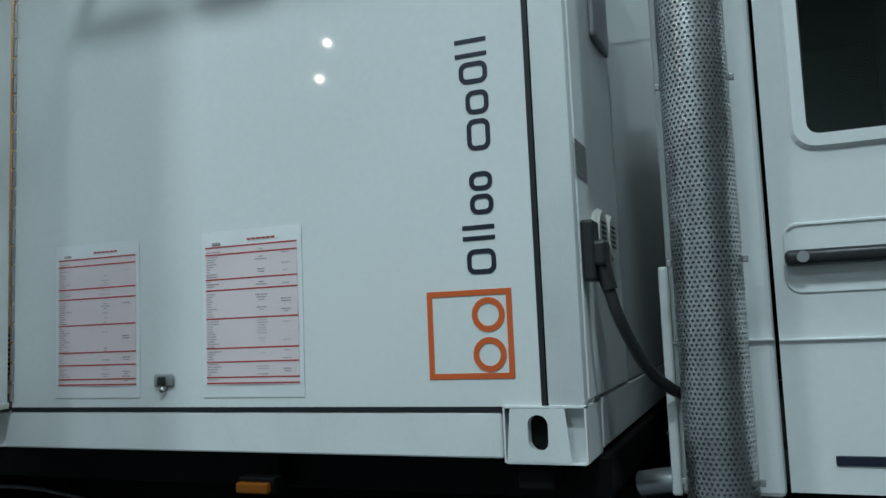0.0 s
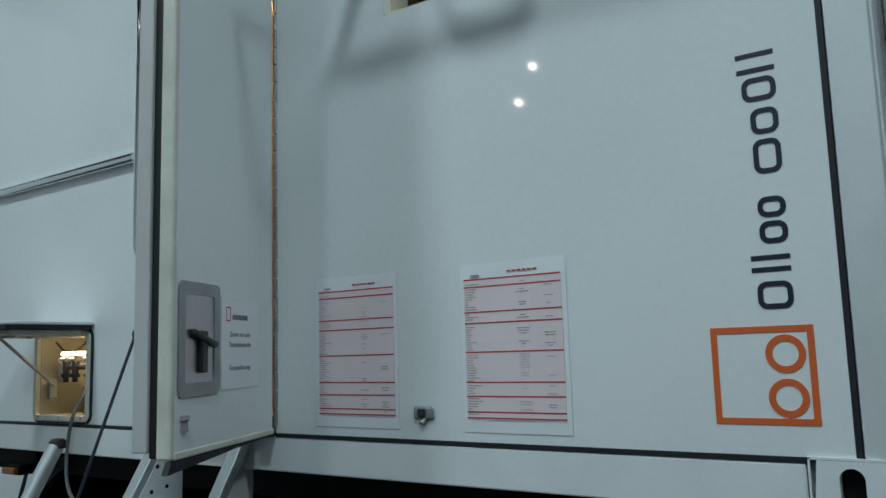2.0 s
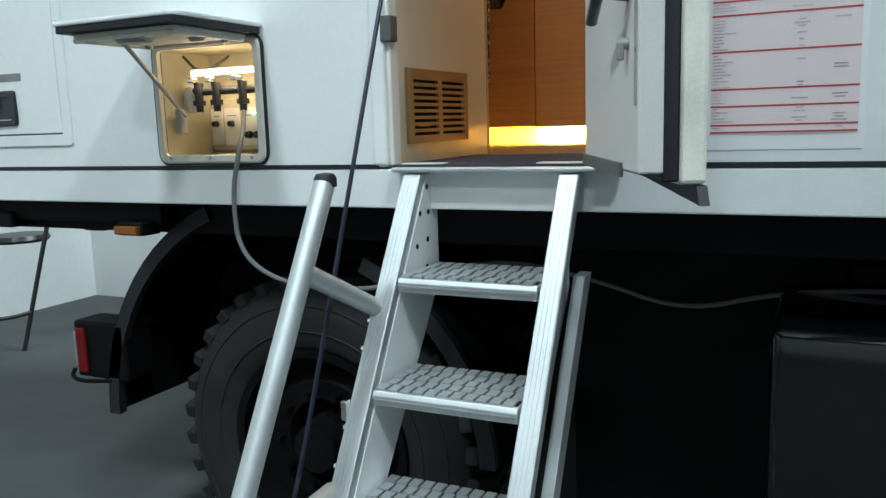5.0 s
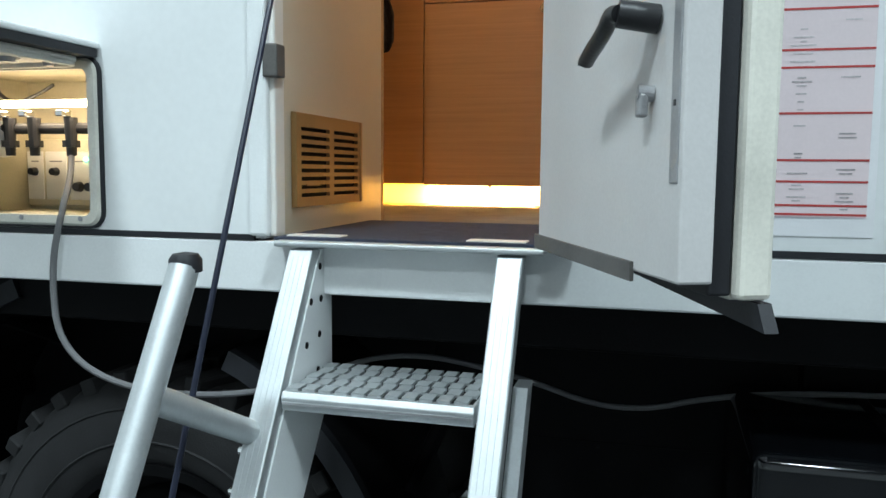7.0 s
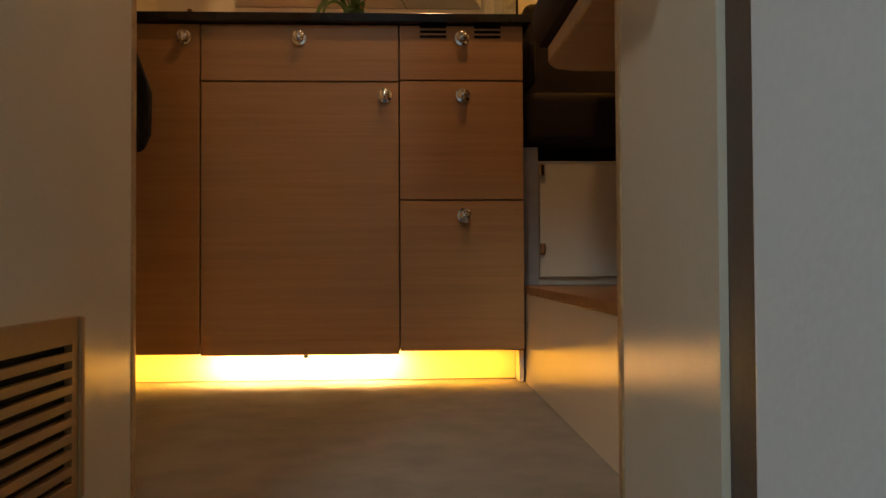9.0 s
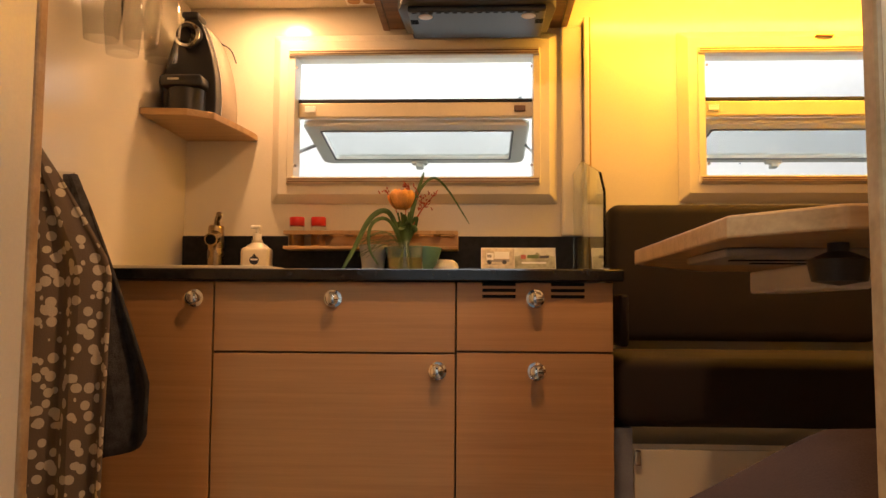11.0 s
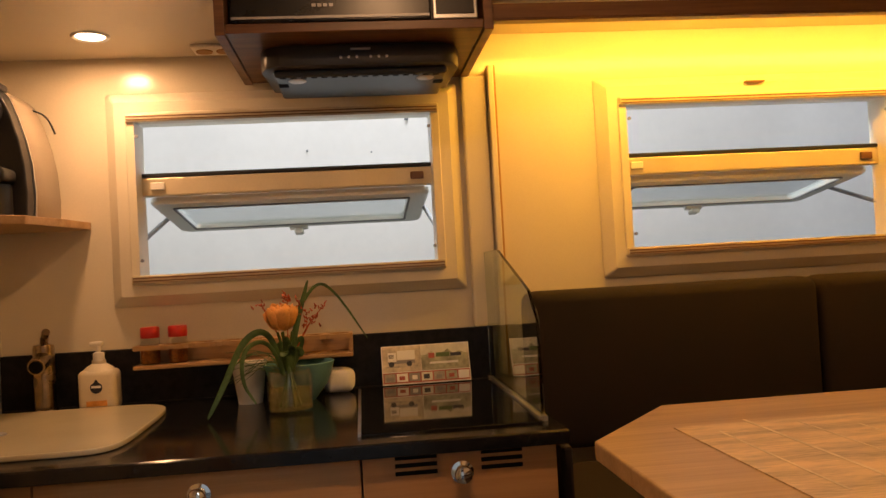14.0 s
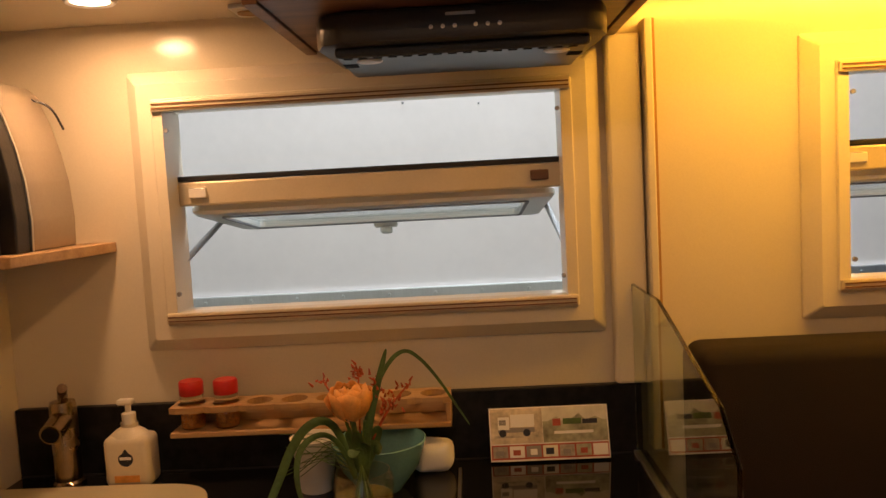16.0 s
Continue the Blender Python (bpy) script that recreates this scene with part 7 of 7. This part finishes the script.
# towels on the kitchen partition
def towel(name, x0, x1, y, z0, z1, m, label, skew, spread=1.25):
    """A cloth gathered at its hook and widening downwards, hanging across the cabinet's end."""
    o = thing(name, (x0, y, z1), label, "towel")
    bm = bmesh.new()
    n, k = 20, 26
    g = []
    for i in range(k + 1):
        w = i / k
        row = []
        for j in range(n + 1):
            u = j / n
            half = 0.12 + 0.88 * min(1, w * spread) ** 0.9
            xx = x0 + (x1 - x0) * u * half
            zz = z1 - (z1 - z0) * w * (1 - skew * max(0, u - 0.35)) - 0.015 * math.sin(u * 9) * w
            row.append(bm.verts.new((xx, y + 0.020 * math.sin(u * 15 + 2 * w) * (0.4 + 0.6 * w), zz)))
        g.append(row)
    for i in range(k):
        for j in range(n):
            bm.faces.new((g[i][j], g[i][j + 1], g[i + 1][j + 1], g[i + 1][j]))
    c = part("cloth", bm, m, o, smooth=True)
    sl = c.modifiers.new("thickness", "SOLIDIFY")
    sl.thickness = 0.006
    part("hook", rod((-3.071, y, z1 + 0.004), (x0 + 0.02, y, z1), 0.006, seg=8), M_CHROME, o, "small chrome hook")
    return o


M_TOWELPAT = mat("patterned_tea_towel", (0.30, 0.24, 0.18), 0.95, var=0.2, scale=20, bump=0.5, fine=400)
ns, ln, bsdf = nodes_of(M_TOWELPAT)
vor = ns.new("ShaderNodeTexVoronoi")
vor.inputs["Scale"].default_value, vor.inputs["Randomness"].default_value = 44, 0.75
gt = ns.new("ShaderNodeMath")
gt.operation, gt.inputs[1].default_value = "GREATER_THAN", 0.42
mixc = ns.new("ShaderNodeMix")
mixc.data_type = "RGBA"
mixc.inputs[6].default_value, mixc.inputs[7].default_value = (0.50, 0.45, 0.38, 1), (0.13, 0.10, 0.08, 1)
tcn = ns.new("ShaderNodeTexCoord")
ln.new(tcn.outputs["Object"], vor.inputs[0])
ln.new(vor.outputs["Distance"], gt.inputs[0])
ln.new(gt.outputs[0], mixc.inputs[0])
ln.new(mixc.outputs[2], bsdf.inputs["Base Color"])
towel("hand_towel", -3.05, -2.855, 3.215, 1.93, 2.53, M_TOWELDARK, "dark grey terry towel hanging from a hook", 0.25)
towel("tea_towel", -3.04, -2.872, 3.06, 1.62, 2.56, M_TOWELPAT, "brown and cream patterned tea towel hanging from a hook", 0.1, 4.0)

# hall lamps as seen from below
for hx, hy in ((-3.4, -2.6), (0.4, -2.6), (-1.5, -5.2), (-6.0, 1.2), (3.4, 0.5), (-2.4, 5.0)):
    hl2 = thing("hall_lamp_housing", (hx, hy, 6.3), "round dark hall lamp hanging from the ceiling", "hall lamp", "hall lamps")
    part("shade", lathe([(0.36, 0.0), (0.30, 0.14), (0.10, 0.26), (0.05, 0.72)], (hx, hy, 6.28), 28), M_CEILHALL, hl2, smooth=True)
